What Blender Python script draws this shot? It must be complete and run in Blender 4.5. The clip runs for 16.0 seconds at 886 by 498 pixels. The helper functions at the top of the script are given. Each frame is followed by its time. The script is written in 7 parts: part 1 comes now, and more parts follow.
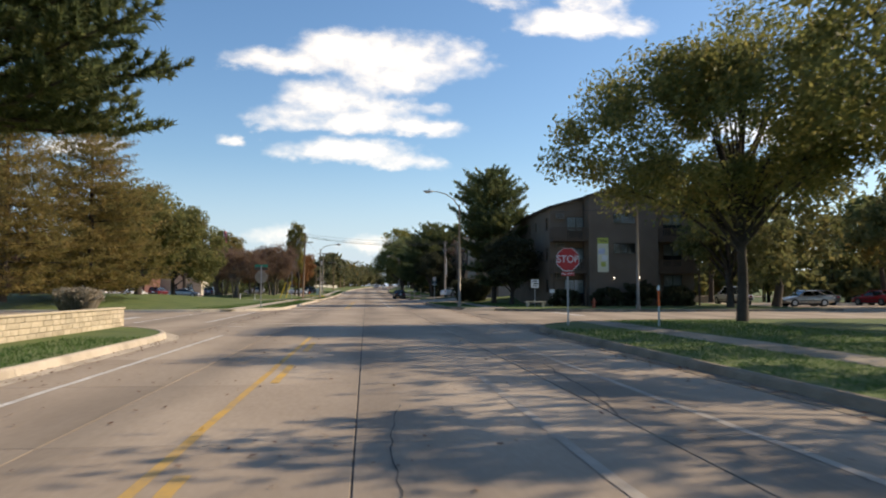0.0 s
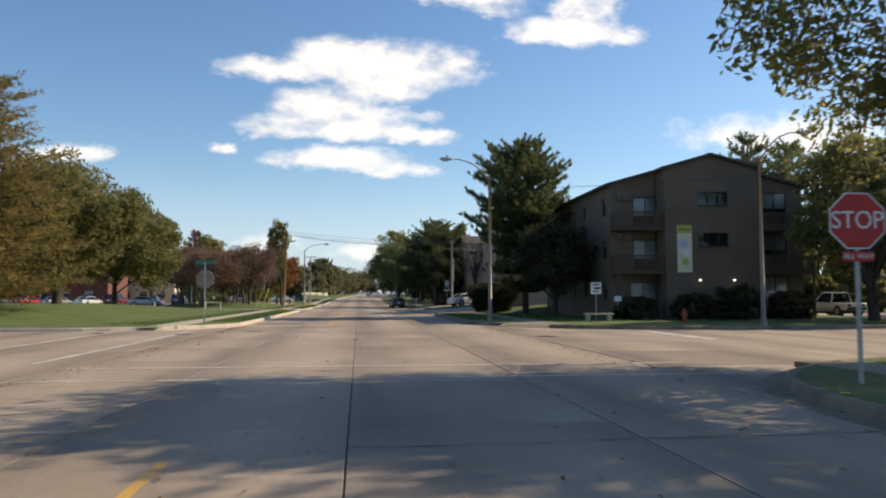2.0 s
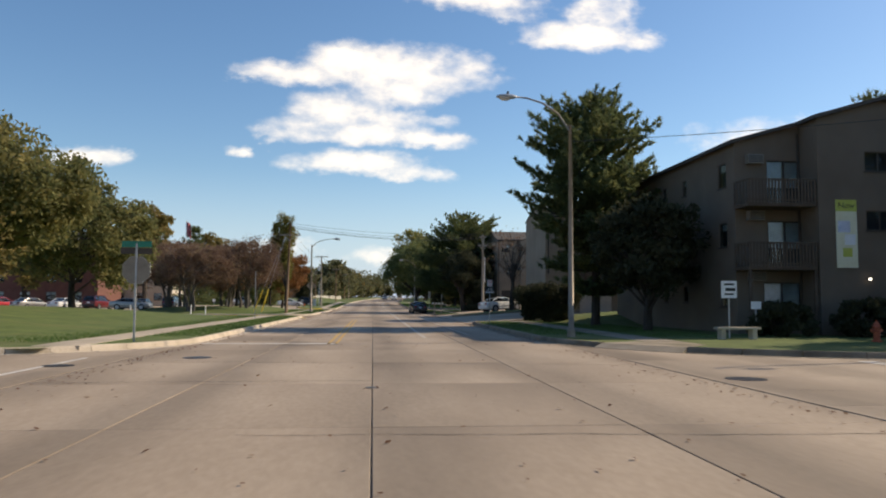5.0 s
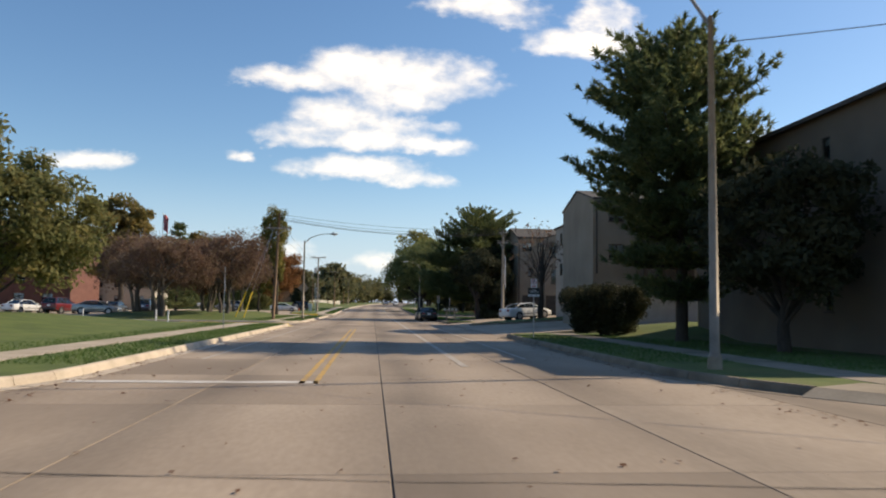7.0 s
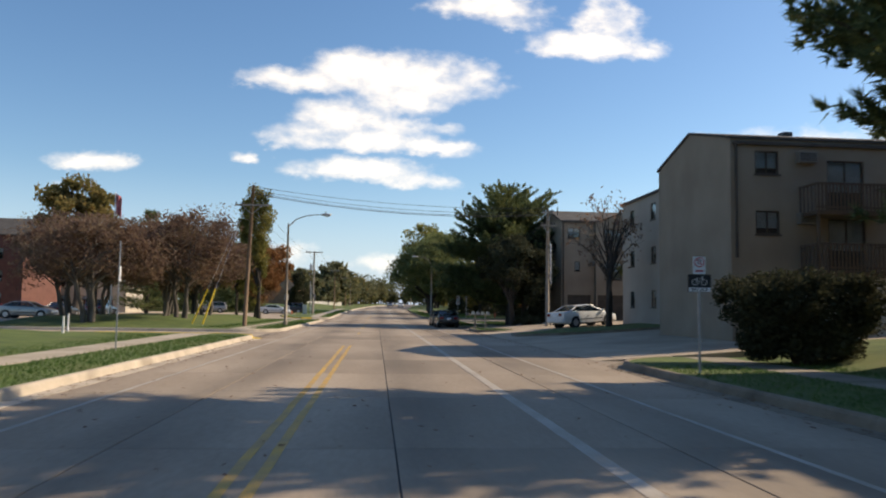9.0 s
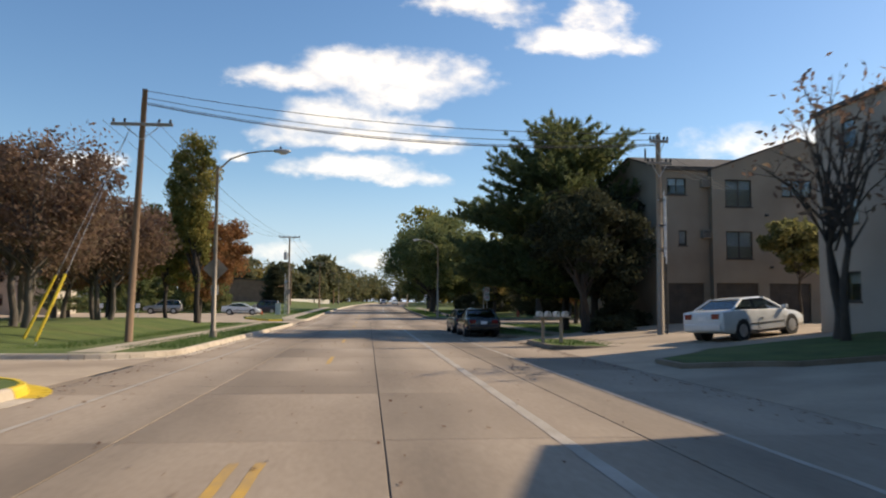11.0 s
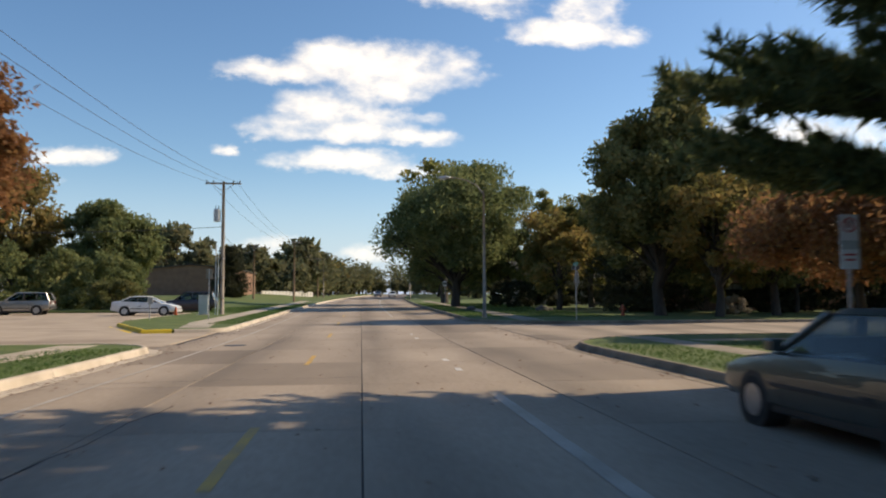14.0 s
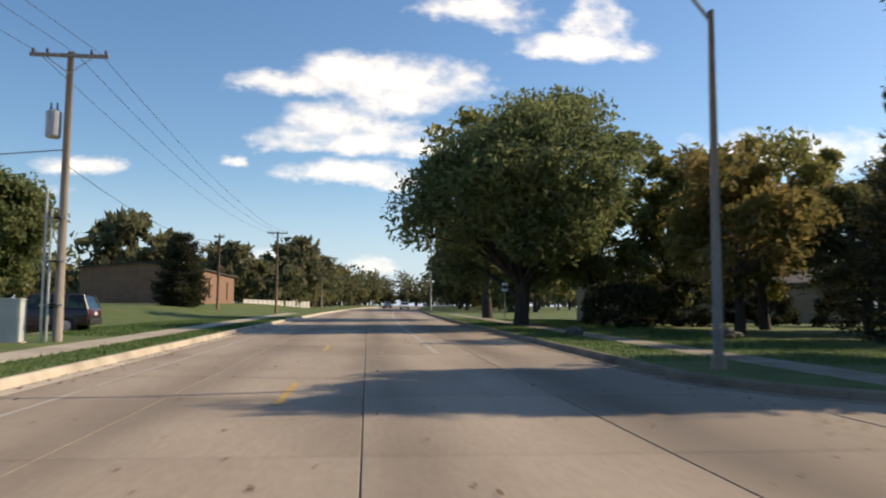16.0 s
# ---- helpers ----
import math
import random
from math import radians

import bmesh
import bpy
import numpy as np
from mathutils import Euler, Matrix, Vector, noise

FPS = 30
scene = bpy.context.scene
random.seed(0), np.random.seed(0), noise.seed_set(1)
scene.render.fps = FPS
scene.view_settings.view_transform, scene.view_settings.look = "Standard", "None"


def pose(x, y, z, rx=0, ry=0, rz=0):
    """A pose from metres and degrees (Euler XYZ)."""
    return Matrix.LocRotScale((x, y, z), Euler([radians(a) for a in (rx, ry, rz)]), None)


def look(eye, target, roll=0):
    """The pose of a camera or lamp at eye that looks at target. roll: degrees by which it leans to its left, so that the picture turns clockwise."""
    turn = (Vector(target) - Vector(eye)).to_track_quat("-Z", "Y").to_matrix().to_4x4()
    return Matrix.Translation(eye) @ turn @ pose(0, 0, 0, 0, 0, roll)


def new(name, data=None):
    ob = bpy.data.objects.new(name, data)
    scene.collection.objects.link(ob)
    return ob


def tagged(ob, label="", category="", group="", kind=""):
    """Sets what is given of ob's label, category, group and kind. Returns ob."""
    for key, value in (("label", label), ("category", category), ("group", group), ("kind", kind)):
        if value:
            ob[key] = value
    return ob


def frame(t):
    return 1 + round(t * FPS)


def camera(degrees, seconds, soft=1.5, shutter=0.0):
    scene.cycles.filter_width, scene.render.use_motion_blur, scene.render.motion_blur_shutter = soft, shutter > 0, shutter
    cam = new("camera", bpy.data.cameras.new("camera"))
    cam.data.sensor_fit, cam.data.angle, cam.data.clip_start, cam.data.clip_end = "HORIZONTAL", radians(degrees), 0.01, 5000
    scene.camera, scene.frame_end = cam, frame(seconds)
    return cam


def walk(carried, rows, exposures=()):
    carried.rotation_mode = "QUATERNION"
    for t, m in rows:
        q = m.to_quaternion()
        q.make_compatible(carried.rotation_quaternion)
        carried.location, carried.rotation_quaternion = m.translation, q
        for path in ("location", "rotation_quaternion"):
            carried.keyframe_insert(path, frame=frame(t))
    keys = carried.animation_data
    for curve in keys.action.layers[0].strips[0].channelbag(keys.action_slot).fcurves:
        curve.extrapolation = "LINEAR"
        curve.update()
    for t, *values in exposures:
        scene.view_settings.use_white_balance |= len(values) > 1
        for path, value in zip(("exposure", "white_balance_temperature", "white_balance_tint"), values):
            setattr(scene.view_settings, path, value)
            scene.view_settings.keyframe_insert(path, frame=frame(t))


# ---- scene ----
import functools

cam = camera(60.6, 16.0, soft=2.0, shutter=0.3)
PATH = [
    (0.0, pose(0.104, 1.493, 1.534, 93.05, -0.02, -5.79)),
    (0.5, pose(0.040, 6.480, 1.510, 92.71, -0.13, -5.29)),
    (1.0, pose(0.038, 11.380, 1.492, 93.30, -0.04, -5.57)),
    (1.5, pose(0.071, 15.501, 1.477, 93.29, 0.05, -6.17)),
    (2.0, pose(0.108, 19.210, 1.511, 93.62, 0.07, -6.34)),
    (2.5, pose(0.087, 22.540, 1.510, 93.61, 0.04, -6.11)),
    (3.0, pose(0.199, 25.434, 1.523, 93.34, -0.31, -5.81)),
    (3.5, pose(0.152, 27.586, 1.505, 93.60, -0.19, -5.77)),
    (6.0, pose(-0.039, 38.481, 1.486, 94.45, -0.39, -5.00)),
    (6.5, pose(-0.050, 41.718, 1.522, 95.02, -0.31, -4.97)),
    (7.0, pose(-0.191, 45.224, 1.465, 94.39, -0.79, -5.27)),
    (7.5, pose(-0.217, 49.461, 1.476, 94.30, -0.57, -6.08)),
    (8.0, pose(-0.116, 54.199, 1.581, 94.17, -0.06, -6.18)),
    (8.5, pose(-0.199, 58.112, 1.523, 94.49, -0.28, -6.52)),
    (9.0, pose(-0.237, 62.549, 1.532, 94.51, -0.84, -5.00)),
    (11.5, pose(-0.196, 91.856, 1.571, 94.28, -0.26, -5.74)),
    (12.0, pose(-0.209, 98.000, 1.563, 94.37, -0.65, -6.18)),
    (12.5, pose(-0.168, 104.523, 1.570, 94.05, 0.20, -6.04)),
    (13.0, pose(-0.087, 110.626, 1.531, 94.35, -0.55, -6.13)),
    (13.5, pose(-0.155, 117.193, 1.538, 93.51, 0.27, -6.34)),
    (14.0, pose(-0.018, 123.736, 1.521, 93.73, 0.25, -6.16)),
    (14.5, pose(0.015, 131.278, 1.473, 93.95, 0.55, -6.29)),
    (15.0, pose(0.104, 138.270, 1.517, 94.11, 0.35, -6.21)),
    (15.5, pose(0.075, 145.928, 1.508, 93.97, 0.40, -6.15)),
    (16.0, pose(0.040, 153.622, 1.518, 94.68, -0.39, -5.67)),
]
walk(cam, PATH, exposures=[(0.0, 0.40, 7750, 10), (1.2, 0.42, 7750, 10), (2.2, 0.36, 7750, 10), (3.5, 0.28, 7750, 10), (6.0, 0.34, 7750, 10), (9.0, 0.38, 7750, 10), (11.5, 0.42, 7750, 10), (13.0, 0.48, 7750, 10), (14.0, 0.33, 7750, 10), (15.0, 0.40, 7750, 10), (16.0, 0.36, 7750, 10)])

# ---- sky, sun ----
SUN_AZ, SUN_EL = 75.0, 35.5          # degrees right of straight ahead, above the horizon
CLOUDS = [  # sideways, up, half width, half height, weight (per metre ahead)
    (-0.105, 0.298, 0.075, 0.022, 1.0), (-0.045, 0.314, 0.067, 0.032, 1.0), (0.015, 0.308, 0.091, 0.040, 1.0), (0.080, 0.304, 0.091, 0.040, 1.0), (0.012, 0.276, 0.075, 0.030, 1.0),
    (-0.042, 0.250, 0.080, 0.030, 1.0), (0.020, 0.240, 0.060, 0.022, 0.8), (0.085, 0.240, 0.030, 0.011, 0.55), (-0.100, 0.223, 0.055, 0.022, 0.9), (-0.015, 0.219, 0.120, 0.020, 1.0), (0.068, 0.214, 0.059, 0.017, 1.0),
    (-0.172, 0.194, 0.026, 0.009, 0.8), (-0.022, 0.181, 0.097, 0.022, 1.0), (0.046, 0.168, 0.056, 0.014, 0.9),
    (0.285, 0.364, 0.090, 0.026, 1.0), (0.313, 0.402, 0.052, 0.040, 1.0), (0.352, 0.358, 0.045, 0.016, 0.8), (0.150, 0.410, 0.094, 0.024, 0.9), (0.190, 0.390, 0.045, 0.013, 0.6),
    (-0.368, 0.183, 0.058, 0.017, 1.0), (-0.400, 0.150, 0.025, 0.010, 0.6), (0.003, 0.057, 0.038, 0.015, 0.8), (-0.105, 0.067, 0.040, 0.016, 0.7), (0.610, 0.222, 0.162, 0.040, 0.9)]


def sky():
    w = bpy.data.worlds.new("sky")
    scene.world = w
    w.use_nodes = True
    nt = w.node_tree
    N, L = nt.nodes, nt.links
    N.clear()

    def op(kind, a, b=None, c=None):
        n = N.new("ShaderNodeMath")
        n.operation = kind
        for i, v in enumerate((a, b, c)):
            if v is None:
                continue
            if isinstance(v, (int, float)):
                n.inputs[i].default_value = v
            else:
                L.new(v, n.inputs[i])
        return n.outputs[0]

    tex = N.new("ShaderNodeTexSky")
    tex.sky_type, tex.sun_disc = "NISHITA", False
    tex.sun_elevation, tex.sun_rotation = radians(SUN_EL), radians(SUN_AZ)
    tex.air_density, tex.dust_density, tex.ozone_density = 1.0, 0.45, 4.6
    co = N.new("ShaderNodeTexCoord")
    sep = N.new("ShaderNodeSeparateXYZ")
    L.new(co.outputs["Generated"], sep.inputs[0])
    ahead = op("MAXIMUM", sep.outputs[1], 0.05)
    u, v = op("DIVIDE", sep.outputs[0], ahead), op("DIVIDE", sep.outputs[2], ahead)
    com = N.new("ShaderNodeCombineXYZ")
    L.new(u, com.inputs[0]), L.new(op("MULTIPLY", v, 1.6), com.inputs[1])

    def fuzz(scale, detail, rough):
        n = N.new("ShaderNodeTexNoise")
        n.inputs["Scale"].default_value, n.inputs["Detail"].default_value = scale, detail
        n.inputs["Roughness"].default_value = rough
        L.new(com.outputs[0], n.inputs["Vector"])
        return op("SUBTRACT", n.outputs["Fac"], 0.5)

    f1, f2 = fuzz(13.0, 8, 0.58), fuzz(40.0, 5, 0.6)
    w1, w2, w3 = fuzz(7.0, 4, 0.6), fuzz(11.0, 5, 0.6), fuzz(28.0, 4, 0.65)
    u0, v0 = u, v
    u = op("ADD", u, op("ADD", op("MULTIPLY", w1, 0.07), op("MULTIPLY", w3, 0.035)))
    v = op("ADD", v, op("ADD", op("MULTIPLY", w2, 0.028), op("MULTIPLY", w3, 0.016)))
    total = None
    for cu, cv, a, b, wt in CLOUDS:
        du, dv = op("DIVIDE", op("SUBTRACT", u, cu), a), op("DIVIDE", op("SUBTRACT", v, cv), b)
        dv = op("MULTIPLY", dv, op("ADD", op("MULTIPLY", op("LESS_THAN", dv, 0), 0.35), 1.0))
        d = op("MULTIPLY", op("SUBTRACT", 1.25, op("ADD", op("MULTIPLY", du, du), op("MULTIPLY", dv, dv))), wt)
        total = d if total is None else op("SMOOTH_MAX", total, d, 0.6)
    field = op("ADD", op("ADD", total, op("MULTIPLY", f1, 2.6)), op("MULTIPLY", f2, 0.9))
    ramp = N.new("ShaderNodeMapRange")
    ramp.interpolation_type = "SMOOTHSTEP"
    ramp.inputs["From Min"].default_value, ramp.inputs["From Max"].default_value = -0.1, 1.7
    L.new(field, ramp.inputs["Value"])
    front = op("GREATER_THAN", sep.outputs[1], 0.1)
    cover = op("MULTIPLY", ramp.outputs[0], front)
    shade = N.new("ShaderNodeMapRange")
    shade.inputs["From Min"].default_value, shade.inputs["From Max"].default_value = 0.3, 2.6
    shade.inputs["To Min"].default_value, shade.inputs["To Max"].default_value = 0.72, 1.06
    L.new(op("ADD", field, op("MULTIPLY", f1, 1.5)), shade.inputs["Value"])
    white = N.new("ShaderNodeMix")
    white.data_type = "RGBA"
    white.inputs["A"].default_value, white.inputs["B"].default_value = (4.6, 4.9, 6.0, 1), (8.2, 8.0, 7.9, 1)
    L.new(shade.outputs[0], white.inputs["Factor"])
    mix = N.new("ShaderNodeMix")
    mix.data_type = "RGBA"
    deep = N.new("ShaderNodeHueSaturation")
    deep.inputs["Hue"].default_value = 0.502
    deep.inputs["Saturation"].default_value, deep.inputs["Value"].default_value = 1.14, 0.98
    L.new(tex.outputs[0], deep.inputs["Color"])
    haze = N.new("ShaderNodeMix")
    haze.data_type = "RGBA"
    haze.inputs["B"].default_value = (3.2, 4.3, 6.5, 1)
    low = op("POWER", op("MAXIMUM", op("SUBTRACT", 1.0, op("DIVIDE", op("ABSOLUTE", sep.outputs[2], None), 0.17)), 0.0), 1.3)
    L.new(op("MULTIPLY", low, 0.85), haze.inputs["Factor"]), L.new(deep.outputs[0], haze.inputs["A"])
    L.new(cover, mix.inputs["Factor"]), L.new(haze.outputs["Result"], mix.inputs["A"]), L.new(white.outputs["Result"], mix.inputs["B"])
    bg = N.new("ShaderNodeBackground")
    bg.inputs["Strength"].default_value = 0.13
    L.new(mix.outputs["Result"], bg.inputs["Color"])
    out = N.new("ShaderNodeOutputWorld")
    L.new(bg.outputs[0], out.inputs["Surface"])


sky()
sun = new("sun", bpy.data.lights.new("sun", "SUN"))
sun.data.energy, sun.data.angle, sun.data.color = 3.8, radians(0.55), (1.0, 0.90, 0.77)
_az, _el = radians(SUN_AZ), radians(SUN_EL)
sun.matrix_world = look((0, 0, 60), (-math.sin(_az) * math.cos(_el) * 9, -math.cos(_az) * math.cos(_el) * 9, 60 - math.sin(_el) * 9))

# ---- materials ----


def nodes(name):
    m = bpy.data.materials.new(name)
    m.use_nodes = True
    return m, m.node_tree.nodes, m.node_tree.links, m.node_tree.nodes["Principled BSDF"]


def surface(name, dark, light, scale=2.0, fine=30.0, rough=0.8, bump=0.15, metal=0.0, rand=0.0, stain=None, spread=0.25, stretch=(1, 1, 1)):
    """Two colours mixed by a coarse and a fine noise, with relief; stain: a third colour in blotches; rand: change from object to object."""
    m, N, L, p = nodes(name)
    co, mp = N.new("ShaderNodeTexCoord"), N.new("ShaderNodeMapping")
    L.new(co.outputs["Object"], mp.inputs["Vector"])
    mp.inputs["Scale"].default_value = stretch
    if rand:
        info = N.new("ShaderNodeObjectInfo")
        off = N.new("ShaderNodeVectorMath")
        off.operation = "SCALE"
        off.inputs[0].default_value = (37, 91, 53)
        L.new(info.outputs["Random"], off.inputs["Scale"])
        L.new(off.outputs[0], mp.inputs["Location"])
    a, b = N.new("ShaderNodeTexNoise"), N.new("ShaderNodeTexNoise")
    for n, s in ((a, scale), (b, fine)):
        n.inputs["Scale"].default_value, n.inputs["Detail"].default_value = s, 6
        L.new(mp.outputs[0], n.inputs["Vector"])
    add = N.new("ShaderNodeMath")
    add.operation = "MULTIPLY_ADD"
    L.new(b.outputs["Fac"], add.inputs[0])
    add.inputs[1].default_value = 0.5
    L.new(a.outputs["Fac"], add.inputs[2])
    r = N.new("ShaderNodeMapRange")
    r.inputs["From Min"].default_value, r.inputs["From Max"].default_value = 0.75 - spread, 0.75 + spread
    L.new(add.outputs[0], r.inputs["Value"])
    mix = N.new("ShaderNodeMix")
    mix.data_type = "RGBA"
    mix.inputs["A"].default_value, mix.inputs["B"].default_value = (*dark, 1), (*light, 1)
    L.new(r.outputs[0], mix.inputs["Factor"])
    col = mix.outputs["Result"]
    if stain:
        c = N.new("ShaderNodeTexNoise")
        c.inputs["Scale"].default_value, c.inputs["Detail"].default_value = scale * 0.37, 7
        L.new(mp.outputs[0], c.inputs["Vector"])
        q = N.new("ShaderNodeMapRange")
        q.inputs["From Min"].default_value, q.inputs["From Max"].default_value = 0.52, 0.72
        L.new(c.outputs["Fac"], q.inputs["Value"])
        mix2 = N.new("ShaderNodeMix")
        mix2.data_type = "RGBA"
        mix2.inputs["B"].default_value = (*stain, 1)
        L.new(q.outputs[0], mix2.inputs["Factor"]), L.new(col, mix2.inputs["A"])
        col = mix2.outputs["Result"]
    if rand:
        hs = N.new("ShaderNodeHueSaturation")
        k = N.new("ShaderNodeMapRange")
        k.inputs["To Min"].default_value, k.inputs["To Max"].default_value = 1 - rand, 1 + rand
        L.new(info.outputs["Random"], k.inputs["Value"]), L.new(k.outputs[0], hs.inputs["Value"]), L.new(col, hs.inputs["Color"])
        col = hs.outputs[0]
    L.new(col, p.inputs["Base Color"])
    p.inputs["Roughness"].default_value, p.inputs["Metallic"].default_value = rough, metal
    if bump:
        bp = N.new("ShaderNodeBump")
        bp.inputs["Strength"].default_value, bp.inputs["Distance"].default_value = bump, 0.02
        L.new(add.outputs[0], bp.inputs["Height"]), L.new(bp.outputs[0], p.inputs["Normal"])
    return m


def wheel_wear(m):
    """Dark oil streaks down the middle of each lane, broken up by noise."""
    N, L = m.node_tree.nodes, m.node_tree.links
    p = N["Principled BSDF"]
    col = p.inputs["Base Color"].links[0].from_socket
    geo, sep, n, hs = N.new("ShaderNodeNewGeometry"), N.new("ShaderNodeSeparateXYZ"), N.new("ShaderNodeTexNoise"), N.new("ShaderNodeHueSaturation")
    L.new(geo.outputs["Position"], sep.inputs[0])
    mp = N.new("ShaderNodeMapping")
    mp.inputs["Scale"].default_value = (1.2, 0.09, 1.0)
    L.new(geo.outputs["Position"], mp.inputs["Vector"]), L.new(mp.outputs[0], n.inputs["Vector"])
    n.inputs["Scale"].default_value, n.inputs["Detail"].default_value = 1.0, 6

    def op(kind, a, c):
        k = N.new("ShaderNodeMath")
        k.operation = kind
        for i, v in enumerate((a, c)):
            if isinstance(v, (int, float)):
                k.inputs[i].default_value = v
            else:
                L.new(v, k.inputs[i])
        return k.outputs[0]
    wave = op("MULTIPLY", op("ADD", op("COSINE", op("MULTIPLY", op("SUBTRACT", sep.outputs[0], 0.35), math.tau / 3.35), 0.0), 1.0), 0.5)
    dark = op("MULTIPLY", op("POWER", wave, 1.8), op("MULTIPLY", n.outputs["Fac"], 0.62))
    L.new(op("SUBTRACT", 1.06, dark), hs.inputs["Value"])
    L.new(col, hs.inputs["Color"]), L.new(hs.outputs[0], p.inputs["Base Color"])


def foliage(name, a, b, c, rough=0.7, glow=0.48):
    """Leaves: each card its own tone between three colours, light shining through."""
    m, N, L, p = nodes(name)
    a, b, c = [tuple(v * 0.82 + (q[0] + 2 * q[1]) * 0.06 for v in q) for q in (a, b, c)]
    geo = N.new("ShaderNodeNewGeometry")
    co, n = N.new("ShaderNodeTexCoord"), N.new("ShaderNodeTexNoise")
    n.inputs["Scale"].default_value, n.inputs["Detail"].default_value = 0.55, 3
    L.new(co.outputs["Object"], n.inputs["Vector"])
    mx = N.new("ShaderNodeMath")
    mx.operation = "MULTIPLY_ADD"
    L.new(geo.outputs["Random Per Island"], mx.inputs[0])
    mx.inputs[1].default_value = 0.5
    mr = N.new("ShaderNodeMapRange")
    mr.inputs["From Min"].default_value, mr.inputs["From Max"].default_value = 0.32, 0.68
    mr.inputs["To Max"].default_value = 0.55
    L.new(n.outputs["Fac"], mr.inputs["Value"]), L.new(mr.outputs[0], mx.inputs[2])
    r = N.new("ShaderNodeValToRGB")
    e = r.color_ramp.elements
    e[0].position, e[0].color, e[1].position, e[1].color = 0.0, (*a, 1), 1.0, (*c, 1)
    e.new(0.5).color = (*b, 1)
    L.new(mx.outputs[0], r.inputs["Fac"]), L.new(r.outputs[0], p.inputs["Base Color"])
    p.inputs["Roughness"].default_value = rough
    p.inputs["Specular IOR Level"].default_value = 0.12
    tr, ms = N.new("ShaderNodeBsdfTranslucent"), N.new("ShaderNodeMixShader")
    L.new(r.outputs[0], tr.inputs["Color"])
    ms.inputs["Fac"].default_value = glow
    L.new(p.outputs[0], ms.inputs[1]), L.new(tr.outputs[0], ms.inputs[2])
    L.new(ms.outputs[0], N["Material Output"].inputs["Surface"])
    return m


def glass(name, tint=(0.75, 0.85, 0.9), rough=0.02):
    m, N, L, p = nodes(name)
    p.inputs["Base Color"].default_value = (*tint, 1)
    p.inputs["Roughness"].default_value, p.inputs["IOR"].default_value = rough, 1.45
    p.inputs["Transmission Weight"].default_value = 1.0
    return m


def paint(name, col, rough=0.3, metal=0.0, coat=0.6):
    m, N, L, p = nodes(name)
    n, co, hs, k = N.new("ShaderNodeTexNoise"), N.new("ShaderNodeTexCoord"), N.new("ShaderNodeHueSaturation"), N.new("ShaderNodeMapRange")
    n.inputs["Scale"].default_value, n.inputs["Detail"].default_value = 2.5, 6
    L.new(co.outputs["Object"], n.inputs["Vector"])
    k.inputs["To Min"].default_value, k.inputs["To Max"].default_value = 0.82, 1.15
    L.new(n.outputs["Fac"], k.inputs["Value"]), L.new(k.outputs[0], hs.inputs["Value"])
    hs.inputs["Color"].default_value = (*col, 1)
    L.new(hs.outputs[0], p.inputs["Base Color"])
    p.inputs["Roughness"].default_value, p.inputs["Metallic"].default_value = rough, metal
    p.inputs["Coat Weight"].default_value = coat
    return m


CONCRETE = surface("concrete_road", (0.265, 0.203, 0.147), (0.39, 0.31, 0.232), 0.45, 14, 0.85, 0.12, rand=0.03, stain=(0.205, 0.158, 0.115), stretch=(1.0, 0.35, 1.0))
wheel_wear(CONCRETE)
JOINT = surface("joint_tar", (0.03, 0.028, 0.026), (0.07, 0.062, 0.055), 3, 30, 0.9)
APRON = surface("concrete_apron", (0.32, 0.248, 0.178), (0.46, 0.365, 0.27), 0.6, 16, 0.88, 0.12, rand=0.05, stain=(0.26, 0.20, 0.145))
KERB = surface("kerb_concrete", (0.40, 0.33, 0.25), (0.60, 0.51, 0.40), 1.2, 20, 0.88, 0.2, stain=(0.27, 0.22, 0.165))
# right-hand kerbs: dirt, plus the shade of faces turned from the sun, as colour
KERB_DIRTY_SHADED = surface("dirty_shaded_kerb_concrete", (0.17, 0.13, 0.09), (0.29, 0.23, 0.165), 1.4, 20, 0.92, 0.3, stain=(0.10, 0.075, 0.05))
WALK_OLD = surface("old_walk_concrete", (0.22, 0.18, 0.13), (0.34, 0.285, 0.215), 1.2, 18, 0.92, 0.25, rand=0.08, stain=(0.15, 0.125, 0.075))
WALK = surface("walk_concrete", (0.36, 0.30, 0.225), (0.51, 0.43, 0.335), 1.0, 18, 0.9, 0.15, rand=0.06, stain=(0.32, 0.27, 0.2))
GRASS = surface("grass", (0.045, 0.074, 0.013), (0.125, 0.165, 0.034), 0.9, 26, 0.95, 0.6, stain=(0.125, 0.135, 0.038), spread=0.3)
BLADE = foliage("grass_blades", (0.04, 0.10, 0.013), (0.085, 0.175, 0.026), (0.15, 0.21, 0.05), 0.6, 0.3)
FADED_LINE = surface("faded_white_paint", (0.29, 0.235, 0.18), (0.42, 0.37, 0.31), 0.8, 14, 0.75, 0.05)
LANE_LINE = surface("worn_lane_paint", (0.315, 0.262, 0.205), (0.48, 0.43, 0.37), 0.9, 20, 0.72, 0.05)
WHITE_LINE = surface("worn_white_paint", (0.36, 0.32, 0.27), (0.72, 0.69, 0.64), 1.3, 22, 0.7, 0.05)
YELLOW_LINE = surface("worn_yellow_paint", (0.34, 0.235, 0.115), (0.62, 0.355, 0.05), 1.6, 18, 0.7, 0.05)
YELLOW_PAINT = surface("yellow_kerb_paint", (0.60, 0.40, 0.02), (0.80, 0.56, 0.04), 2, 20, 0.6, 0.1)
BARK = surface("bark", (0.032, 0.025, 0.02), (0.085, 0.066, 0.052), 3, 22, 0.95, 0.8, stretch=(1, 1, 0.25))
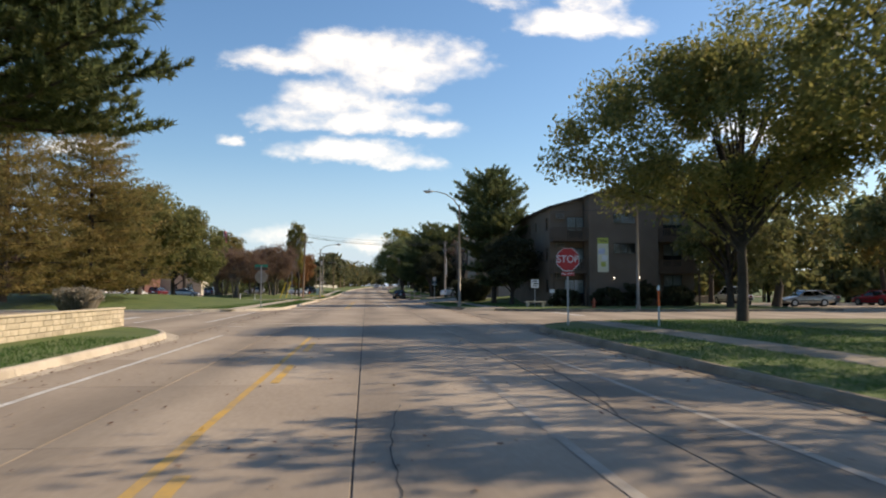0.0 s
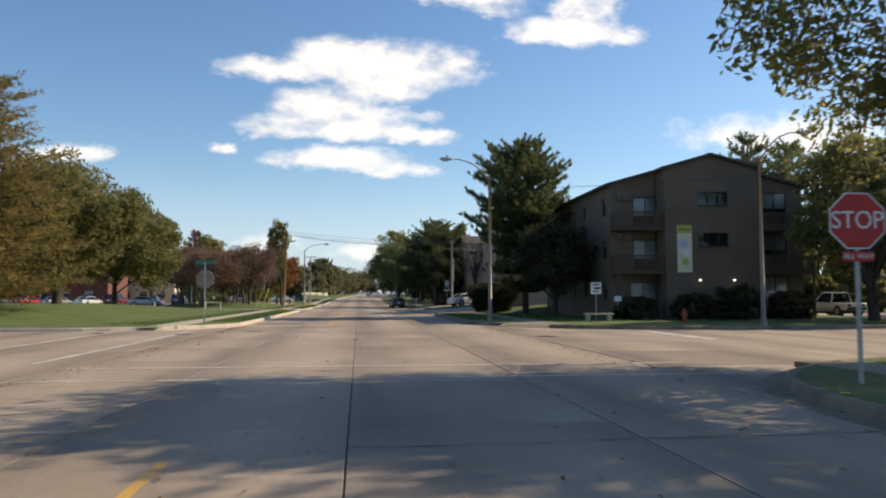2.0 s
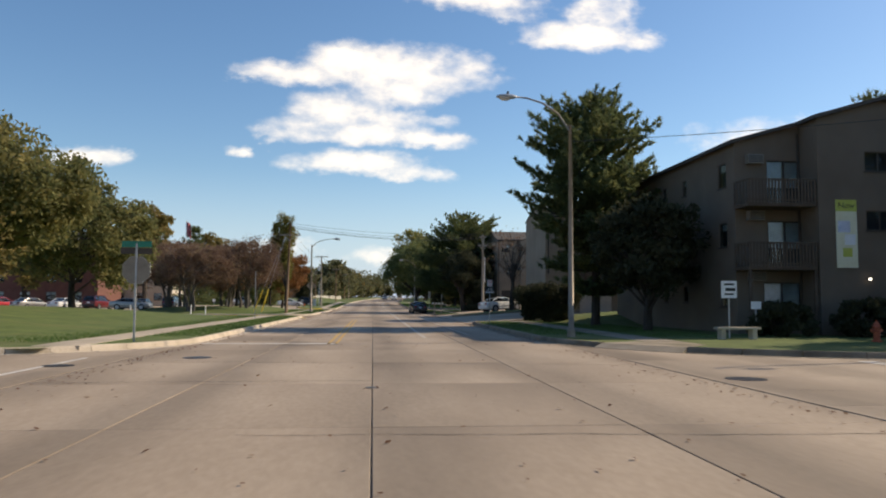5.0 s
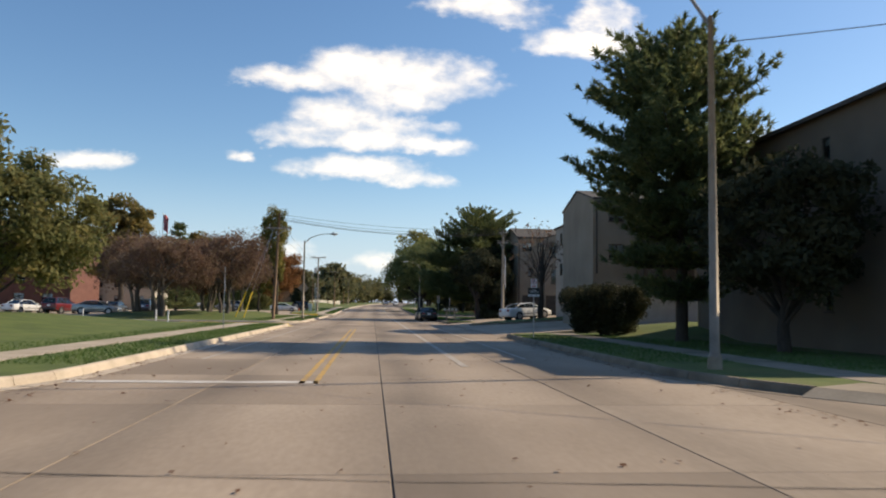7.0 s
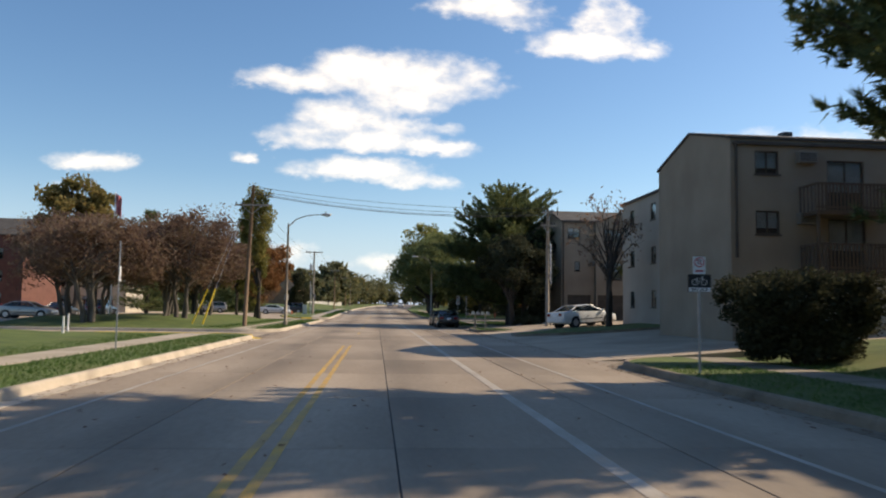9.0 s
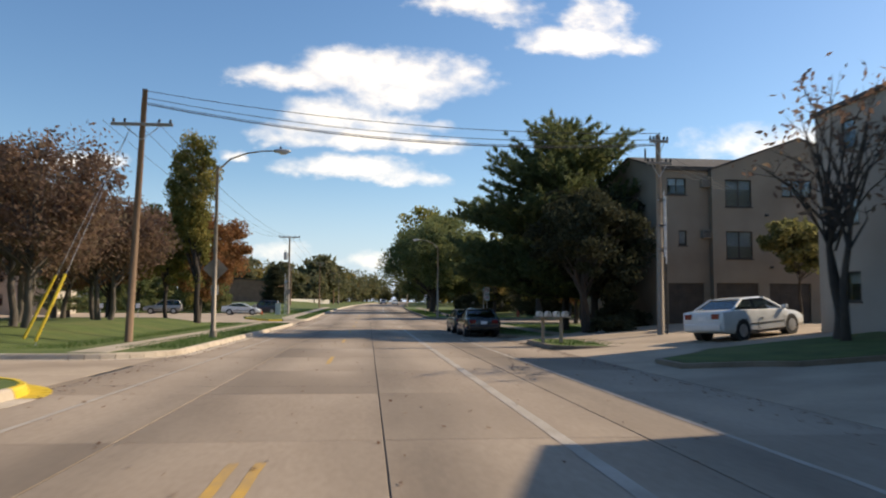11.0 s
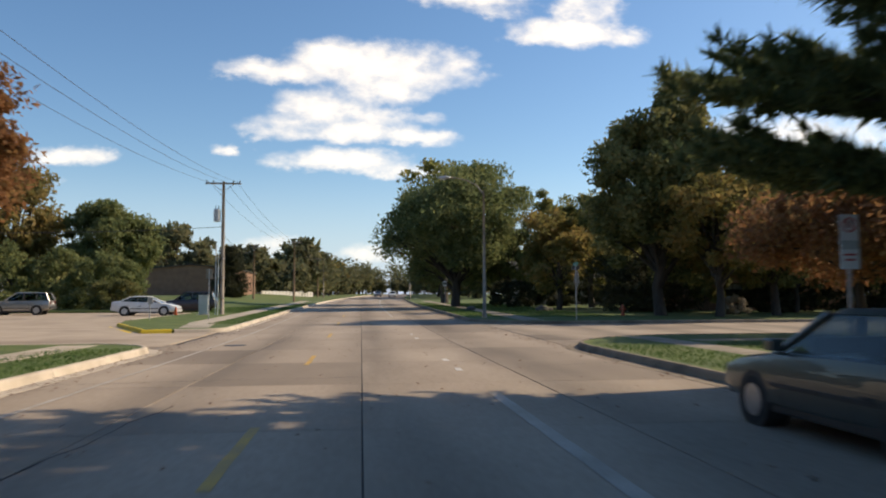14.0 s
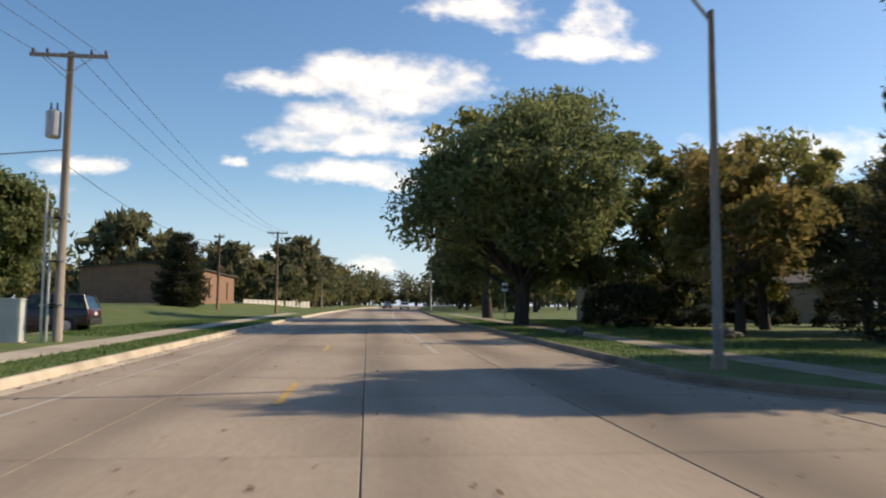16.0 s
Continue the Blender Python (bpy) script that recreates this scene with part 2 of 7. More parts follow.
BARK_GREY = surface("grey_bark", (0.075, 0.062, 0.052), (0.17, 0.145, 0.12), 3, 22, 0.95, 0.8, stretch=(1, 1, 0.25))
POLE_WOOD = surface("pole_wood", (0.14, 0.085, 0.05), (0.26, 0.17, 0.105), 1.5, 20, 0.9, 0.5, stretch=(6, 6, 0.3))
POLE_GREY = surface("weathered_pole_wood", (0.22, 0.18, 0.14), (0.38, 0.32, 0.26), 1.5, 20, 0.9, 0.5, stretch=(6, 6, 0.3))
LAMP_POLE = surface("lamp_pole_metal", (0.20, 0.165, 0.125), (0.32, 0.27, 0.215), 2, 30, 0.55, 0.05, 0.3)
GALV = surface("galvanised_steel", (0.36, 0.36, 0.36), (0.52, 0.52, 0.51), 6, 40, 0.5, 0.05, 0.5)
DARK_METAL = surface("dark_metal", (0.03, 0.03, 0.03), (0.07, 0.065, 0.06), 4, 30, 0.5, 0.05, 0.5)
SIGN_RED = surface("sign_red", (0.50, 0.015, 0.02), (0.62, 0.03, 0.03), 3, 30, 0.4, 0)
SIGN_WHITE = surface("sign_white", (0.74, 0.74, 0.74), (0.86, 0.86, 0.85), 3, 30, 0.4, 0)
SIGN_GREEN = surface("sign_green", (0.0, 0.16, 0.10), (0.01, 0.24, 0.15), 3, 30, 0.4, 0)
SIGN_BLACK = surface("sign_black", (0.012, 0.012, 0.012), (0.03, 0.03, 0.03), 3, 30, 0.5, 0)
STUCCO = surface("tan_stucco", (0.23, 0.18, 0.13), (0.32, 0.26, 0.195), 0.5, 24, 0.92, 0.3, stain=(0.20, 0.155, 0.115))
BROWN_STUCCO = surface("brown_stucco", (0.135, 0.102, 0.075), (0.19, 0.147, 0.11), 0.5, 24, 0.92, 0.3, stain=(0.14, 0.105, 0.078))
STUCCO_PALE = surface("pale_stucco", (0.320, 0.280, 0.232), (0.400, 0.352, 0.296), 0.5, 24, 0.92, 0.3, stain=(0.33, 0.29, 0.24))
ROOFING = surface("roof_shingle", (0.045, 0.04, 0.036), (0.10, 0.088, 0.078), 2, 14, 0.95, 0.5)
TRIM_DARK = surface("dark_trim", (0.045, 0.034, 0.026), (0.09, 0.07, 0.052), 2, 20, 0.7, 0.1)
TRIM_PALE = surface("pale_trim", (0.50, 0.47, 0.42), (0.64, 0.61, 0.56), 2, 20, 0.6, 0.05)
WOOD_RAIL = surface("stained_rail_wood", (0.075, 0.05, 0.034), (0.14, 0.098, 0.066), 2, 20, 0.8, 0.2)
BRICK_RED = surface("red_brick", (0.12, 0.05, 0.04), (0.19, 0.085, 0.065), 1.2, 30, 0.9, 0.4)
BRICK_BROWN = surface("brown_brick", (0.22, 0.12, 0.075), (0.32, 0.18, 0.115), 1.2, 30, 0.9, 0.4)
SIDING = surface("beige_siding", (0.42, 0.37, 0.29), (0.54, 0.48, 0.39), 1.0, 20, 0.8, 0.1)
LIMESTONE = surface("limestone", (0.40, 0.32, 0.22), (0.62, 0.52, 0.38), 2.2, 18, 0.92, 0.5, rand=0.16)
BLIND = surface("window_blind", (0.30, 0.30, 0.28), (0.45, 0.45, 0.42), 2, 12, 0.8, 0.1)
ROOM_SHADE = surface("painted_room_shade", (0.01, 0.01, 0.011), (0.03, 0.03, 0.032), 1, 6, 0.9, 0)
GLASS = glass("window_glass")
CAR_GLASS = glass("car_glass", (0.35, 0.42, 0.44))
TYRE = surface("tyre_rubber", (0.012, 0.012, 0.012), (0.03, 0.03, 0.03), 8, 40, 0.85, 0.1)
RIM = surface("wheel_alloy", (0.34, 0.34, 0.35), (0.52, 0.52, 0.53), 6, 30, 0.35, 0, 0.8)
LIGHT_RED = paint("tail_light_red", (0.20, 0.006, 0.008), 0.2)
LIGHT_CLEAR = paint("head_light_clear", (0.72, 0.74, 0.76), 0.1)
PLASTIC = surface("black_plastic", (0.015, 0.015, 0.015), (0.04, 0.04, 0.04), 6, 40, 0.6, 0.05)
LENS = paint("lamp_lens", (0.55, 0.55, 0.52), 0.2)
LAMP_LIT = paint("lit_lens", (0.8, 0.8, 0.78), 0.3)
LAMP_LIT.node_tree.nodes["Principled BSDF"].inputs["Emission Color"].default_value = (1.0, 0.95, 0.88, 1)
LAMP_LIT.node_tree.nodes["Principled BSDF"].inputs["Emission Strength"].default_value = 2.5
ORANGE = surface("safety_orange", (0.75, 0.11, 0.02), (0.90, 0.17, 0.03), 4, 30, 0.6, 0.05)
HYDRANT_RED = surface("hydrant_paint", (0.34, 0.06, 0.025), (0.46, 0.10, 0.04), 5, 30, 0.6, 0.1)
BOX_GREY = surface("cabinet_paint", (0.42, 0.45, 0.43), (0.55, 0.58, 0.56), 2, 20, 0.6, 0.05)
AC_GREY = surface("unit_paint", (0.16, 0.145, 0.125), (0.24, 0.22, 0.19), 2, 20, 0.7, 0.05)
ROCK = surface("field_stone", (0.07, 0.066, 0.058), (0.16, 0.15, 0.135), 3, 20, 0.95, 0.6)
WIRE = surface("cable_black", (0.03, 0.03, 0.03), (0.07, 0.07, 0.07), 3, 20, 0.7, 0)
FLAG_RED = surface("flag_cloth", (0.42, 0.05, 0.06), (0.62, 0.30, 0.30), 1.5, 8, 0.8, 0.1)
BANNER = surface("banner_cloth", (0.70, 0.66, 0.45), (0.82, 0.79, 0.60), 1.5, 8, 0.7, 0.05)
BANNER_BLUE = surface("banner_print", (0.42, 0.47, 0.60), (0.72, 0.73, 0.80), 2.5, 8, 0.7, 0)
BANNER_GREEN = surface("banner_head", (0.45, 0.48, 0.08), (0.56, 0.58, 0.14), 2.5, 8, 0.7, 0)

LEAF_OAK = foliage("oak_leaves", (0.084, 0.110, 0.034), (0.195, 0.196, 0.053), (0.34, 0.265, 0.068))
LEAF_LOCUST = foliage("locust_leaves", (0.095, 0.12, 0.026), (0.21, 0.215, 0.042), (0.42, 0.32, 0.05), 0.5, 0.58)
LEAF_CYPRESS = foliage("cypress_needles", (0.112, 0.112, 0.025), (0.247, 0.189, 0.039), (0.405, 0.252, 0.063))
LEAF_PINE = foliage("pine_needles", (0.065, 0.092, 0.036), (0.125, 0.165, 0.052), (0.25, 0.245, 0.066), 0.5, 0.5)
LEAF_CRAB = foliage("crabapple_leaves", (0.13, 0.08, 0.055), (0.22, 0.125, 0.082), (0.30, 0.215, 0.12))
LEAF_ORANGE = foliage("maple_leaves_orange", (0.15, 0.10, 0.035), (0.32, 0.125, 0.038), (0.38, 0.215, 0.05))
LEAF_PEAR = foliage("pear_leaves", (0.101, 0.127, 0.023), (0.228, 0.211, 0.034), (0.472, 0.338, 0.047))
LEAF_MAPLE = foliage("maple_leaves_green", (0.090, 0.122, 0.042), (0.178, 0.212, 0.060), (0.30, 0.292, 0.085))
LEAF_GOLD = foliage("golden_leaves", (0.115, 0.119, 0.022), (0.250, 0.203, 0.036), (0.365, 0.210, 0.042))
LEAF_RED = foliage("dark_red_leaves", (0.091, 0.039, 0.025), (0.169, 0.063, 0.031), (0.221, 0.119, 0.042))
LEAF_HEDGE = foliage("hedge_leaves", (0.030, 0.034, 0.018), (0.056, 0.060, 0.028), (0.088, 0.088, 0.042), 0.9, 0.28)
LEAF_FAR = foliage("far_leaves", (0.085, 0.098, 0.048), (0.155, 0.158, 0.066), (0.265, 0.212, 0.082))
STRAW = foliage("dry_grass", (0.18, 0.16, 0.085), (0.36, 0.29, 0.20), (0.52, 0.44, 0.34), 0.7, 0.3)

# ---- mesh helpers ----


def part(name, bm, material, parent=None, label="", smooth=False):
    me = bpy.data.meshes.new(name)
    bm.to_mesh(me)
    bm.free()
    me.materials.append(material)
    if smooth:
        me.polygons.foreach_set("use_smooth", [True] * len(me.polygons))
    ob = new(name, me)
    ob.parent = parent
    if label:
        ob["label"] = label
    return ob


def raw(name, verts, faces, material, parent=None, label="", smooth=False):
    me = bpy.data.meshes.new(name)
    me.from_pydata(verts, [], faces)
    me.materials.append(material)
    if smooth:
        me.polygons.foreach_set("use_smooth", [True] * len(me.polygons))
    ob = new(name, me)
    ob.parent = parent
    if label:
        ob["label"] = label
    return ob


def empty(name, x=0.0, y=0.0, z=0.0, rz=0.0, label="", category="", group="", kind=""):
    e = new(name)
    e.empty_display_size = 0.2
    e.matrix_basis = pose(x, y, z, 0, 0, rz)
    return tagged(e, label, category, group, kind)


def box(x0, x1, y0, y1, z0, z1, bevel=0.0, bm=None):
    bm = bm or bmesh.new()
    vs = [bm.verts.new(p) for p in ((x0, y0, z0), (x1, y0, z0), (x1, y1, z0), (x0, y1, z0), (x0, y0, z1), (x1, y0, z1), (x1, y1, z1), (x0, y1, z1))]
    fs = [bm.faces.new([vs[i] for i in f]) for f in ((3, 2, 1, 0), (4, 5, 6, 7), (0, 1, 5, 4), (1, 2, 6, 5), (2, 3, 7, 6), (3, 0, 4, 7))]
    if bevel:
        bmesh.ops.bevel(bm, geom=list({e for f in fs for e in f.edges}), offset=bevel, segments=2, affect="EDGES", profile=0.5)
    return bm


def tube(points, radii, sides=8, bm=None, caps=True):
    """A tapered tube along points."""
    bm = bm or bmesh.new()
    pts = [Vector(p) for p in points]
    if isinstance(radii, (int, float)):
        radii = [radii] * len(pts)
    rings = []
    for i, p in enumerate(pts):
        d = (pts[min(i + 1, len(pts) - 1)] - pts[max(i - 1, 0)]).normalized()
        a = d.cross(Vector((0, 0, 1)) if abs(d.z) < 0.92 else Vector((1, 0, 0))).normalized()
        b = d.cross(a)
        rings.append([bm.verts.new(p + (a * math.cos(k * math.tau / sides) + b * math.sin(k * math.tau / sides)) * radii[i]) for k in range(sides)])
    for r, q in zip(rings, rings[1:]):
        for k in range(sides):
            bm.faces.new((r[k], r[(k + 1) % sides], q[(k + 1) % sides], q[k]))
    if caps:
        bm.faces.new(rings[0])
        bm.faces.new(rings[-1][::-1])
    return bm


def prism(outline, z0, z1, bm=None):
    """A flat outline (x, y) raised from z0 to z1."""
    bm = bm or bmesh.new()
    lo, hi = [bm.verts.new((x, y, z0)) for x, y in outline], [bm.verts.new((x, y, z1)) for x, y in outline]
    bm.faces.new(hi), bm.faces.new(lo[::-1])
    for i in range(len(lo)):
        j = (i + 1) % len(lo)
        bm.faces.new((lo[i], lo[j], hi[j], hi[i]))
    bmesh.ops.recalc_face_normals(bm, faces=bm.faces)
    return bm


def side_prism(outline, x0, x1, bm=None):
    """An outline in (y, z) pulled from x0 to x1."""
    bm = bm or bmesh.new()
    lo, hi = [bm.verts.new((x0, y, z)) for y, z in outline], [bm.verts.new((x1, y, z)) for y, z in outline]
    bm.faces.new(hi), bm.faces.new(lo[::-1])
    for i in range(len(lo)):
        j = (i + 1) % len(lo)
        bm.faces.new((lo[i], lo[j], hi[j], hi[i]))
    bmesh.ops.recalc_face_normals(bm, faces=bm.faces)
    return bm


def rounded(corners):
    """An outline from (x, y, radius) corners."""
    out = []
    n = len(corners)
    for i, (x, y, r) in enumerate(corners):
        p, a, b = Vector((x, y)), Vector(corners[i - 1][:2]), Vector(corners[(i + 1) % n][:2])
        if not r:
            out.append((x, y))
            continue
        da, db = (a - p).normalized(), (b - p).normalized()
        half = math.acos(max(-1, min(1, da.dot(db)))) / 2
        reach = r / math.tan(half)
        c = p + (da + db).normalized() * (r / math.sin(half))
        s, e = p + da * reach - c, p + db * reach - c
        turn = math.atan2(s.x * e.y - s.y * e.x, s.dot(e))
        for k in range(11):
            t = turn * k / 10
            out.append((c.x + s.x * math.cos(t) - s.y * math.sin(t), c.y + s.x * math.sin(t) + s.y * math.cos(t)))
    return out

# ---- ground, road, kerbs, lawns ----
_g = 4000.0
_rows = [-_g, 142.0, 150.0, 158.0, 166.0, 450.0, _g]
ground = tagged(raw("ground", [(x, y, -0.12) for y in _rows for x in (-_g, _g)], [(2 * k, 2 * k + 1, 2 * k + 3, 2 * k + 2) for k in range(len(_rows) - 1)], GRASS), "grassy ground reaching the horizon", "ground", kind="structure")

def climb(y):
    """How far the street has risen at y."""
    t = min(max(y, 142.0), 450.0)
    return 0.012 * ((t - 142.0) ** 2 / 48 if t < 166.0 else t - 154.0)


def bend(y):
    """How far the street has swung to the right at y."""
    return 0.0003 * max(0.0, y - 190.0) ** 2


ROAD = [-6.1, -3.05, 0.0, 3.15, 6.5]      # slab edges across the road
Y_FIRST = -24.0
road = tagged(part("road", prism([(-6.3, -60), (6.7, -60)] + [(6.7 + bend(y), y) for y in range(190, 431, 20)] + [(-6.3 + bend(y), y) for y in range(430, 189, -20)], -0.11, -0.012), JOINT), "concrete street of cast slabs with dark tarred joints", "road", kind="structure")
cross_street = tagged(part("road", box(-90, -6.3, 32.5, 54.3, -0.11, -0.014), JOINT), "concrete cross street of cast slabs", "road", kind="structure")
part("slab_bed", box(6.7, 90, 35.3, 52.7, -0.11, -0.014), JOINT, cross_street)
side_street = tagged(part("road", box(6.7, 90, 150.4, 164.1, -0.11, -0.014), JOINT), "concrete side street of cast slabs", "road", kind="structure")


def lawn(name, corners, top=0.15, label="mown green lawn behind a concrete kerb"):
    """A raised lawn with a kerb round its edge."""
    edge = rounded(corners)
    ob = tagged(part(name, prism(edge, -0.11, top), GRASS), label, "lawn", kind="structure")
    return ob, edge


def kerb(edge, first, last, material=KERB, width=0.17, top=0.17, label="cast concrete kerb, chipped and stained"):
    """A kerb of single stones along part of an outline, with small uneven steps between them."""
    pts = [Vector(p) for p in edge]
    run = pts[first:last + 1] if first <= last else pts[first:] + pts[:last + 1]
    ob = empty("kerb", run[0].x, run[0].y, 0, 0, label, "kerb", kind="structure")
    inv = Matrix.Translation((-run[0].x, -run[0].y, 0))
    rnd = random.Random(int(run[0].x * 31 + run[0].y * 17))
    for a, b in zip(run, run[1:]):
        d = b - a
        n = max(1, round(d.length / 3.05))
        if n > 60:
            n = 60
        u = d.normalized()
        side = Vector((-u.y, u.x))
        for k in range(n):
            p, q = a + d * (k / n) + u * 0.006, a + d * ((k + 1) / n) - u * 0.006
            if d.length < 1.5:
                p, q = a, b
            h = top + rnd.uniform(-0.005, 0.005)
            o = rnd.uniform(-0.005, 0.005)
            bm = bmesh.new()
            ring = []
            for c in (p, q):
                ring.append([bm.verts.new((c.x + side.x * s, c.y + side.y * s, z)) for s, z in ((width / 2 + o, -0.11), (width / 2 + o, h - 0.03), (width / 2 + o - 0.03, h), (-width / 2 + o + 0.045, h), (-width / 2 + o + 0.01, h - 0.045), (-width / 2 + o - 0.03, 0.004), (-width / 2 - 0.40, 0.006), (-width / 2 - 0.40, -0.11))])
            for i in range(8):
                bm.faces.new((ring[0][i], ring[0][(i + 1) % 8], ring[1][(i + 1) % 8], ring[1][i]))
            bm.faces.new(ring[0][::-1]), bm.faces.new(ring[1])
            bmesh.ops.recalc_face_normals(bm, faces=bm.faces)
            bmesh.ops.transform(bm, matrix=inv, verts=bm.verts)
            part("kerb_stone", bm, material, ob)
    return ob


dirty_shaded_kerb = functools.partial(kerb, material=KERB_DIRTY_SHADED, label="old low concrete kerb, brown with dirt, leaves and painted-in shade")

# right of the street, then left; corners run against the clock seen from above
_, e = lawn("lawn", [(6.5, -40, 0), (90, -40, 0), (90, 35.4, 0), (6.5, 35.4, 7.5)])
dirty_shaded_kerb(e, len(e) - 11, len(e) - 1), dirty_shaded_kerb([e[-1], (6.5, -24)], 0, 1), dirty_shaded_kerb([(40, 35.4), e[3]], 0, 1)
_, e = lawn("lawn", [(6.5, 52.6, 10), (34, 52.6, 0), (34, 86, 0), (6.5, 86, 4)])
dirty_shaded_kerb(e, 0, 3), dirty_shaded_kerb(e, 5, 10), dirty_shaded_kerb([(34, 52.6), e[10]][::-1], 0, 1), dirty_shaded_kerb(e, len(e) - 11, len(e) - 1), dirty_shaded_kerb([e[-1], e[0]], 0, 1)
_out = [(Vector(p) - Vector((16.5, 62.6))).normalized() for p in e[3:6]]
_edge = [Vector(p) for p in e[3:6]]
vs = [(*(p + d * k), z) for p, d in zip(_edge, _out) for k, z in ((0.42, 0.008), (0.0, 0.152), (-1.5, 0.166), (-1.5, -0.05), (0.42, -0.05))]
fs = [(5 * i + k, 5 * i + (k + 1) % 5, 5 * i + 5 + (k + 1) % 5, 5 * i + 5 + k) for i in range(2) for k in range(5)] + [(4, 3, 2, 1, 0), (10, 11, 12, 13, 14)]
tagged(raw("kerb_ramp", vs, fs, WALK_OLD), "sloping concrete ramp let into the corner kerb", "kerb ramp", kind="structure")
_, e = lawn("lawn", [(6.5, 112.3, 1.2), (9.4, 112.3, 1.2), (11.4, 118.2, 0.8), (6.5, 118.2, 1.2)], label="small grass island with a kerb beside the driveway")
dirty_shaded_kerb(e + [e[0]], 0, len(e))
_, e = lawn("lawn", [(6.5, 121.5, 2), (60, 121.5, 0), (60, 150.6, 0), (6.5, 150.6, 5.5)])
dirty_shaded_kerb(e, 0, 10), dirty_shaded_kerb(e, len(e) - 11, len(e) - 1), dirty_shaded_kerb([e[-1], e[0]], 0, 1), dirty_shaded_kerb([(40, 150.6), e[len(e) - 11]], 0, 1)
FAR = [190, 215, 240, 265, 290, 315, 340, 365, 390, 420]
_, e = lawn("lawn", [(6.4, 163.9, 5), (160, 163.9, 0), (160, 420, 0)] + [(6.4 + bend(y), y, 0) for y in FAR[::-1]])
dirty_shaded_kerb(e, 0, 10), dirty_shaded_kerb([e[10], (40, 163.9)], 0, 1), dirty_shaded_kerb([(6.4 + bend(y), y) for y in FAR[:8][::-1]] + [e[0]], 0, 8)
_, e = lawn("lawn", [(-6.1, 32.7, 8), (-90, 32.7, 0), (-90, -40, 0), (-6.1, -40, 0)])
kerb(e, 0, 10), kerb([(-6.1, -24), e[0]], 0, 1), kerb([e[10], (-40, 32.7)], 0, 1)
_, e = lawn("lawn", [(-6.1, 54.3, 7), (-6.1, 101.5, 2.5), (-60, 101.5, 0), (-60, 54.3, 0)])
kerb(e, 0, 10), kerb([e[10], e[11]], 0, 1), kerb([(-50, 54.3), e[0]], 0, 1)
kerb(e, 11, 21, YELLOW_PAINT, label="kerb end painted yellow beside the driveway"), kerb([e[21], (-14, 101.5)], 0, 1, YELLOW_PAINT, label="kerb painted yellow along the driveway")
_, e = lawn("lawn", [(-6.1, 108.3, 2.5), (-6.1, 148.3, 2.5), (-26, 148.3, 0), (-26, 108.3, 0)])
kerb(e, 0, 10), kerb([e[10], e[11]], 0, 1), kerb(e, 11, 21), kerb([e[21], (-26, 148.3)], 0, 1), kerb([(-26, 108.3), e[0]], 0, 1)
_, e = lawn("lawn", [(-6.1, 158.6, 1.2), *[(-6.1 + bend(y), y, 0) for y in FAR], (-90, 420, 0), (-90, 190, 0), (-12.6, 190, 0), (-13.5, 169.2, 0.5), (-12.6, 165.4, 0.4), (-9.3, 157.7, 0.4)])
kerb(e, 0, 10), kerb([e[10]] + [(-6.1 + bend(y), y) for y in FAR[:8]], 0, 8)
kerb([(-12.6, 165.1), (-9.4, 157.9)], 0, 1, YELLOW_PAINT, label="kerb painted yellow at the driveway corner")
kerb([(-9.4, 157.75), (-8.2, 157.95)], 0, 1, YELLOW_PAINT, label="kerb painted yellow at the driveway corner")
kerb([(-12.7, 188), (-13.4, 170)], 0, 1), kerb([(-8.1, 157.98), (-6.7, 158.45)], 0, 1)

lot = tagged(part("pavement", prism([(-90, 148), (-26.3, 148), (-26.3, 149), (-6.4, 149), (-6.4, 170), (-12.0, 189.8), (-90, 189.8)], -0.11, 0.004), APRON), "sunlit concrete driveway and parking lot", "driveway", kind="structure")


def court_z(x):
    """The court climbs from the street towards the garages."""
    return 0.075 * max(0.0, min(x, 17.0) - 6.6)


def court_mesh():
    bm = bmesh.new()
    xs, rows = (6.515, 9.0, 11.5, 14.0, 17.0, 40.0), []
    for x in xs:
        far = 122.0 if x < 11 else 124.6
        rows.append([bm.verts.new((x, y, z)) for y, z in ((85.6, -0.11), (85.6, court_z(x)), (far, court_z(x)), (far, -0.11))])
    for a, c in zip(rows, rows[1:]):
        for k in range(4):
            bm.faces.new((a[k], a[(k + 1) % 4], c[(k + 1) % 4], c[k]))
    bm.faces.new(rows[0]), bm.faces.new(rows[-1][::-1])
    bmesh.ops.recalc_face_normals(bm, faces=bm.faces)
    return bm


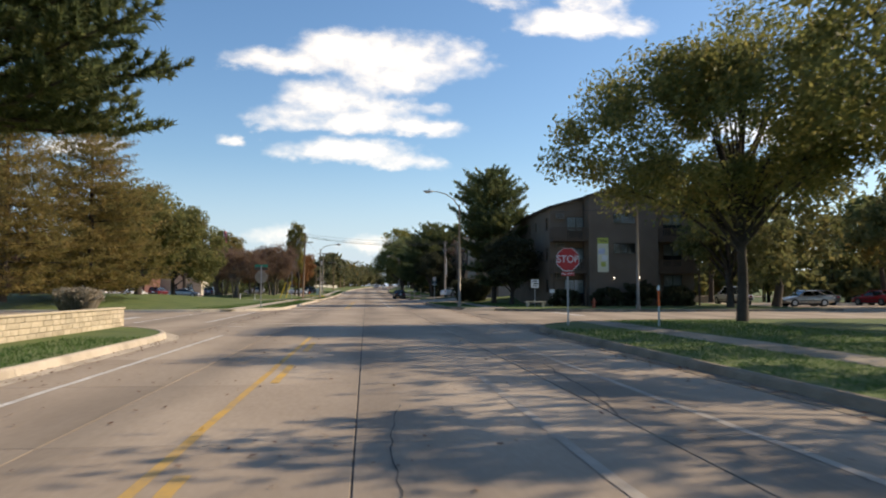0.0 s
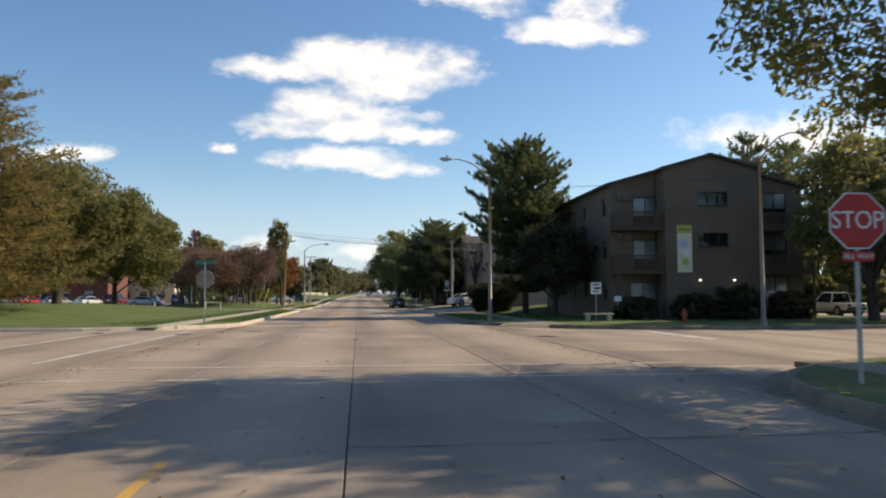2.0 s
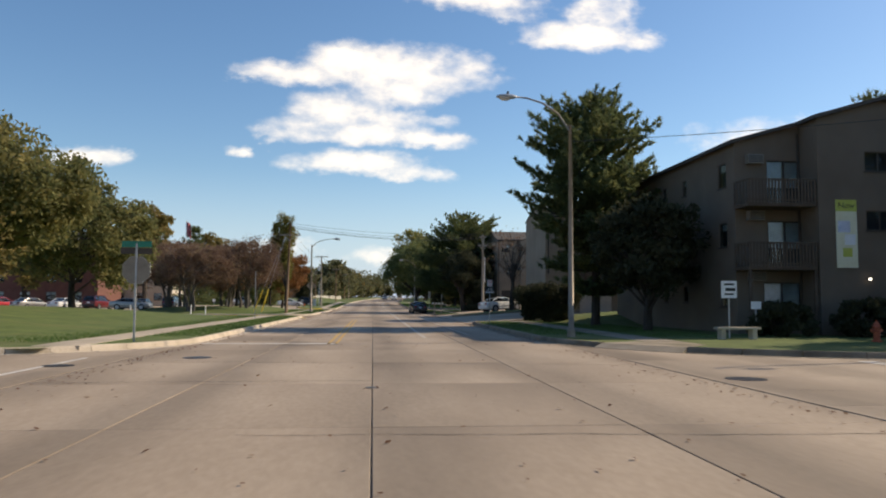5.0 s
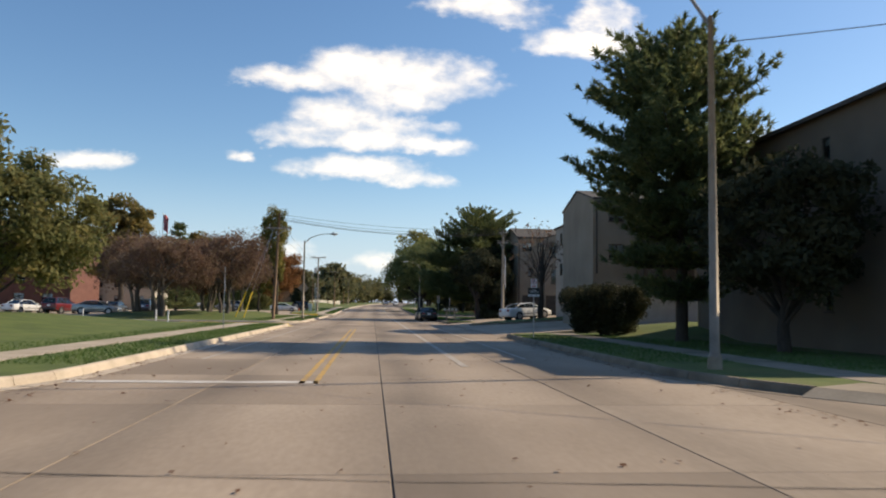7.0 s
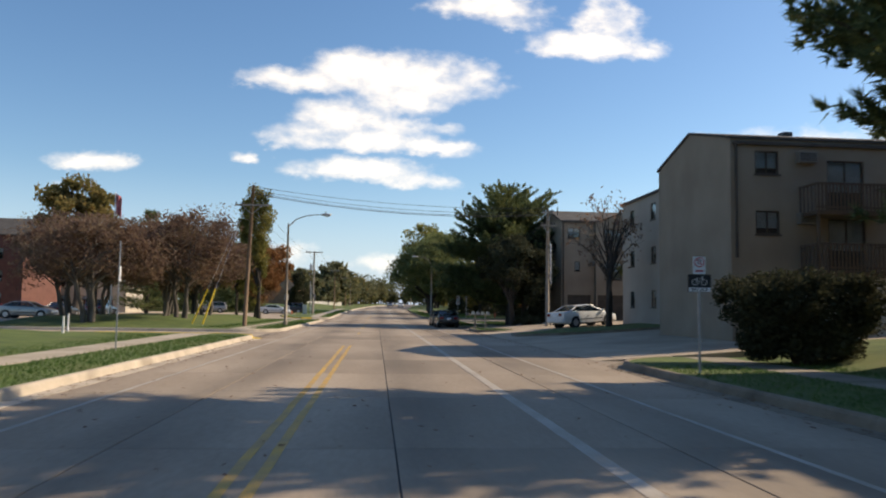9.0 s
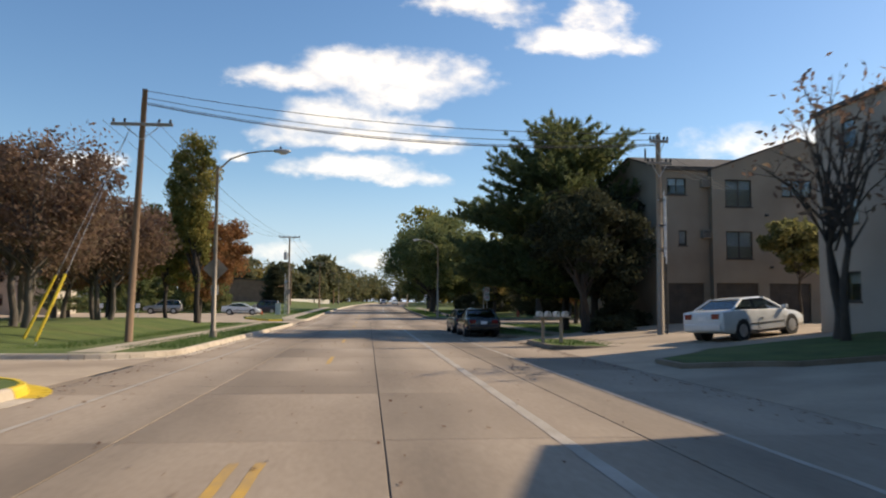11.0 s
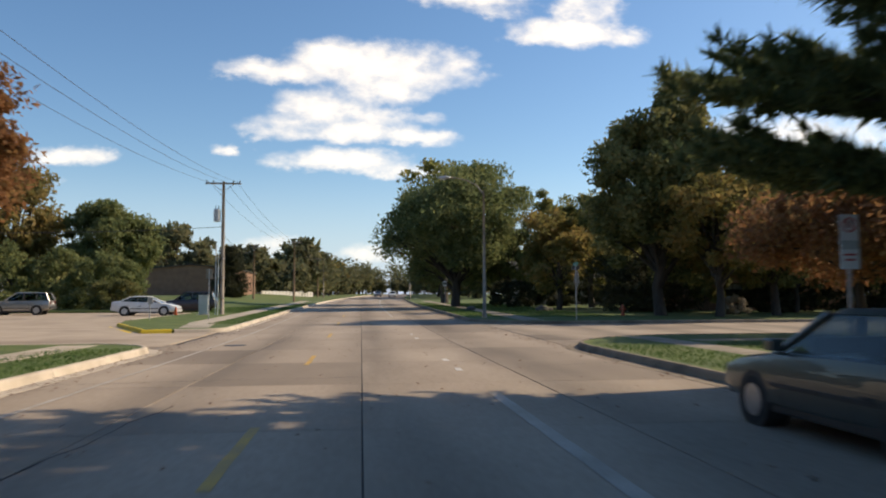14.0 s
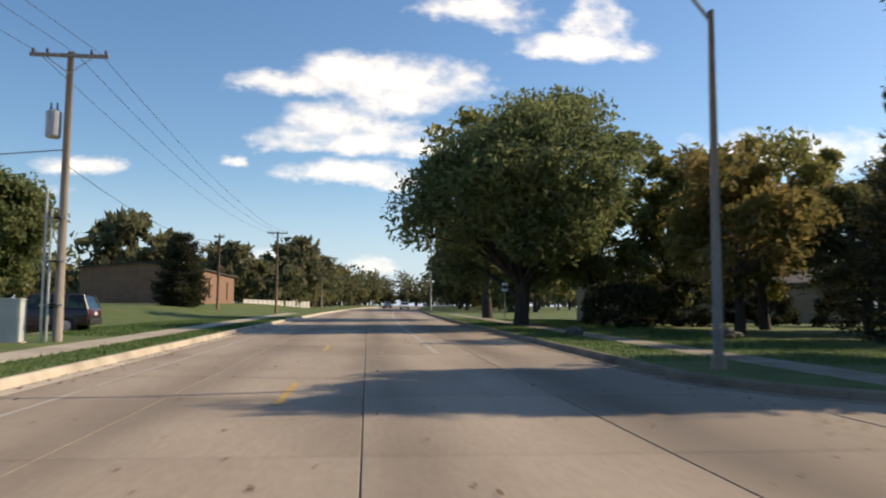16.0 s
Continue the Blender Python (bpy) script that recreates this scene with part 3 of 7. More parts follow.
def island(near, far, x0, x1, label):
    """A grass patch on the sloping court with a low kerb; near, far: its edges in y at both ends."""
    n = 12
    bm, km = bmesh.new(), bmesh.new()
    for mesh, grow, top in ((bm, 0.0, 0.14), (km, 0.16, 0.125)):
        rows = []
        for i in range(n + 1):
            t = i / n
            x = x0 - grow + (x1 - x0 + 2 * grow) * t
            pinch = 1.6 * (1 - math.sin(math.pi * min(1.0, 0.12 + t * 1.6) / 2)) if t < 0.25 else 0.0
            a, b = near[0] + (near[1] - near[0]) * t + pinch - grow, far[0] + (far[1] - far[0]) * t - pinch + grow
            z = court_z(x)
            rows.append([mesh.verts.new((x, y, h)) for y, h in ((a, z - 0.1), (a, z + top), (b, z + top), (b, z - 0.1))])
        for p, q in zip(rows, rows[1:]):
            for k in range(4):
                mesh.faces.new((p[k], p[(k + 1) % 4], q[(k + 1) % 4], q[k]))
        mesh.faces.new(rows[0]), mesh.faces.new(rows[-1][::-1])
        bmesh.ops.recalc_face_normals(mesh, faces=mesh.faces)
    ob = tagged(part("lawn", bm, GRASS), label, "lawn", kind="structure")
    part("kerb_edge", km, KERB_DIRTY_SHADED, ob)
    return ob


court = tagged(part("pavement", court_mesh(), APRON), "concrete driveway court in front of garages", "driveway", kind="structure")
island((102.6, 101.8), (106.6, 108.4), 7.6, 15.9, "shaded grass island with a low kerb on a driveway court")
tagged(part("pavement", prism([(-60, 100), (-6.3, 100), (-6.3, 109.5), (-26, 109.5), (-26, 122), (-60, 122)], -0.11, 0.0), APRON), "concrete driveway into a parking lot", "driveway", kind="structure")
tagged(part("pavement", prism([(-95, 108), (-25.9, 108), (-25.9, 147.9), (-95, 147.9)], -0.1, 0.22), APRON), "concrete car park behind the lawn", "car park", kind="structure")
tagged(part("pavement", box(34.2, 90, 52.9, 84.8, -0.1, 0.02), APRON), "concrete car park across the side street", "car park", kind="structure")


for k, (a, b, c, d) in enumerate(((6.52, 16, 26, 35.45), (6.52, 18, 52.45, 63.5), (-15, -6.12, 23, 32.75), (-14, -6.12, 54.25, 62), (6.52, 13, 144, 150.65), (6.42, 12, 163.85, 170), (6.45, 9, 120.5, 124), (6.45, 11, 81, 86.5), (-9, -6.12, 98, 103), (-9, -6.12, 106, 111.5), (-9, -6.12, 145.5, 150), (-8, -6.12, 159.5, 163))):
    tagged(part("pavement", box(a, b, c, d, -0.11, -0.004), CONCRETE), "concrete gutter apron at a rounded street corner", "pavement", kind="structure")


def rise(x0, x1, y0, y1, fn, nx=26, ny=26):
    """A lawn that swells above the flat one."""
    vs, fs = [], []
    for j in range(ny + 1):
        for i in range(nx + 1):
            x, y = x0 + (x1 - x0) * i / nx, y0 + (y1 - y0) * j / ny
            vs.append((x, y, 0.12 + fn(i / nx, j / ny)))
    for j in range(ny):
        for i in range(nx):
            a = j * (nx + 1) + i
            fs.append((a, a + 1, a + nx + 2, a + nx + 1))
    return raw("lawn", vs, fs, GRASS, smooth=True)


def ease(t):
    t = max(0.0, min(1.0, t))
    return t * t * (3 - 2 * t)


tagged(rise(-58, -9.0, 55.0, 101.0, lambda i, j: (0.95 * ease(i * 7) * ease((1 - i) * 3.2) * ease(j * 3.5) * (1 - 0.35 * ease((j - 0.6) * 2.5))) * ease((1 - j) * 9) + 0.02), "lawn rising gently away from the street", "lawn", kind="structure")
tagged(rise(10.7, 33.9, 76.0, 85.9, lambda i, j: (0.075 * max(0.0, min(10.7 + 23.2 * i, 17.0) - 7.0) - 0.03) * ease(j * 1.5) * ease(i * 6) + 0.01), "lawn rising towards an apartment wall", "lawn", kind="structure")
tagged(rise(-70, -9.6, 192.0, 330.0, lambda i, j: 0.95 * ease(i * 7) * ease((1 - i) * 6) * ease(j * 4.5) * ease((1 - j) * 3) + 0.01), "lawn rising gently away from the street", "lawn", kind="structure")
tagged(rise(-25.8, -10.0, 109.0, 147.0, lambda i, j: 0.55 * ease((1 - i) * 3.5) * ease(i * 5) * ease(j * 5) * ease((1 - j) * 5) + 0.01), "low grass mound under small trees", "lawn", kind="structure")


def footway(name, runs, width=1.35, step=1.52, z=0.165, material=WALK):
    """Paving squares along straight runs."""
    ob = empty(name, *runs[0][0], 0, 0, "narrow concrete footway of cast squares", "footway", kind="structure")
    me = None
    for (x0, y0), (x1, y1) in runs:
        d = math.hypot(x1 - x0, y1 - y0)
        n = max(1, int(d / step))
        ang = math.degrees(math.atan2(y1 - y0, x1 - x0)) - 90
        for k in range(n):
            if me is None:
                o = part("paving_square", box(-width / 2 + 0.006, width / 2 - 0.006, -step / 2 + 0.008, step / 2 - 0.008, -0.12, 0, 0.012), material, ob)
                me = o.data
            else:
                o = new("paving_square", me)
                o.parent = ob
            t = (k + 0.5) / n
            o.matrix_basis = pose(x0 + (x1 - x0) * t - runs[0][0][0], y0 + (y1 - y0) * t - runs[0][0][1], z + 0.004 * math.sin(k * 7.3), 0.3 * math.sin(k * 3.1), 0, ang)
    return ob


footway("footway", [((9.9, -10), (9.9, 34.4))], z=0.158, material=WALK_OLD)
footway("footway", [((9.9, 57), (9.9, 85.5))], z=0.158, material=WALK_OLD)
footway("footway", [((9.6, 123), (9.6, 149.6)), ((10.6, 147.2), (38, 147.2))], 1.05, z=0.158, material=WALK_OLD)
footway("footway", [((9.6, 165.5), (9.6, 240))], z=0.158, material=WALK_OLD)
footway("footway", [((-9.0, 56.0), (-9.0, 101))])
footway("footway", [((-8.4, 109), (-8.4, 147.6))], 1.15)
footway("footway", [((-7.6, 159.4), (-8.3, 165.0)), ((-8.4, 165.0), (-8.4, 240))])

# ---- markings ----


def stripe(x0, x1, y0, y1, material, name="road_marking", label="worn white line painted on the street"):
    n = max(2, int(max(x1 - x0, y1 - y0) / 0.5))
    rnd = random.Random(int(x0 * 100 + y0 * 10))
    vs, fs = [], []
    along = (y1 - y0) >= (x1 - x0)
    for k in range(n + 1):
        t = k / n
        w = rnd.uniform(-0.008, 0.008)
        if along:
            y = y0 + (y1 - y0) * t
            vs += [(x0 + w + bend(y), y, 0.006), (x1 + w + bend(y), y, 0.006)]
        else:
            x = x0 + (x1 - x0) * t
            vs += [(x, y1 + w, 0.006), (x, y0 + w, 0.006)]
    for k in range(n):
        a = 2 * k
        fs.append((a, a + 1, a + 3, a + 2))
    return tagged(raw(name, vs, fs, material), label, "road marking", kind="structure")


Y_LABEL = "worn yellow centre line painted on the street"
stripe(-4.72, -4.60, -20, 27.5, WHITE_LINE)
stripe(-4.71, -4.61, 66, 330, LANE_LINE)
stripe(2.05, 2.17, -20, 15, FADED_LINE)
stripe(4.15, 4.27, -20, 22, FADED_LINE)
for a, b in ((64, 136), (176, 330)):
    stripe(2.02, 2.20, a, b, LANE_LINE)
for a, b in ((67, 118), (119, 122)):
    stripe(4.16, 4.26, a, b, LANE_LINE)
for x in (-1.56, -1.30):
    stripe(x, x + 0.11, 59.8, 93.5, YELLOW_LINE, label=Y_LABEL)
for y in (5.0, 14.2, 20.5, -4):
    stripe(-1.45, -1.31, y, y + 3.0, YELLOW_LINE, label=Y_LABEL)
stripe(-1.71, -1.60, 2, 26.5, YELLOW_LINE, label=Y_LABEL)
for y in (106.3, 118.1, 130, 141.5, 153.5, 165, 177, 189):
    stripe(-1.32, -1.2, y, y + 3.0, YELLOW_LINE, label=Y_LABEL)
for y in (139.7, 142.2, 152, 155):
    stripe(2.0, 2.13, y, y + 0.65, WHITE_LINE)
stripe(-5.85, -1.2, 59.8, 60.2, WHITE_LINE, label="white stop bar painted across the lane")
for y in (33.5, 36.0):
    stripe(-6.0, 7.5, y, y + 0.14, WHITE_LINE, label="thin white crosswalk line across the street")
for x in (-7.3, -10.5):
    stripe(x, x + 0.15, 37.5, 53.5, WHITE_LINE, label="thin white crosswalk line across the side street")
stripe(-12.6, -12.1, 37.5, 45.0, WHITE_LINE, label="white stop bar painted across the side street")
stripe(12.4, 12.9, 45.0, 52.0, WHITE_LINE, label="white stop bar painted across the side street")

# ---- plants ----


def cards(centres, count, spread, size, seed, long=1.0, droop=0.0, corners=4):
    """Many small leaf cards scattered round centres; returns their vertices and faces, of four corners or three."""
    rng = np.random.default_rng(seed)
    c = np.repeat(np.asarray(centres, float), count, axis=0)
    sp = np.repeat(np.broadcast_to(np.asarray(spread, float), (len(centres),)), count)
    p = rng.normal(size=c.shape)
    p *= (rng.random(len(c)) ** 0.45 / np.maximum(1e-6, np.linalg.norm(p, axis=1)))[:, None]
    p[:, 2] *= 0.75
    c = c + p * sp[:, None] * 1.9
    c[:, 2] -= droop * rng.random(len(c))
    a = rng.normal(size=c.shape)
    a /= np.linalg.norm(a, axis=1)[:, None]
    b = np.cross(a, rng.normal(size=c.shape))
    b /= np.linalg.norm(b, axis=1)[:, None]
    s = size * rng.uniform(0.6, 1.35, len(c))[:, None]
    a, b = a * s * long, b * s
    if corners == 3:
        v = np.stack([c - a * 0.9 - b * 0.62, c - a * 0.5 + b * 0.72, c + a * 1.15], 1).reshape(-1, 3)
    else:
        v = np.stack([c - a, c - b * 0.55 + a * 0.1, c + a, c + b * 0.55 + a * 0.1], 1).reshape(-1, 3)
    return v, np.arange(len(v)).reshape(-1, corners)


def leaf_mesh(name, v, f, material, parent, label=""):
    me = bpy.data.meshes.new(name)
    me.vertices.add(len(v))
    me.vertices.foreach_set("co", np.asarray(v, np.float32).ravel())
    me.loops.add(f.size)
    me.loops.foreach_set("vertex_index", f.ravel().astype(np.int32))
    me.polygons.add(len(f))
    me.polygons.foreach_set("loop_start", np.arange(0, f.size, f.shape[1], dtype=np.int32))
    me.update(calc_edges=True)
    me.materials.append(material)
    ob = new(name, me)
    ob.parent = parent
    if label:
        ob["label"] = label
    return ob


def broadleaf(x, y, height, radius, leaf, label, seed, base=0.3, clumps=90, per=150, size=0.17, z=0.15, bark=BARK, trunk=None, tall=1.0, lean=(0, 0), category="tree", droop=0.0, name="tree", stems=1, airy=1.0, group="", deep=1.0, rugged=0.0):
    """A tree with a tapered trunk, forking limbs and a crown of leaf clumps with gaps; base: where the crown starts, as a share of the height."""
    rnd = random.Random(seed)
    if y > 215 or abs(x) > 30:
        per, size = int(per * 0.5), size * 1.36
    t = empty(name, x, y, z, 0, label, category, group)
    zc, hz = height * (base + 1) / 2, height * (1 - base) / 2
    lobes = [(rnd.uniform(0, math.tau), rnd.uniform(-0.8, 0.9), rnd.uniform(0.6, 1.25)) for _ in range(8)]
    pts = []
    while len(pts) < clumps:
        d = Vector((rnd.gauss(0, 1), rnd.gauss(0, 1), rnd.gauss(0, 1))).normalized()
        if d.z < -0.72 and rnd.random() < 0.8:
            continue
        ang = math.atan2(d.y, d.x)
        k = max(l[2] * (0.55 + 0.45 * math.cos(min(math.pi, 1.5 * math.hypot((ang - l[0] + math.pi) % math.tau - math.pi, (d.z - l[1]) * 1.6)))) for l in lobes)
        r = (rnd.uniform(0.38, 1.0) ** 0.55) * (0.52 - rugged + (0.48 + rugged) * k)
        taper = 1.0 - 0.25 * max(0, d.z) * (tall - 1) if tall > 1 else 1.0
        pts.append(Vector((d.x * radius * r * taper + lean[0], d.y * radius * deep * r * taper + lean[1], zc + d.z * hz * r)))
    rt = trunk or 0.018 * height + 0.06
    bm = bmesh.new()
    fork = height * base * 0.9
    for s in range(stems):
        ox, oy = (0, 0) if stems == 1 else (rnd.uniform(-0.5, 0.5), rnd.uniform(-0.5, 0.5))
        top = Vector((lean[0] * 0.6 + ox * 3, lean[1] * 0.6 + oy * 3, height * 0.72))
        ps = [Vector((ox, oy, -0.25))] + [Vector((ox, oy, 0)).lerp(top, k / 6) + Vector((rnd.uniform(-1, 1), rnd.uniform(-1, 1), 0)) * 0.02 * height * (k > 0) for k in range(7)]
        k = rt / (stems ** 0.5)
        tube(ps, [k * 1.7, k * 1.25, k * 1.0, k * 0.85, k * 0.62, k * 0.42, k * 0.28, k * 0.12], 9, bm)
        mine = sorted(pts, key=lambda q: rnd.random())[:max(14, clumps // (4 * stems))]
        for q in mine:
            h = fork + (height * 0.62 - fork) * max(0.0, min(1.0, (q.z - fork) / (height - fork) * 0.8)) * rnd.uniform(0.6, 1)
            a = Vector((ox, oy, 0)).lerp(top, min(1, h / top.z))
            m = a.lerp(q, 0.5) + Vector((rnd.uniform(-0.3, 0.3), rnd.uniform(-0.3, 0.3), (q - a).length * 0.10))
            w = k * 0.42 * (1 - 0.5 * h / height)
            tube([a, a.lerp(m, 0.55), m, m.lerp(q, 0.6), q], [w, w * 0.8, w * 0.55, w * 0.35, w * 0.14], 5, bm)
            for _ in range(2):
                e = q + Vector((rnd.uniform(-1, 1), rnd.uniform(-1, 1), rnd.uniform(-0.3, 0.8))) * radius * 0.16
                tube([m.lerp(q, 0.5), m.lerp(e, 0.75), e], [w * 0.32, w * 0.2, w * 0.07], 4, bm)
    part("trunk", bm, bark, t, smooth=True)
    v, f = cards([tuple(p) for p in pts], per, [radius * rnd.choice((0.07, 0.10, 0.13, 0.17)) * airy for _ in pts], size, seed, 1.25, droop, 3 if y > 160 or abs(x) > 28 else 4)
    leaf_mesh("crown", v, f, leaf, t)
    return t


def conifer(x, y, height, radius, label, seed, leaf=LEAF_PINE, base=0.06, step=0.8, arms=5, shoots=12, per=12, z=0.15, needle=0.17, shape=0.85, lift=0.2, ragged=0.3, category="pine tree", thick=0.17, bushy=0.30, name="pine_tree", rear=0.0):
    """A pine: tiers of boughs with plumes of needles, the tips turned up, gaps of sky between the tiers."""
    rnd = random.Random(seed)
    t = empty(name, x, y, z, 0, label, category)
    bm = tube([(0, 0, -0.25), (0, 0, 0.3), (0.1, 0, height * 0.4), (0.05, 0.1, height * 0.75), (0, 0, height * 0.97)], [0.024 * height, 0.019 * height, 0.014 * height, 0.007 * height, 0.02], 9)
    cs, dirs = [], []
    tiers = max(6, int(height * (1 - base) / step))
    for w in range(tiers):
        s = max(0.0, min(1.0, (w + rnd.uniform(-0.3, 0.3)) / (tiers - 1)))
        h = height * (base + (0.95 - base) * s)
        full = radius * (1 - s) ** shape * min(1.0, 0.7 + s * 2.2) + 0.35
        turn = rnd.uniform(0, math.tau)
        for k in range(arms):
            a = turn + (k + rnd.uniform(-0.35, 0.35)) * math.tau / arms
            ln = full * rnd.uniform(1 - ragged, 1 + ragged * 0.5)
            d = Vector((math.cos(a), math.sin(a), 0))
            sd = Vector((-d.y, d.x, 0))
            up = lift * (0.15 + 2.2 * s * s) + rnd.uniform(-0.05, 0.06)
            p0 = Vector((0, 0, h))
            p1, p2 = p0 + d * ln * 0.6 + Vector((0, 0, ln * up * 0.4)), p0 + d * ln + Vector((0, 0, ln * up + 0.05 * ln))
            tube([p0, p1, p2], [0.055 * (1.2 - s), 0.034 * (1.2 - s), 0.01], 5, bm, False)
            m = max(4, int(shoots * (0.35 + 0.65 * ln / radius)))
            for i in range(m + 1):
                q = 0.12 + 0.86 * (i + rnd.uniform(-0.3, 0.3)) / m
                c = p0.lerp(p1, q / 0.6) if q < 0.6 else p1.lerp(p2, min(1.0, (q - 0.6) / 0.4))
                hand = (1 if i % 2 else -1) * (i < m)
                length = ln * bushy * (1.25 - 0.75 * q) * rnd.uniform(0.6, 1.25) + 0.25
                e = (d * rnd.uniform(0.55, 1.0) + sd * hand * rnd.uniform(0.5, 1.1) + Vector((0, 0, rnd.uniform(-0.22, 0.6) + up * 0.7 + rear))).normalized()
                n = max(2, int(length / (needle * 1.15)))
                for g in range(n + 1):
                    cs.append(c + e * length * g / n)
                    dirs.append(e)
    part("trunk", bm, BARK, t, smooth=True)
    rng = np.random.default_rng(seed)
    c, d = np.repeat(np.array(cs), per, axis=0), np.repeat(np.array(dirs), per, axis=0)
    a = d * 0.85 + rng.normal(size=d.shape) * 0.55
    a /= np.linalg.norm(a, axis=1)[:, None]
    b = np.cross(a, rng.normal(size=a.shape))
    b /= np.linalg.norm(b, axis=1)[:, None]
    s = needle * rng.uniform(0.7, 1.3, len(c))[:, None]
    c = c + rng.normal(size=c.shape) * needle * 0.45
    v = np.stack([c - b * s * thick, c + b * s * thick, c + a * s * 1.3], 1).reshape(-1, 3)
    leaf_mesh("crown", v, np.arange(len(v)).reshape(-1, 3), leaf, t)
    return t


def white_pine(x, y, height, profile, label, seed, base=0.1, step=0.7, arms=6, per=26, needle=0.30, z=0.15, lift=0.35, ragged=0.28, boughs=(), east=1.0, spacing=0.42, wide=0.036, leaf=LEAF_PINE, category="pine tree"):
    """A white pine: boughs with side twigs, every twig carrying dense brush-like tufts of long needles, the tips turned up.
    profile: (share of the height, reach of the boughs); boughs: extra ones as (share, degrees, reach, rise); east: how far it reaches away from the street."""
    rnd = random.Random(seed)
    t = empty("pine_tree", x, y, z, 0, label, category)
    bm = tube([(0, 0, -0.25), (0, 0, 0.3), (0.1, 0, height * 0.4), (0.05, 0.1, height * 0.75), (0, 0, height * 0.97)], [0.024 * height, 0.019 * height, 0.014 * height, 0.007 * height, 0.02], 9)
    at, reach = [p[0] for p in profile], [p[1] for p in profile]
    tiers = max(6, int(height * (1 - base) / step))
    rows = []
    for w in range(tiers):
        s = max(0.0, min(1.0, (w + rnd.uniform(-0.35, 0.35)) / (tiers - 1)))
        turn = rnd.uniform(0, math.tau)
        for k in range(arms):
            rows.append((s, turn + (k + rnd.uniform(-0.4, 0.4)) * math.tau / arms, float(np.interp(s, at, reach)) * rnd.uniform(1 - ragged, 1 + ragged * 0.45), lift * (0.1 + 1.9 * s * s) + rnd.uniform(-0.06, 0.08)))
    rows = [(s, a, ln * (1 - (1 - east) * max(0.0, math.cos(a))), up) for s, a, ln, up in rows]
    rows += [(s, radians(a), ln, up) for s, a, ln, up in boughs]
    cs, ds = [], []
    for s, a, ln, up in rows:
        d = Vector((math.cos(a), math.sin(a), 0))
        sd = Vector((-d.y, d.x, 0))
        p0 = Vector((0, 0, height * (base + (0.94 - base) * s)))
        p1 = p0 + d * ln * 0.55 + Vector((0, 0, ln * up * 0.42))
        p2 = p0 + d * ln + Vector((0, 0, ln * up + 0.10 * ln))
        tube([p0, p1, p2], [0.05 * (1.2 - s) + 0.006 * ln, 0.03 * (1.2 - s) + 0.004 * ln, 0.01], 5, bm, False)
        n = max(2, int(ln * 0.8 / spacing))
        for i in range(n + 1):
            q = 0.2 + 0.8 * min(1.0, (i + rnd.uniform(-0.3, 0.3)) / n)
            c = p0.lerp(p1, q / 0.55) if q < 0.55 else p1.lerp(p2, min(1.0, (q - 0.55) / 0.45))
            for hand in ((-1, 1) if i < n else (0,)):
                length = (min(1.5, 0.42 * ln * (1.15 - q)) + 0.25) * rnd.uniform(0.6, 1.2)
                e = (d * rnd.uniform(0.6, 1.1) + sd * hand * rnd.uniform(0.6, 1.1) + Vector((0, 0, rnd.uniform(-0.05, 0.5) + up * 0.6))).normalized()
                m = max(1, int(length / 0.30))
                for g in range(m + 1):
                    cs.append(c + e * length * (g + 0.3) / m + Vector((0, 0, 0.05 * g)))
                    ds.append((e + Vector((0, 0, 0.25 + 0.35 * g / m))).normalized())
    part("trunk", bm, BARK, t, smooth=True)
    rng = np.random.default_rng(seed)
    c, d = np.repeat(np.array(cs), per, axis=0), np.repeat(np.array(ds), per, axis=0)
    a = d * 0.8 + rng.normal(size=d.shape) * 0.5
    a /= np.linalg.norm(a, axis=1)[:, None]
    b = np.cross(a, rng.normal(size=a.shape))
    b /= np.linalg.norm(b, axis=1)[:, None]
    ln = needle * rng.uniform(0.6, 1.25, len(c))[:, None]
    c = c + d * (rng.uniform(-0.35, 0.35, len(c)) * needle)[:, None] + rng.normal(size=c.shape) * 0.035
    v = np.stack([c - b * wide, c + b * wide, c + a * ln], 1).reshape(-1, 3)
    leaf_mesh("crown", v, np.arange(len(v)).reshape(-1, 3), leaf, t)
    return t


def shrub(x, y, rx, ry, h, leaf, label, seed, count=90, per=110, size=0.10, z=0.15, name="shrub", category="shrub", flare=0.0, boxy=0.0):
    rnd = random.Random(seed)
    t = empty(name, x, y, z, 0, label, category)
    bm = bmesh.new()
    for k in range(7):
        a = k * 0.9
        tube([(0.15 * math.cos(a), 0.15 * math.sin(a), -0.15), (rx * 0.35 * math.cos(a), ry * 0.35 * math.sin(a), h * 0.4), (rx * 0.7 * math.cos(a), ry * 0.7 * math.sin(a), h * 0.75)], [0.05, 0.035, 0.012], 5, bm)
    part("stem", bm, BARK, t)
    pts = []
    for _ in range(count):
        a, u = rnd.uniform(0, math.tau), rnd.uniform(0.02, 1)
        r = (1 - u ** (4 + 10 * boxy)) ** 0.5 * rnd.uniform(0.72, 1.0) if rnd.random() < 0.75 else rnd.uniform(0, 0.8)
        r *= (1 - flare * (1 - u)) / max(abs(math.cos(a)), abs(math.sin(a))) ** (0.8 * boxy)
        pts.append((rx * r * math.cos(a), ry * r * math.sin(a), 0.12 + (h - 0.2) * u * rnd.uniform(0.92, 1.05)))
    v, f = cards(pts, per, 0.16 * min(rx, ry, h), size, seed, 1.1)
    v[:, 2] = np.maximum(v[:, 2], 0.0)
    leaf_mesh("foliage", v, f, leaf, t)
    return t


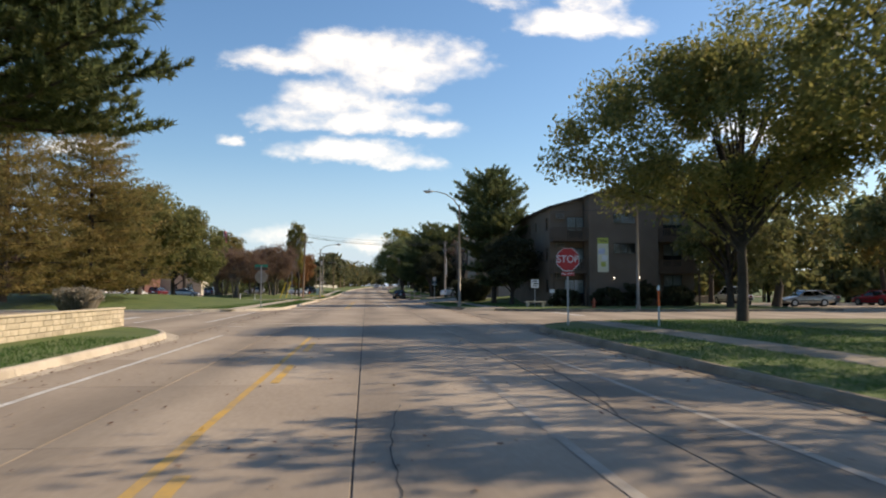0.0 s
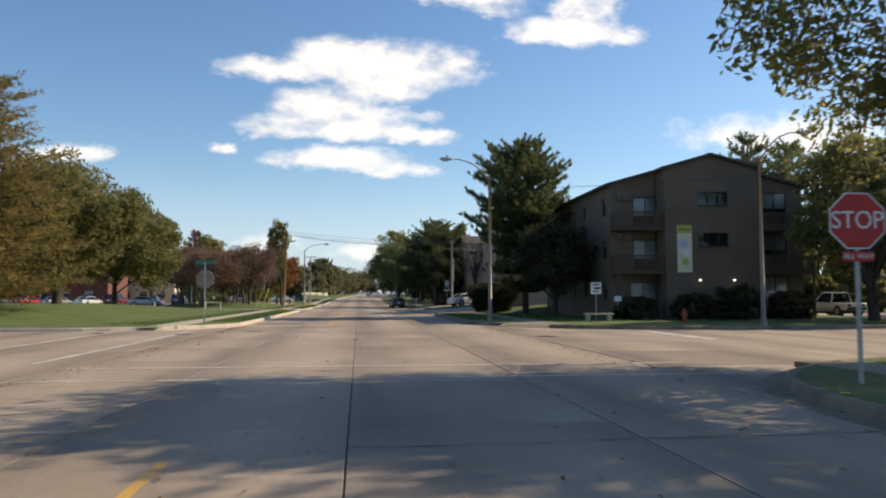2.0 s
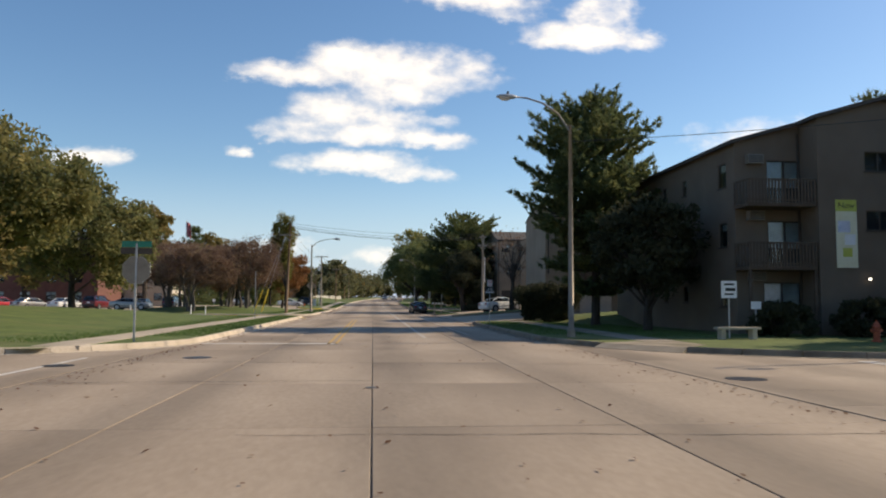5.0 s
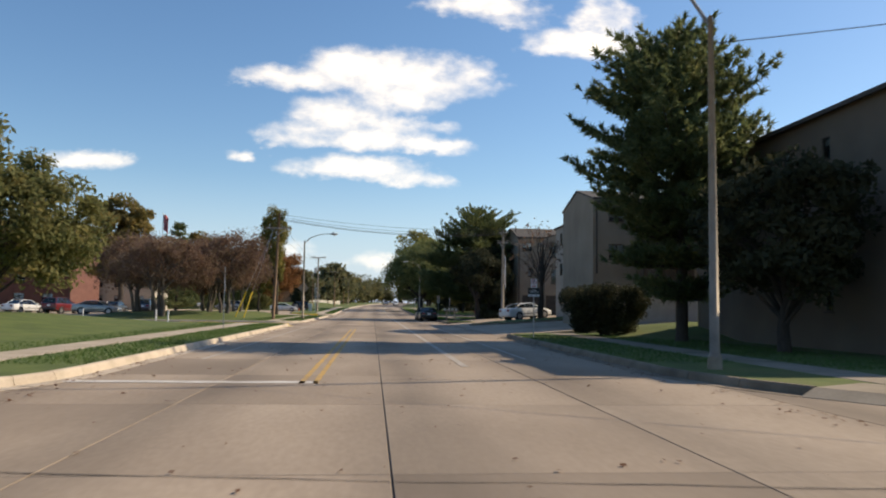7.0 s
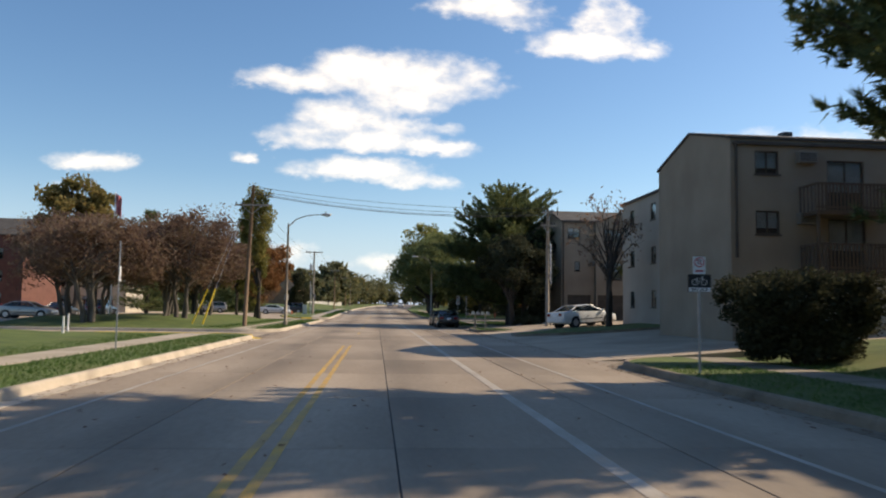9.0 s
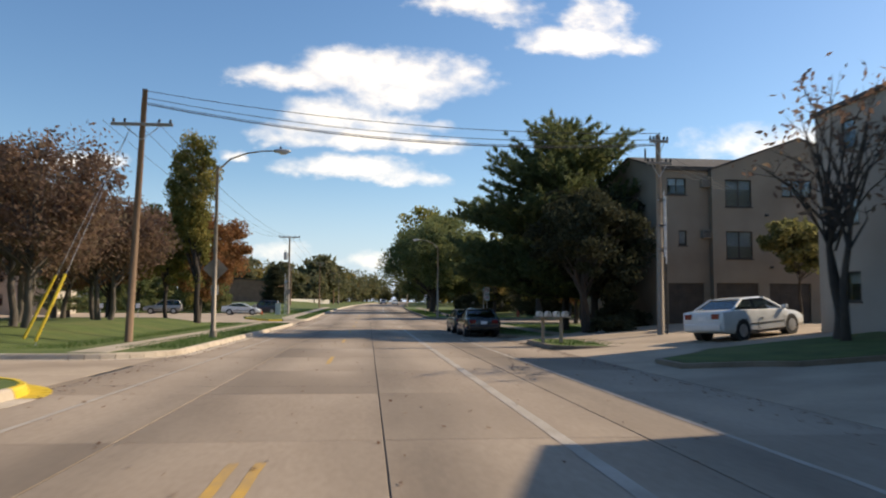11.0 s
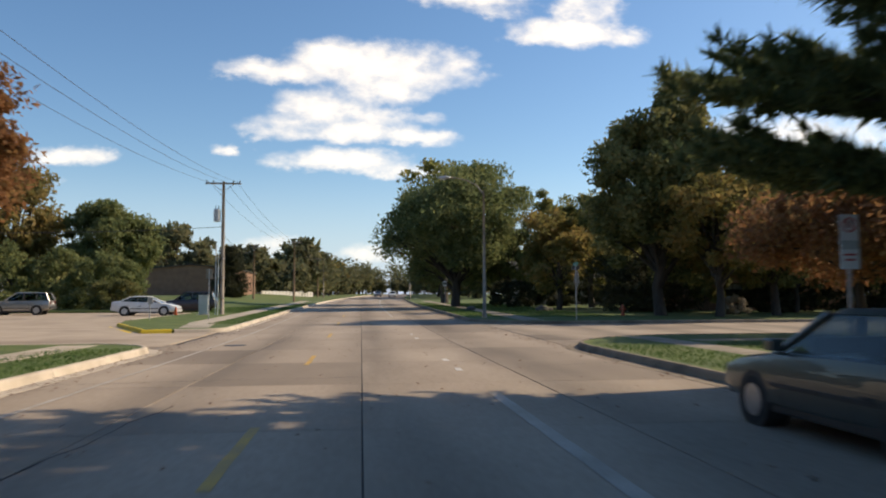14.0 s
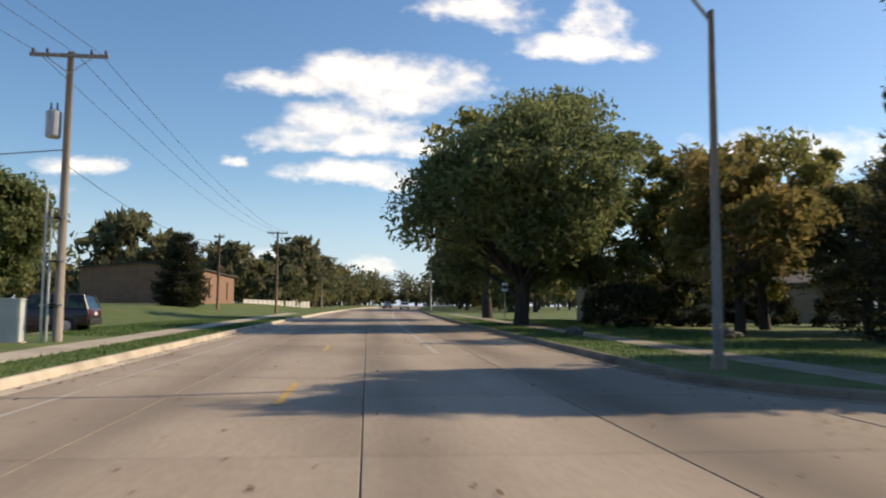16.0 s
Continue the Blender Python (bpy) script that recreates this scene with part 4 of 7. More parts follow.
# trees right of the street
broadleaf(19.8, 25.0, 15.5, 7.6, LEAF_LOCUST, "tall honey locust with airy yellow-green leaves on a lawn", 1, 0.28, 110, 150, 0.12, airy=0.85)
broadleaf(16.5, 33.3, 15.5, 8.3, LEAF_LOCUST, "tall honey locust with spreading limbs and yellowing leaves", 2, 0.13, 175, 300, 0.098, trunk=0.22, airy=0.72, deep=0.74, rugged=0.25, droop=0.5)
broadleaf(17.2, 148.4, 5.9, 4.2, LEAF_ORANGE, "low spreading maple with orange-brown leaves on a corner lawn", 8, 0.27, 110, 190, 0.10, trunk=0.16)
broadleaf(20.0, 12.0, 14.5, 6.8, LEAF_LOCUST, "honey locust with airy yellow-green leaves on a lawn", 33, 0.3, 75, 130, 0.15, airy=0.8)
broadleaf(27.0, 30.0, 12, 6.0, LEAF_LOCUST, "honey locust with yellow-green leaves on a lawn", 3, 0.3, 80, 130, 0.14)
broadleaf(36.0, 65.0, 14, 6.6, LEAF_OAK, "broad dark tree beside a car park", 4, 0.12, 90, 130, 0.16, trunk=0.34)
broadleaf(46, 62, 9, 4.2, LEAF_GOLD, "small tree with thin golden leaves beside a car park", 5, 0.3, 50, 110, 0.15, airy=1.1)
broadleaf(54, 76, 12, 6.0, LEAF_MAPLE, "green maple behind a car park", 6, 0.25, 60, 110, 0.2)
broadleaf(68, 84, 14, 7.0, LEAF_GOLD, "large yellowing tree behind a car park", 7, 0.2, 60, 110, 0.24)
white_pine(12.8, 76.3, 13.6, [(0, 1.6), (0.18, 2.7), (0.3, 3.5), (0.42, 4.1), (0.6, 4.1), (0.75, 3.4), (0.88, 2.3), (0.95, 1.5), (1, 0.6)], "tall dense white pine with dark layered branches beside the street", 11, base=0.13, step=0.60, arms=7, per=27, lift=0.36, ragged=0.34, east=0.85)
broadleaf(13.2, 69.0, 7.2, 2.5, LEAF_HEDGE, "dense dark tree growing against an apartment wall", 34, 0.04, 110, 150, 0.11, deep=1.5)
white_pine(11.6, 130.5, 12.6, [(0, 4.8), (0.15, 6.0), (0.4, 6.1), (0.6, 4.7), (0.8, 3.0), (0.92, 1.9), (1, 0.7)], "large spreading pine with long layered branches", 13, base=0.16, step=0.66, arms=7, per=26, lift=0.36, ragged=0.2, east=0.8, boughs=[(0.42, 130, 8.0, 0.16), (0.40, 124, 7.9, 0.12), (0.45, 118, 7.6, 0.16), (0.38, 136, 7.9, 0.12), (0.20, 129, 8.2, 0.05), (0.22, 122, 8.0, 0.07), (0.18, 135, 8.0, 0.03), (0.24, 115, 7.6, 0.06), (0.08, 129, 8.0, 0.03), (0.10, 122, 7.8, 0.03), (0.06, 136, 7.8, 0.02), (0.76, -10, 4.0, 0.5), (0.80, 15, 3.8, 0.5), (0.72, 2, 4.0, 0.42)])
white_pine(33, 80, 15.2, [(0, 3.0), (0.5, 3.2), (0.8, 2.4), (1, 0.6)], "pine rising behind the apartment roof", 14, base=0.3, step=1.0, arms=5, per=16, needle=0.4)
white_pine(39, 84, 15.8, [(0, 3.0), (0.5, 3.4), (0.8, 2.4), (1, 0.6)], "pine rising behind the apartment roof", 15, base=0.3, step=1.0, arms=5, per=16, needle=0.4)
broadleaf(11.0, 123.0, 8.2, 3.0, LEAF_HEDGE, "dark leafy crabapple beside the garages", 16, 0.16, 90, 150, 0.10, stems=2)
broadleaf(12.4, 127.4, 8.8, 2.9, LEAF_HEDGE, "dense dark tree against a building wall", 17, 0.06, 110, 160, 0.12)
broadleaf(13.4, 106.5, 9.0, 2.8, LEAF_CRAB, "nearly bare small tree beside the driveway", 18, 0.3, 60, 9, 0.10, stems=3)
broadleaf(20.6, 120.6, 5.6, 1.9, LEAF_OAK, "small green tree in front of an apartment wall", 35, 0.35, 60, 120, 0.10, z=0.75, trunk=0.09)
broadleaf(9.4, 199.5, 16.0, 7.4, LEAF_MAPLE, "huge rounded maple with dense green leaves over the verge", 21, 0.02, 230, 230, 0.14, trunk=0.4)
broadleaf(10.6, 220.0, 19.5, 6.4, LEAF_LOCUST, "tall pale green tree behind a maple", 22, 0.1, 110, 170, 0.2)
broadleaf(19.4, 171.5, 15.3, 4.5, LEAF_OAK, "tall upright tree with dark green leaves on a lawn", 23, 0.05, 210, 230, 0.145, tall=1.3)
broadleaf(22.0, 168.6, 9.8, 4.6, LEAF_GOLD, "small maple turning yellow and orange on a lawn", 24, 0.12, 110, 220, 0.12)
broadleaf(26.5, 170.0, 10.5, 4.8, LEAF_OAK, "dark green tree on a shaded lawn", 25, 0.12, 120, 180, 0.14)
broadleaf(16.5, 186.0, 9.0, 3.6, LEAF_GOLD, "thin yellow-green tree on a lawn", 26, 0.1, 70, 160, 0.14)
broadleaf(20.5, 203.5, 12.0, 3.7, LEAF_LOCUST, "yellow-green tree beside a low house", 32, 0.05, 90, 180, 0.15)
broadleaf(15.6, 203.5, 9.0, 3.4, LEAF_MAPLE, "leafy green tree in front of a low house", 36, 0.06, 70, 170, 0.15)
broadleaf(21.5, 193.0, 11.5, 4.6, LEAF_LOCUST, "yellow-green tree in front of a low house", 27, 0.08, 100, 200, 0.15)
broadleaf(28.5, 190.0, 11.0, 4.6, LEAF_GOLD, "golden tree in front of a low house", 28, 0.08, 100, 200, 0.15)
broadleaf(36.0, 184.0, 12.5, 4.8, LEAF_OAK, "dark green tree on a shaded lawn", 29, 0.06, 90, 180, 0.17)
conifer(21.6, 180.0, 9.4, 4.4, "dense dark spruce on a shaded lawn", 30, leaf=LEAF_HEDGE, arms=7, step=0.5, per=5, needle=0.24, base=0.02)
broadleaf(36.5, 171.0, 9.0, 4.4, LEAF_RED, "maple with dark rusty leaves on a shaded lawn", 31, 0.22, 80, 150, 0.14)
for k, (x, y, h, r) in enumerate(((31.0, 175.2, 7.0, 3.2), (36.2, 175.6, 7.5, 3.4), (41.5, 175.0, 8.0, 3.6), (26.0, 176.4, 6.5, 3.0), (47.0, 173.5, 8.5, 4.0))):
    broadleaf(x, y, h, r, LEAF_OAK, "small dark tree shading a low house", 170 + k, 0.02, 60, 130, 0.15)
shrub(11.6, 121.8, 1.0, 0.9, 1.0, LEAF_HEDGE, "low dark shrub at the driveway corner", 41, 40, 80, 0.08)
# added shrub: its dark leaves stand in for shade on the wall base
shrub(13.4, 125.6, 1.3, 1.2, 2.2, LEAF_HEDGE, "dark shrub added under a pine to darken a wall base", 49, 60, 90, 0.09)
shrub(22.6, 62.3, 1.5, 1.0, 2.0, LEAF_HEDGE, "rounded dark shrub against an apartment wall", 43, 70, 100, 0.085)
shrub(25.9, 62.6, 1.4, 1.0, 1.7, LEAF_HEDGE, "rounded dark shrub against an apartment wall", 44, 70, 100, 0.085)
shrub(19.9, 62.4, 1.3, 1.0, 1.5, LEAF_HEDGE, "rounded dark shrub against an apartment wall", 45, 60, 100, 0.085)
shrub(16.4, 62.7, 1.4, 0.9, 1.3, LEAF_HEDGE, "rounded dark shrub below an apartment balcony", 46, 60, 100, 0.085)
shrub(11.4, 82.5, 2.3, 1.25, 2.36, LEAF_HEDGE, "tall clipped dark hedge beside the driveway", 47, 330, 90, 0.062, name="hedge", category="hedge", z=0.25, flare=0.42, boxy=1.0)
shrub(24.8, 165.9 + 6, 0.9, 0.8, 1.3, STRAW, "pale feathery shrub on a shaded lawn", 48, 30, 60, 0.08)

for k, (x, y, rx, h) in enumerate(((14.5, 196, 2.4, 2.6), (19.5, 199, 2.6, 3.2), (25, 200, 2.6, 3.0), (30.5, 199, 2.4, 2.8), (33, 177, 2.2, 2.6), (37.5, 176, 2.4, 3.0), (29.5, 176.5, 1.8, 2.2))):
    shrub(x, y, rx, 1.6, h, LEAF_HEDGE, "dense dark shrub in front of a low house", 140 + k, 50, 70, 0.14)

broadleaf(28.6, 58.6, 11.5, 4.8, LEAF_OAK, "dense dark green tree beside the apartment block", 9, 0.04, 95, 175, 0.14)
broadleaf(44.0, 57.0, 12.0, 5.2, LEAF_OAK, "dark green tree beside a car park", 10, 0.14, 80, 170, 0.16)
broadleaf(55.0, 62.0, 11.0, 5.0, LEAF_LOCUST, "yellow-green tree beside a car park", 19, 0.12, 70, 150, 0.17)
broadleaf(24.0, 188.0, 8.0, 3.4, LEAF_OAK, "small dark tree in front of a low house", 20, 0.1, 60, 150, 0.15)

# trees left of the street
white_pine(-12.0, 24.0, 15.0, [(0, 5.6), (0.06, 6.4), (0.3, 6.0), (0.5, 5.0), (0.8, 3.0), (1, 0.5)], "large pine reaching over the lawn with long layered branches", 51, base=0.42, step=1.15, arms=10, per=34, lift=0.12, ragged=0.22, spacing=0.42)
conifer(-21.8, 64.2, 13.8, 6.6, "bald cypress with feathery yellow-brown needles on a lawn", 52, leaf=LEAF_CYPRESS, base=0.03, step=0.6, arms=6, shoots=13, per=7, needle=0.20, thick=0.19, shape=0.4, lift=0.12, ragged=0.3, z=0.9, category="cypress tree", name="cypress_tree")
conifer(-25.0, 57.0, 13.8, 6.0, "bald cypress with feathery green-brown needles on a lawn", 53, leaf=LEAF_CYPRESS, base=0.03, step=0.65, arms=6, shoots=11, per=8, needle=0.22, thick=0.17, shape=0.5, lift=0.1, ragged=0.3, z=0.9, category="cypress tree", name="cypress_tree")
broadleaf(-31.0, 60.0, 13.0, 5.0, LEAF_OAK, "dark green tree on a lawn", 54, 0.02, 100, 150, 0.18, z=0.9)
broadleaf(-22.0, 78.0, 11.6, 6.6, LEAF_OAK, "broad oak with wide limbs and green-brown leaves", 55, 0.07, 190, 200, 0.14, z=0.85, trunk=0.32, airy=0.85, rugged=0.15)
broadleaf(-21.8, 91.0, 10.2, 5.2, LEAF_OAK, "rounded oak with dense dark green leaves", 56, 0.07, 150, 180, 0.14, z=0.6, trunk=0.22)
broadleaf(-35.8, 156.0, 17.3, 4.9, LEAF_CYPRESS, "tall oak with yellowing leaves behind a car park", 57, 0.12, 130, 190, 0.2, tall=1.4)
broadleaf(-52, 152, 14, 6.0, LEAF_GOLD, "yellowing tree behind a car park", 58, 0.2, 80, 120, 0.24)
conifer(-30.5, 166, 14.0, 4.2, "dark conifer behind a grove of small trees", 59, per=6, needle=0.3)
for k, (x, y, h, r) in enumerate(((-14.0, 117.5, 8.2, 3.9), (-18.2, 112.8, 7.4, 3.6), (-17.0, 123.5, 8.2, 3.8), (-21.8, 118.5, 7.9, 3.7), (-22.6, 126.5, 8.0, 3.8), (-15.2, 130.5, 8.0, 3.6), (-19.5, 135.0, 8.0, 3.7))):
    broadleaf(x, y, h, r * 1.12, LEAF_CRAB, "small crabapple with leaning stems and thin red-brown leaves", 60 + k, 0.24, 130, 150, 0.085, bark=BARK_GREY, stems=3, trunk=0.26, z=0.3, group="crabapple grove")
broadleaf(-11.8, 139.0, 14.4, 1.8, LEAF_PEAR, "tall narrow pear tree turning yellow beside the footway", 71, 0.10, 150, 170, 0.095, tall=1.3, trunk=0.19, rugged=0.2, droop=0.4, airy=1.2, lean=(-0.7, 0))
broadleaf(-14.0, 139.6, 9.8, 1.7, LEAF_PEAR, "narrow green pear tree close beside a taller one", 70, 0.12, 80, 150, 0.095, tall=1.3, trunk=0.13, rugged=0.2, lean=(-0.5, 0))
broadleaf(-13.2, 145.6, 9.6, 3.5, LEAF_ORANGE, "young maple with orange-red leaves beside the driveway", 72, 0.10, 150, 250, 0.095, trunk=0.17)
broadleaf(-19.5, 144.5, 7.5, 3.0, LEAF_ORANGE, "small maple with orange leaves beside the driveway", 73, 0.2, 70, 120, 0.13)
shrub(-21.5, 193.5, 2.5, 1.5, 2.6, LEAF_OAK, "leafy green shrub at the edge of a parking lot", 74, 60, 90, 0.11)
broadleaf(-26.0, 207, 12.2, 4.8, LEAF_MAPLE, "dense rounded green tree at a parking lot edge", 75, 0.0, 170, 190, 0.17, trunk=0.25)
broadleaf(-35.5, 206, 17, 5.4, LEAF_CYPRESS, "tall yellow-brown tree at the edge of a parking lot", 76, 0.0, 130, 150, 0.2)
broadleaf(-52, 205, 14, 6.5, LEAF_OAK, "dense green tree behind a parking lot", 77, 0.05, 90, 120, 0.24)
for k, x in enumerate((-23.5, -28.5, -33.5, -38.5, -44)):
    shrub(x, 196.5 + (k % 2) * 2, 3.7, 2.2, 5.0 + (k % 3) * 0.5, LEAF_MAPLE, "tall dense green bushes along a parking lot", 80 + k, 80, 80, 0.15)
conifer(-17.2, 226.0, 6.6, 2.1, "small dense blue-green spruce on a lawn", 90, leaf=LEAF_HEDGE, arms=8, step=0.42, per=7, needle=0.22, base=0.02, shape=0.6, ragged=0.15, z=0.95)

# woods at the far end
rw = random.Random(5)
for k in range(26):
    left = k % 2
    y = 262 + (k // 2) * 14 + rw.uniform(-4, 4)
    x = (-21 - rw.uniform(0, 26) + bend(y) + (8 if y > 300 else 0)) if left else (12.5 + rw.uniform(0, 14) + bend(y))
    h = rw.uniform(11, 16)
    broadleaf(x, y, h, h * 0.45, rw.choice((LEAF_FAR, LEAF_FAR, LEAF_MAPLE, LEAF_GOLD, LEAF_OAK)), "far roadside tree in autumn leaf", 100 + k, 0.0, 60, 75, 0.46, z=-0.1, group="far roadside trees")


def woods(name, spans, seed, material, label):
    """A far belt of trees as one mesh: crowns of leaf cards over short trunks, uneven in height."""
    rnd = random.Random(seed)
    pts, sp = [], []
    bm = bmesh.new()
    for x0, y0, x1, y1, lo, hi, n in spans:
        for k in range(n):
            t = (k + rnd.random()) / n
            x, y, h = x0 + (x1 - x0) * t + rnd.uniform(-2, 2), y0 + (y1 - y0) * t + rnd.uniform(-5, 5), rnd.uniform(lo, hi) * 1.3
            tube([(x, y, -0.3), (x, y, h * 0.6)], [0.25, 0.1], 5, bm)
            for _ in range(16):
                d = Vector((rnd.gauss(0, 1), rnd.gauss(0, 1), rnd.gauss(0, 1))).normalized() * rnd.uniform(0.35, 0.9)
                pts.append((x + d.x * h * 0.36, y + d.y * h * 0.36, h * 0.48 + d.z * h * 0.46))
                sp.append(h * 0.085)
    v, f = cards(pts, 13, sp, 0.55, seed, 1.15, 0.0, 3)
    v[:, 2] = np.maximum(v[:, 2], -0.1)
    ob = tagged(leaf_mesh(name, v, f, material, None), label, "woods", kind="stuff")
    t = part("trunk", bm, BARK, ob)
    return ob


woods("woods", [(-170, 300, -38, 330, 7, 11, 60), (-40, 335, 3, 420, 8, 12, 40), (34, 300, 150, 330, 9, 14, 50), (24, 420, 90, 380, 9, 13, 22), (-60, 452, 115, 446, 8, 11, 62), (-60, 441, 110, 437, 4.5, 6.5, 90), (-60, 470, 120, 462, 10, 13, 34), (-17, 285, -3, 428, 7, 9.5, 34), (22, 262, 41, 428, 4, 6.5, 30)], 61, LEAF_FAR, "distant belt of mixed autumn trees")
woods("woods", [(-150, 190, -95, 270, 9, 14, 26), (-75, 225, -45, 300, 6, 9, 24), (70, 110, 150, 180, 9, 14, 20), (60, 200, 120, 290, 9, 13, 24), (-120, 40, -90, 150, 8, 13, 26), (95, 20, 120, 100, 9, 14, 20)], 62, LEAF_OAK, "distant belt of dark green trees")
woods("woods", [(-160, -90, 160, -90, 9, 14, 26)], 63, LEAF_FAR, "distant belt of trees behind the start of the street")
woods("woods", [(42, 94, 100, 92, 5, 8, 30), (36, 89, 100, 87, 2.5, 3.5, 36)], 64, LEAF_OAK, "belt of dark green trees behind a car park")

# ---- poles, lamps, signs ----


def plate(w, h, bm=None, y=0.0, t=0.006, z=0.0):
    return box(-w / 2, w / 2, y - t, y + t, z - h / 2, z + h / 2, 0, bm)


def street_lamp(x, y, height, arm, rise_, label, z=0.15, pole=LAMP_POLE, toward=-1):
    t = empty("street_lamp", x, y, z, 0, label, "street lamp")
    part("base_plate", tube([(0, 0, -0.05), (0, 0, 0.05), (0, 0, 0.28), (0, 0, 0.34)], [0.17, 0.17, 0.15, 0.11], 12), pole, t)
    part("pole", tube([(0, 0, 0.05), (0, 0, height * 0.5), (0, 0, height)], [0.115, 0.09, 0.062], 12), pole, t, smooth=True)
    a = [(0, 0, height - 0.25), (toward * arm * 0.22, 0, height + rise_ * 0.42), (toward * arm * 0.5, 0, height + rise_ * 0.80), (toward * arm * 0.78, 0, height + rise_ * 0.97), (toward * arm, 0, height + rise_)]
    part("arm", tube(a, [0.045, 0.04, 0.036, 0.033, 0.03], 8), pole, t, smooth=True)
    bm = bmesh.new()
    bmesh.ops.create_uvsphere(bm, u_segments=14, v_segments=8, radius=1)
    bmesh.ops.transform(bm, matrix=Matrix.Translation((toward * (arm + 0.30), 0, height + rise_)) @ Matrix.Diagonal((0.42, 0.17, 0.10, 1)), verts=bm.verts)
    head = part("lamp_head", bm, GALV, t, "grey metal lamp head", True)
    bm = bmesh.new()
    bmesh.ops.create_uvsphere(bm, u_segments=12, v_segments=6, radius=1)
    bmesh.ops.transform(bm, matrix=Matrix.Translation((toward * (arm + 0.36), 0, height + rise_ - 0.06)) @ Matrix.Diagonal((0.24, 0.14, 0.10, 1)), verts=bm.verts)
    part("lens", bm, LENS, head, "clear lamp lens", True)
    part("sensor", tube([(toward * (arm + 0.25), 0, height + rise_ + 0.08), (toward * (arm + 0.25), 0, height + rise_ + 0.2)], 0.045, 8), DARK_METAL, t)
    return t


street_lamp(7.55, 61.9, 8.2, 2.2, 1.05, "brown metal street lamp with a curved arm beside the kerb")
left_lamp = street_lamp(-6.95, 119.9, 7.6, 2.5, 0.72, "brown metal street lamp carrying two sign plates", toward=1)
_d = part("warning_plate", plate(0.78, 0.78), LAMP_POLE, left_lamp, "back of a diamond warning sign")
_d.matrix_basis = pose(0, 0.13, 3.0, 0, 45, 0)
part("small_plate", box(-0.16, 0.16, 0.105, 0.12, 1.85, 2.27), GALV, left_lamp, "back of a small plate")
street_lamp(7.38, 169.0, 7.75, 2.1, 0.75, "brown metal street lamp with a curved arm on a corner")
street_lamp(19.2, 53.4, 8.0, 2.0, 1.3, "grey street lamp with a curved arm on the corner lawn", toward=1)
street_lamp(8.2, 252, 8.2, 2.2, 0.9, "far brown metal street lamp")
street_lamp(-8.2, 292, 8.2, 2.2, 0.9, "far brown metal street lamp", toward=1)


def utility_pole(x, y, height, arms, label, z=0.12, wood=POLE_WOOD, lean=0.0, drum=False, turn=0.0):
    """A wooden pole; arms: (height, length) of its crossarms."""
    t = empty("utility_pole", x, y, z, turn, label, "utility pole")
    part("pole", tube([(0, 0, -0.3), (lean * 0.5, 0, height * 0.5), (lean, 0, height)], [0.155, 0.13, 0.10], 12), wood, t, smooth=True)
    for h, ln in arms:
        o = lean * h / height
        arm = part("crossarm", box(-ln / 2 + o, ln / 2 + o, -0.16, -0.06, h - 0.06, h + 0.06, 0.01), POLE_GREY, t)
        for s in (-1, 1):
            part("brace", tube([(o + s * ln * 0.3, -0.11, h - 0.05), (o, -0.11, h - 0.6)], 0.018, 5), GALV, t)
        for k in (-0.46, -0.28, 0.28, 0.46):
            part("insulator", tube([(o + ln * k, -0.11, h + 0.06), (o + ln * k, -0.11, h + 0.1), (o + ln * k, -0.11, h + 0.2), (o + ln * k, -0.11, h + 0.22)], [0.02, 0.05, 0.045, 0.02], 7), DARK_METAL, arm)
    if drum:
        d = part("transformer", tube([(-0.42, -0.05, height - 2.9), (-0.42, -0.05, height - 2.85), (-0.42, -0.05, height - 2.05), (-0.42, -0.05, height - 1.98)], [0.2, 0.24, 0.24, 0.14], 14), GALV, t, "grey steel transformer drum")
        for k in (-0.1, 0.1):
            part("bushing", tube([(-0.42 + k, -0.05, height - 2.0), (-0.42 + k, -0.05, height - 1.72)], [0.035, 0.02], 6), DARK_METAL, d)
    return t


utility_pole(-9.2, 115.5, 9.75, [(8.35, 2.3)], "brown wooden utility pole with a crossarm and guy wires", lean=0.30)
utility_pole(-9.85, 179.2, 9.55, [(9.4, 2.5)], "grey wooden utility pole with a crossarm and a transformer", wood=POLE_GREY, drum=True)
utility_pole(12.1, 116.8, 8.6, [(8.3, 0.8), (7.35, 1.1)], "grey wooden utility pole beside the driveway", wood=POLE_GREY, z=0.35)
utility_pole(-14.8, 231, 8.0, [(7.7, 1.0)], "brown wooden utility pole on a lawn")
utility_pole(-9.9, 238, 9.0, [(8.8, 2.2)], "brown wooden utility pole with a crossarm beside the street")
utility_pole(-9.9, 300, 9.0, [(8.8, 2.2)], "far brown wooden utility pole beside the street")
utility_pole(-10.5, 365, 9.0, [(8.8, 2.2)], "far brown wooden utility pole beside the street")


for k, (dx, lo, hi) in enumerate(((0.17, 3.3, 6.1), (0.235, 3.0, 5.9))):
    t = empty("conduit", 12.1 + dx, 116.66, 0.4, 0, "white metal conduit strapped to a utility pole", "conduit")
    part("pipe", tube([(0, 0, lo), (0, 0, hi)], 0.024, 9), SIGN_WHITE, t)
    part("lower_pipe", tube([(0, 0, -0.2), (0, 0, lo)], 0.02, 7), DARK_METAL, t)
    for h in (3.6, 4.6, 5.7):
        part("bracket", box(-0.26, 0.05, -0.02, 0.1, h, h + 0.04), GALV, t)


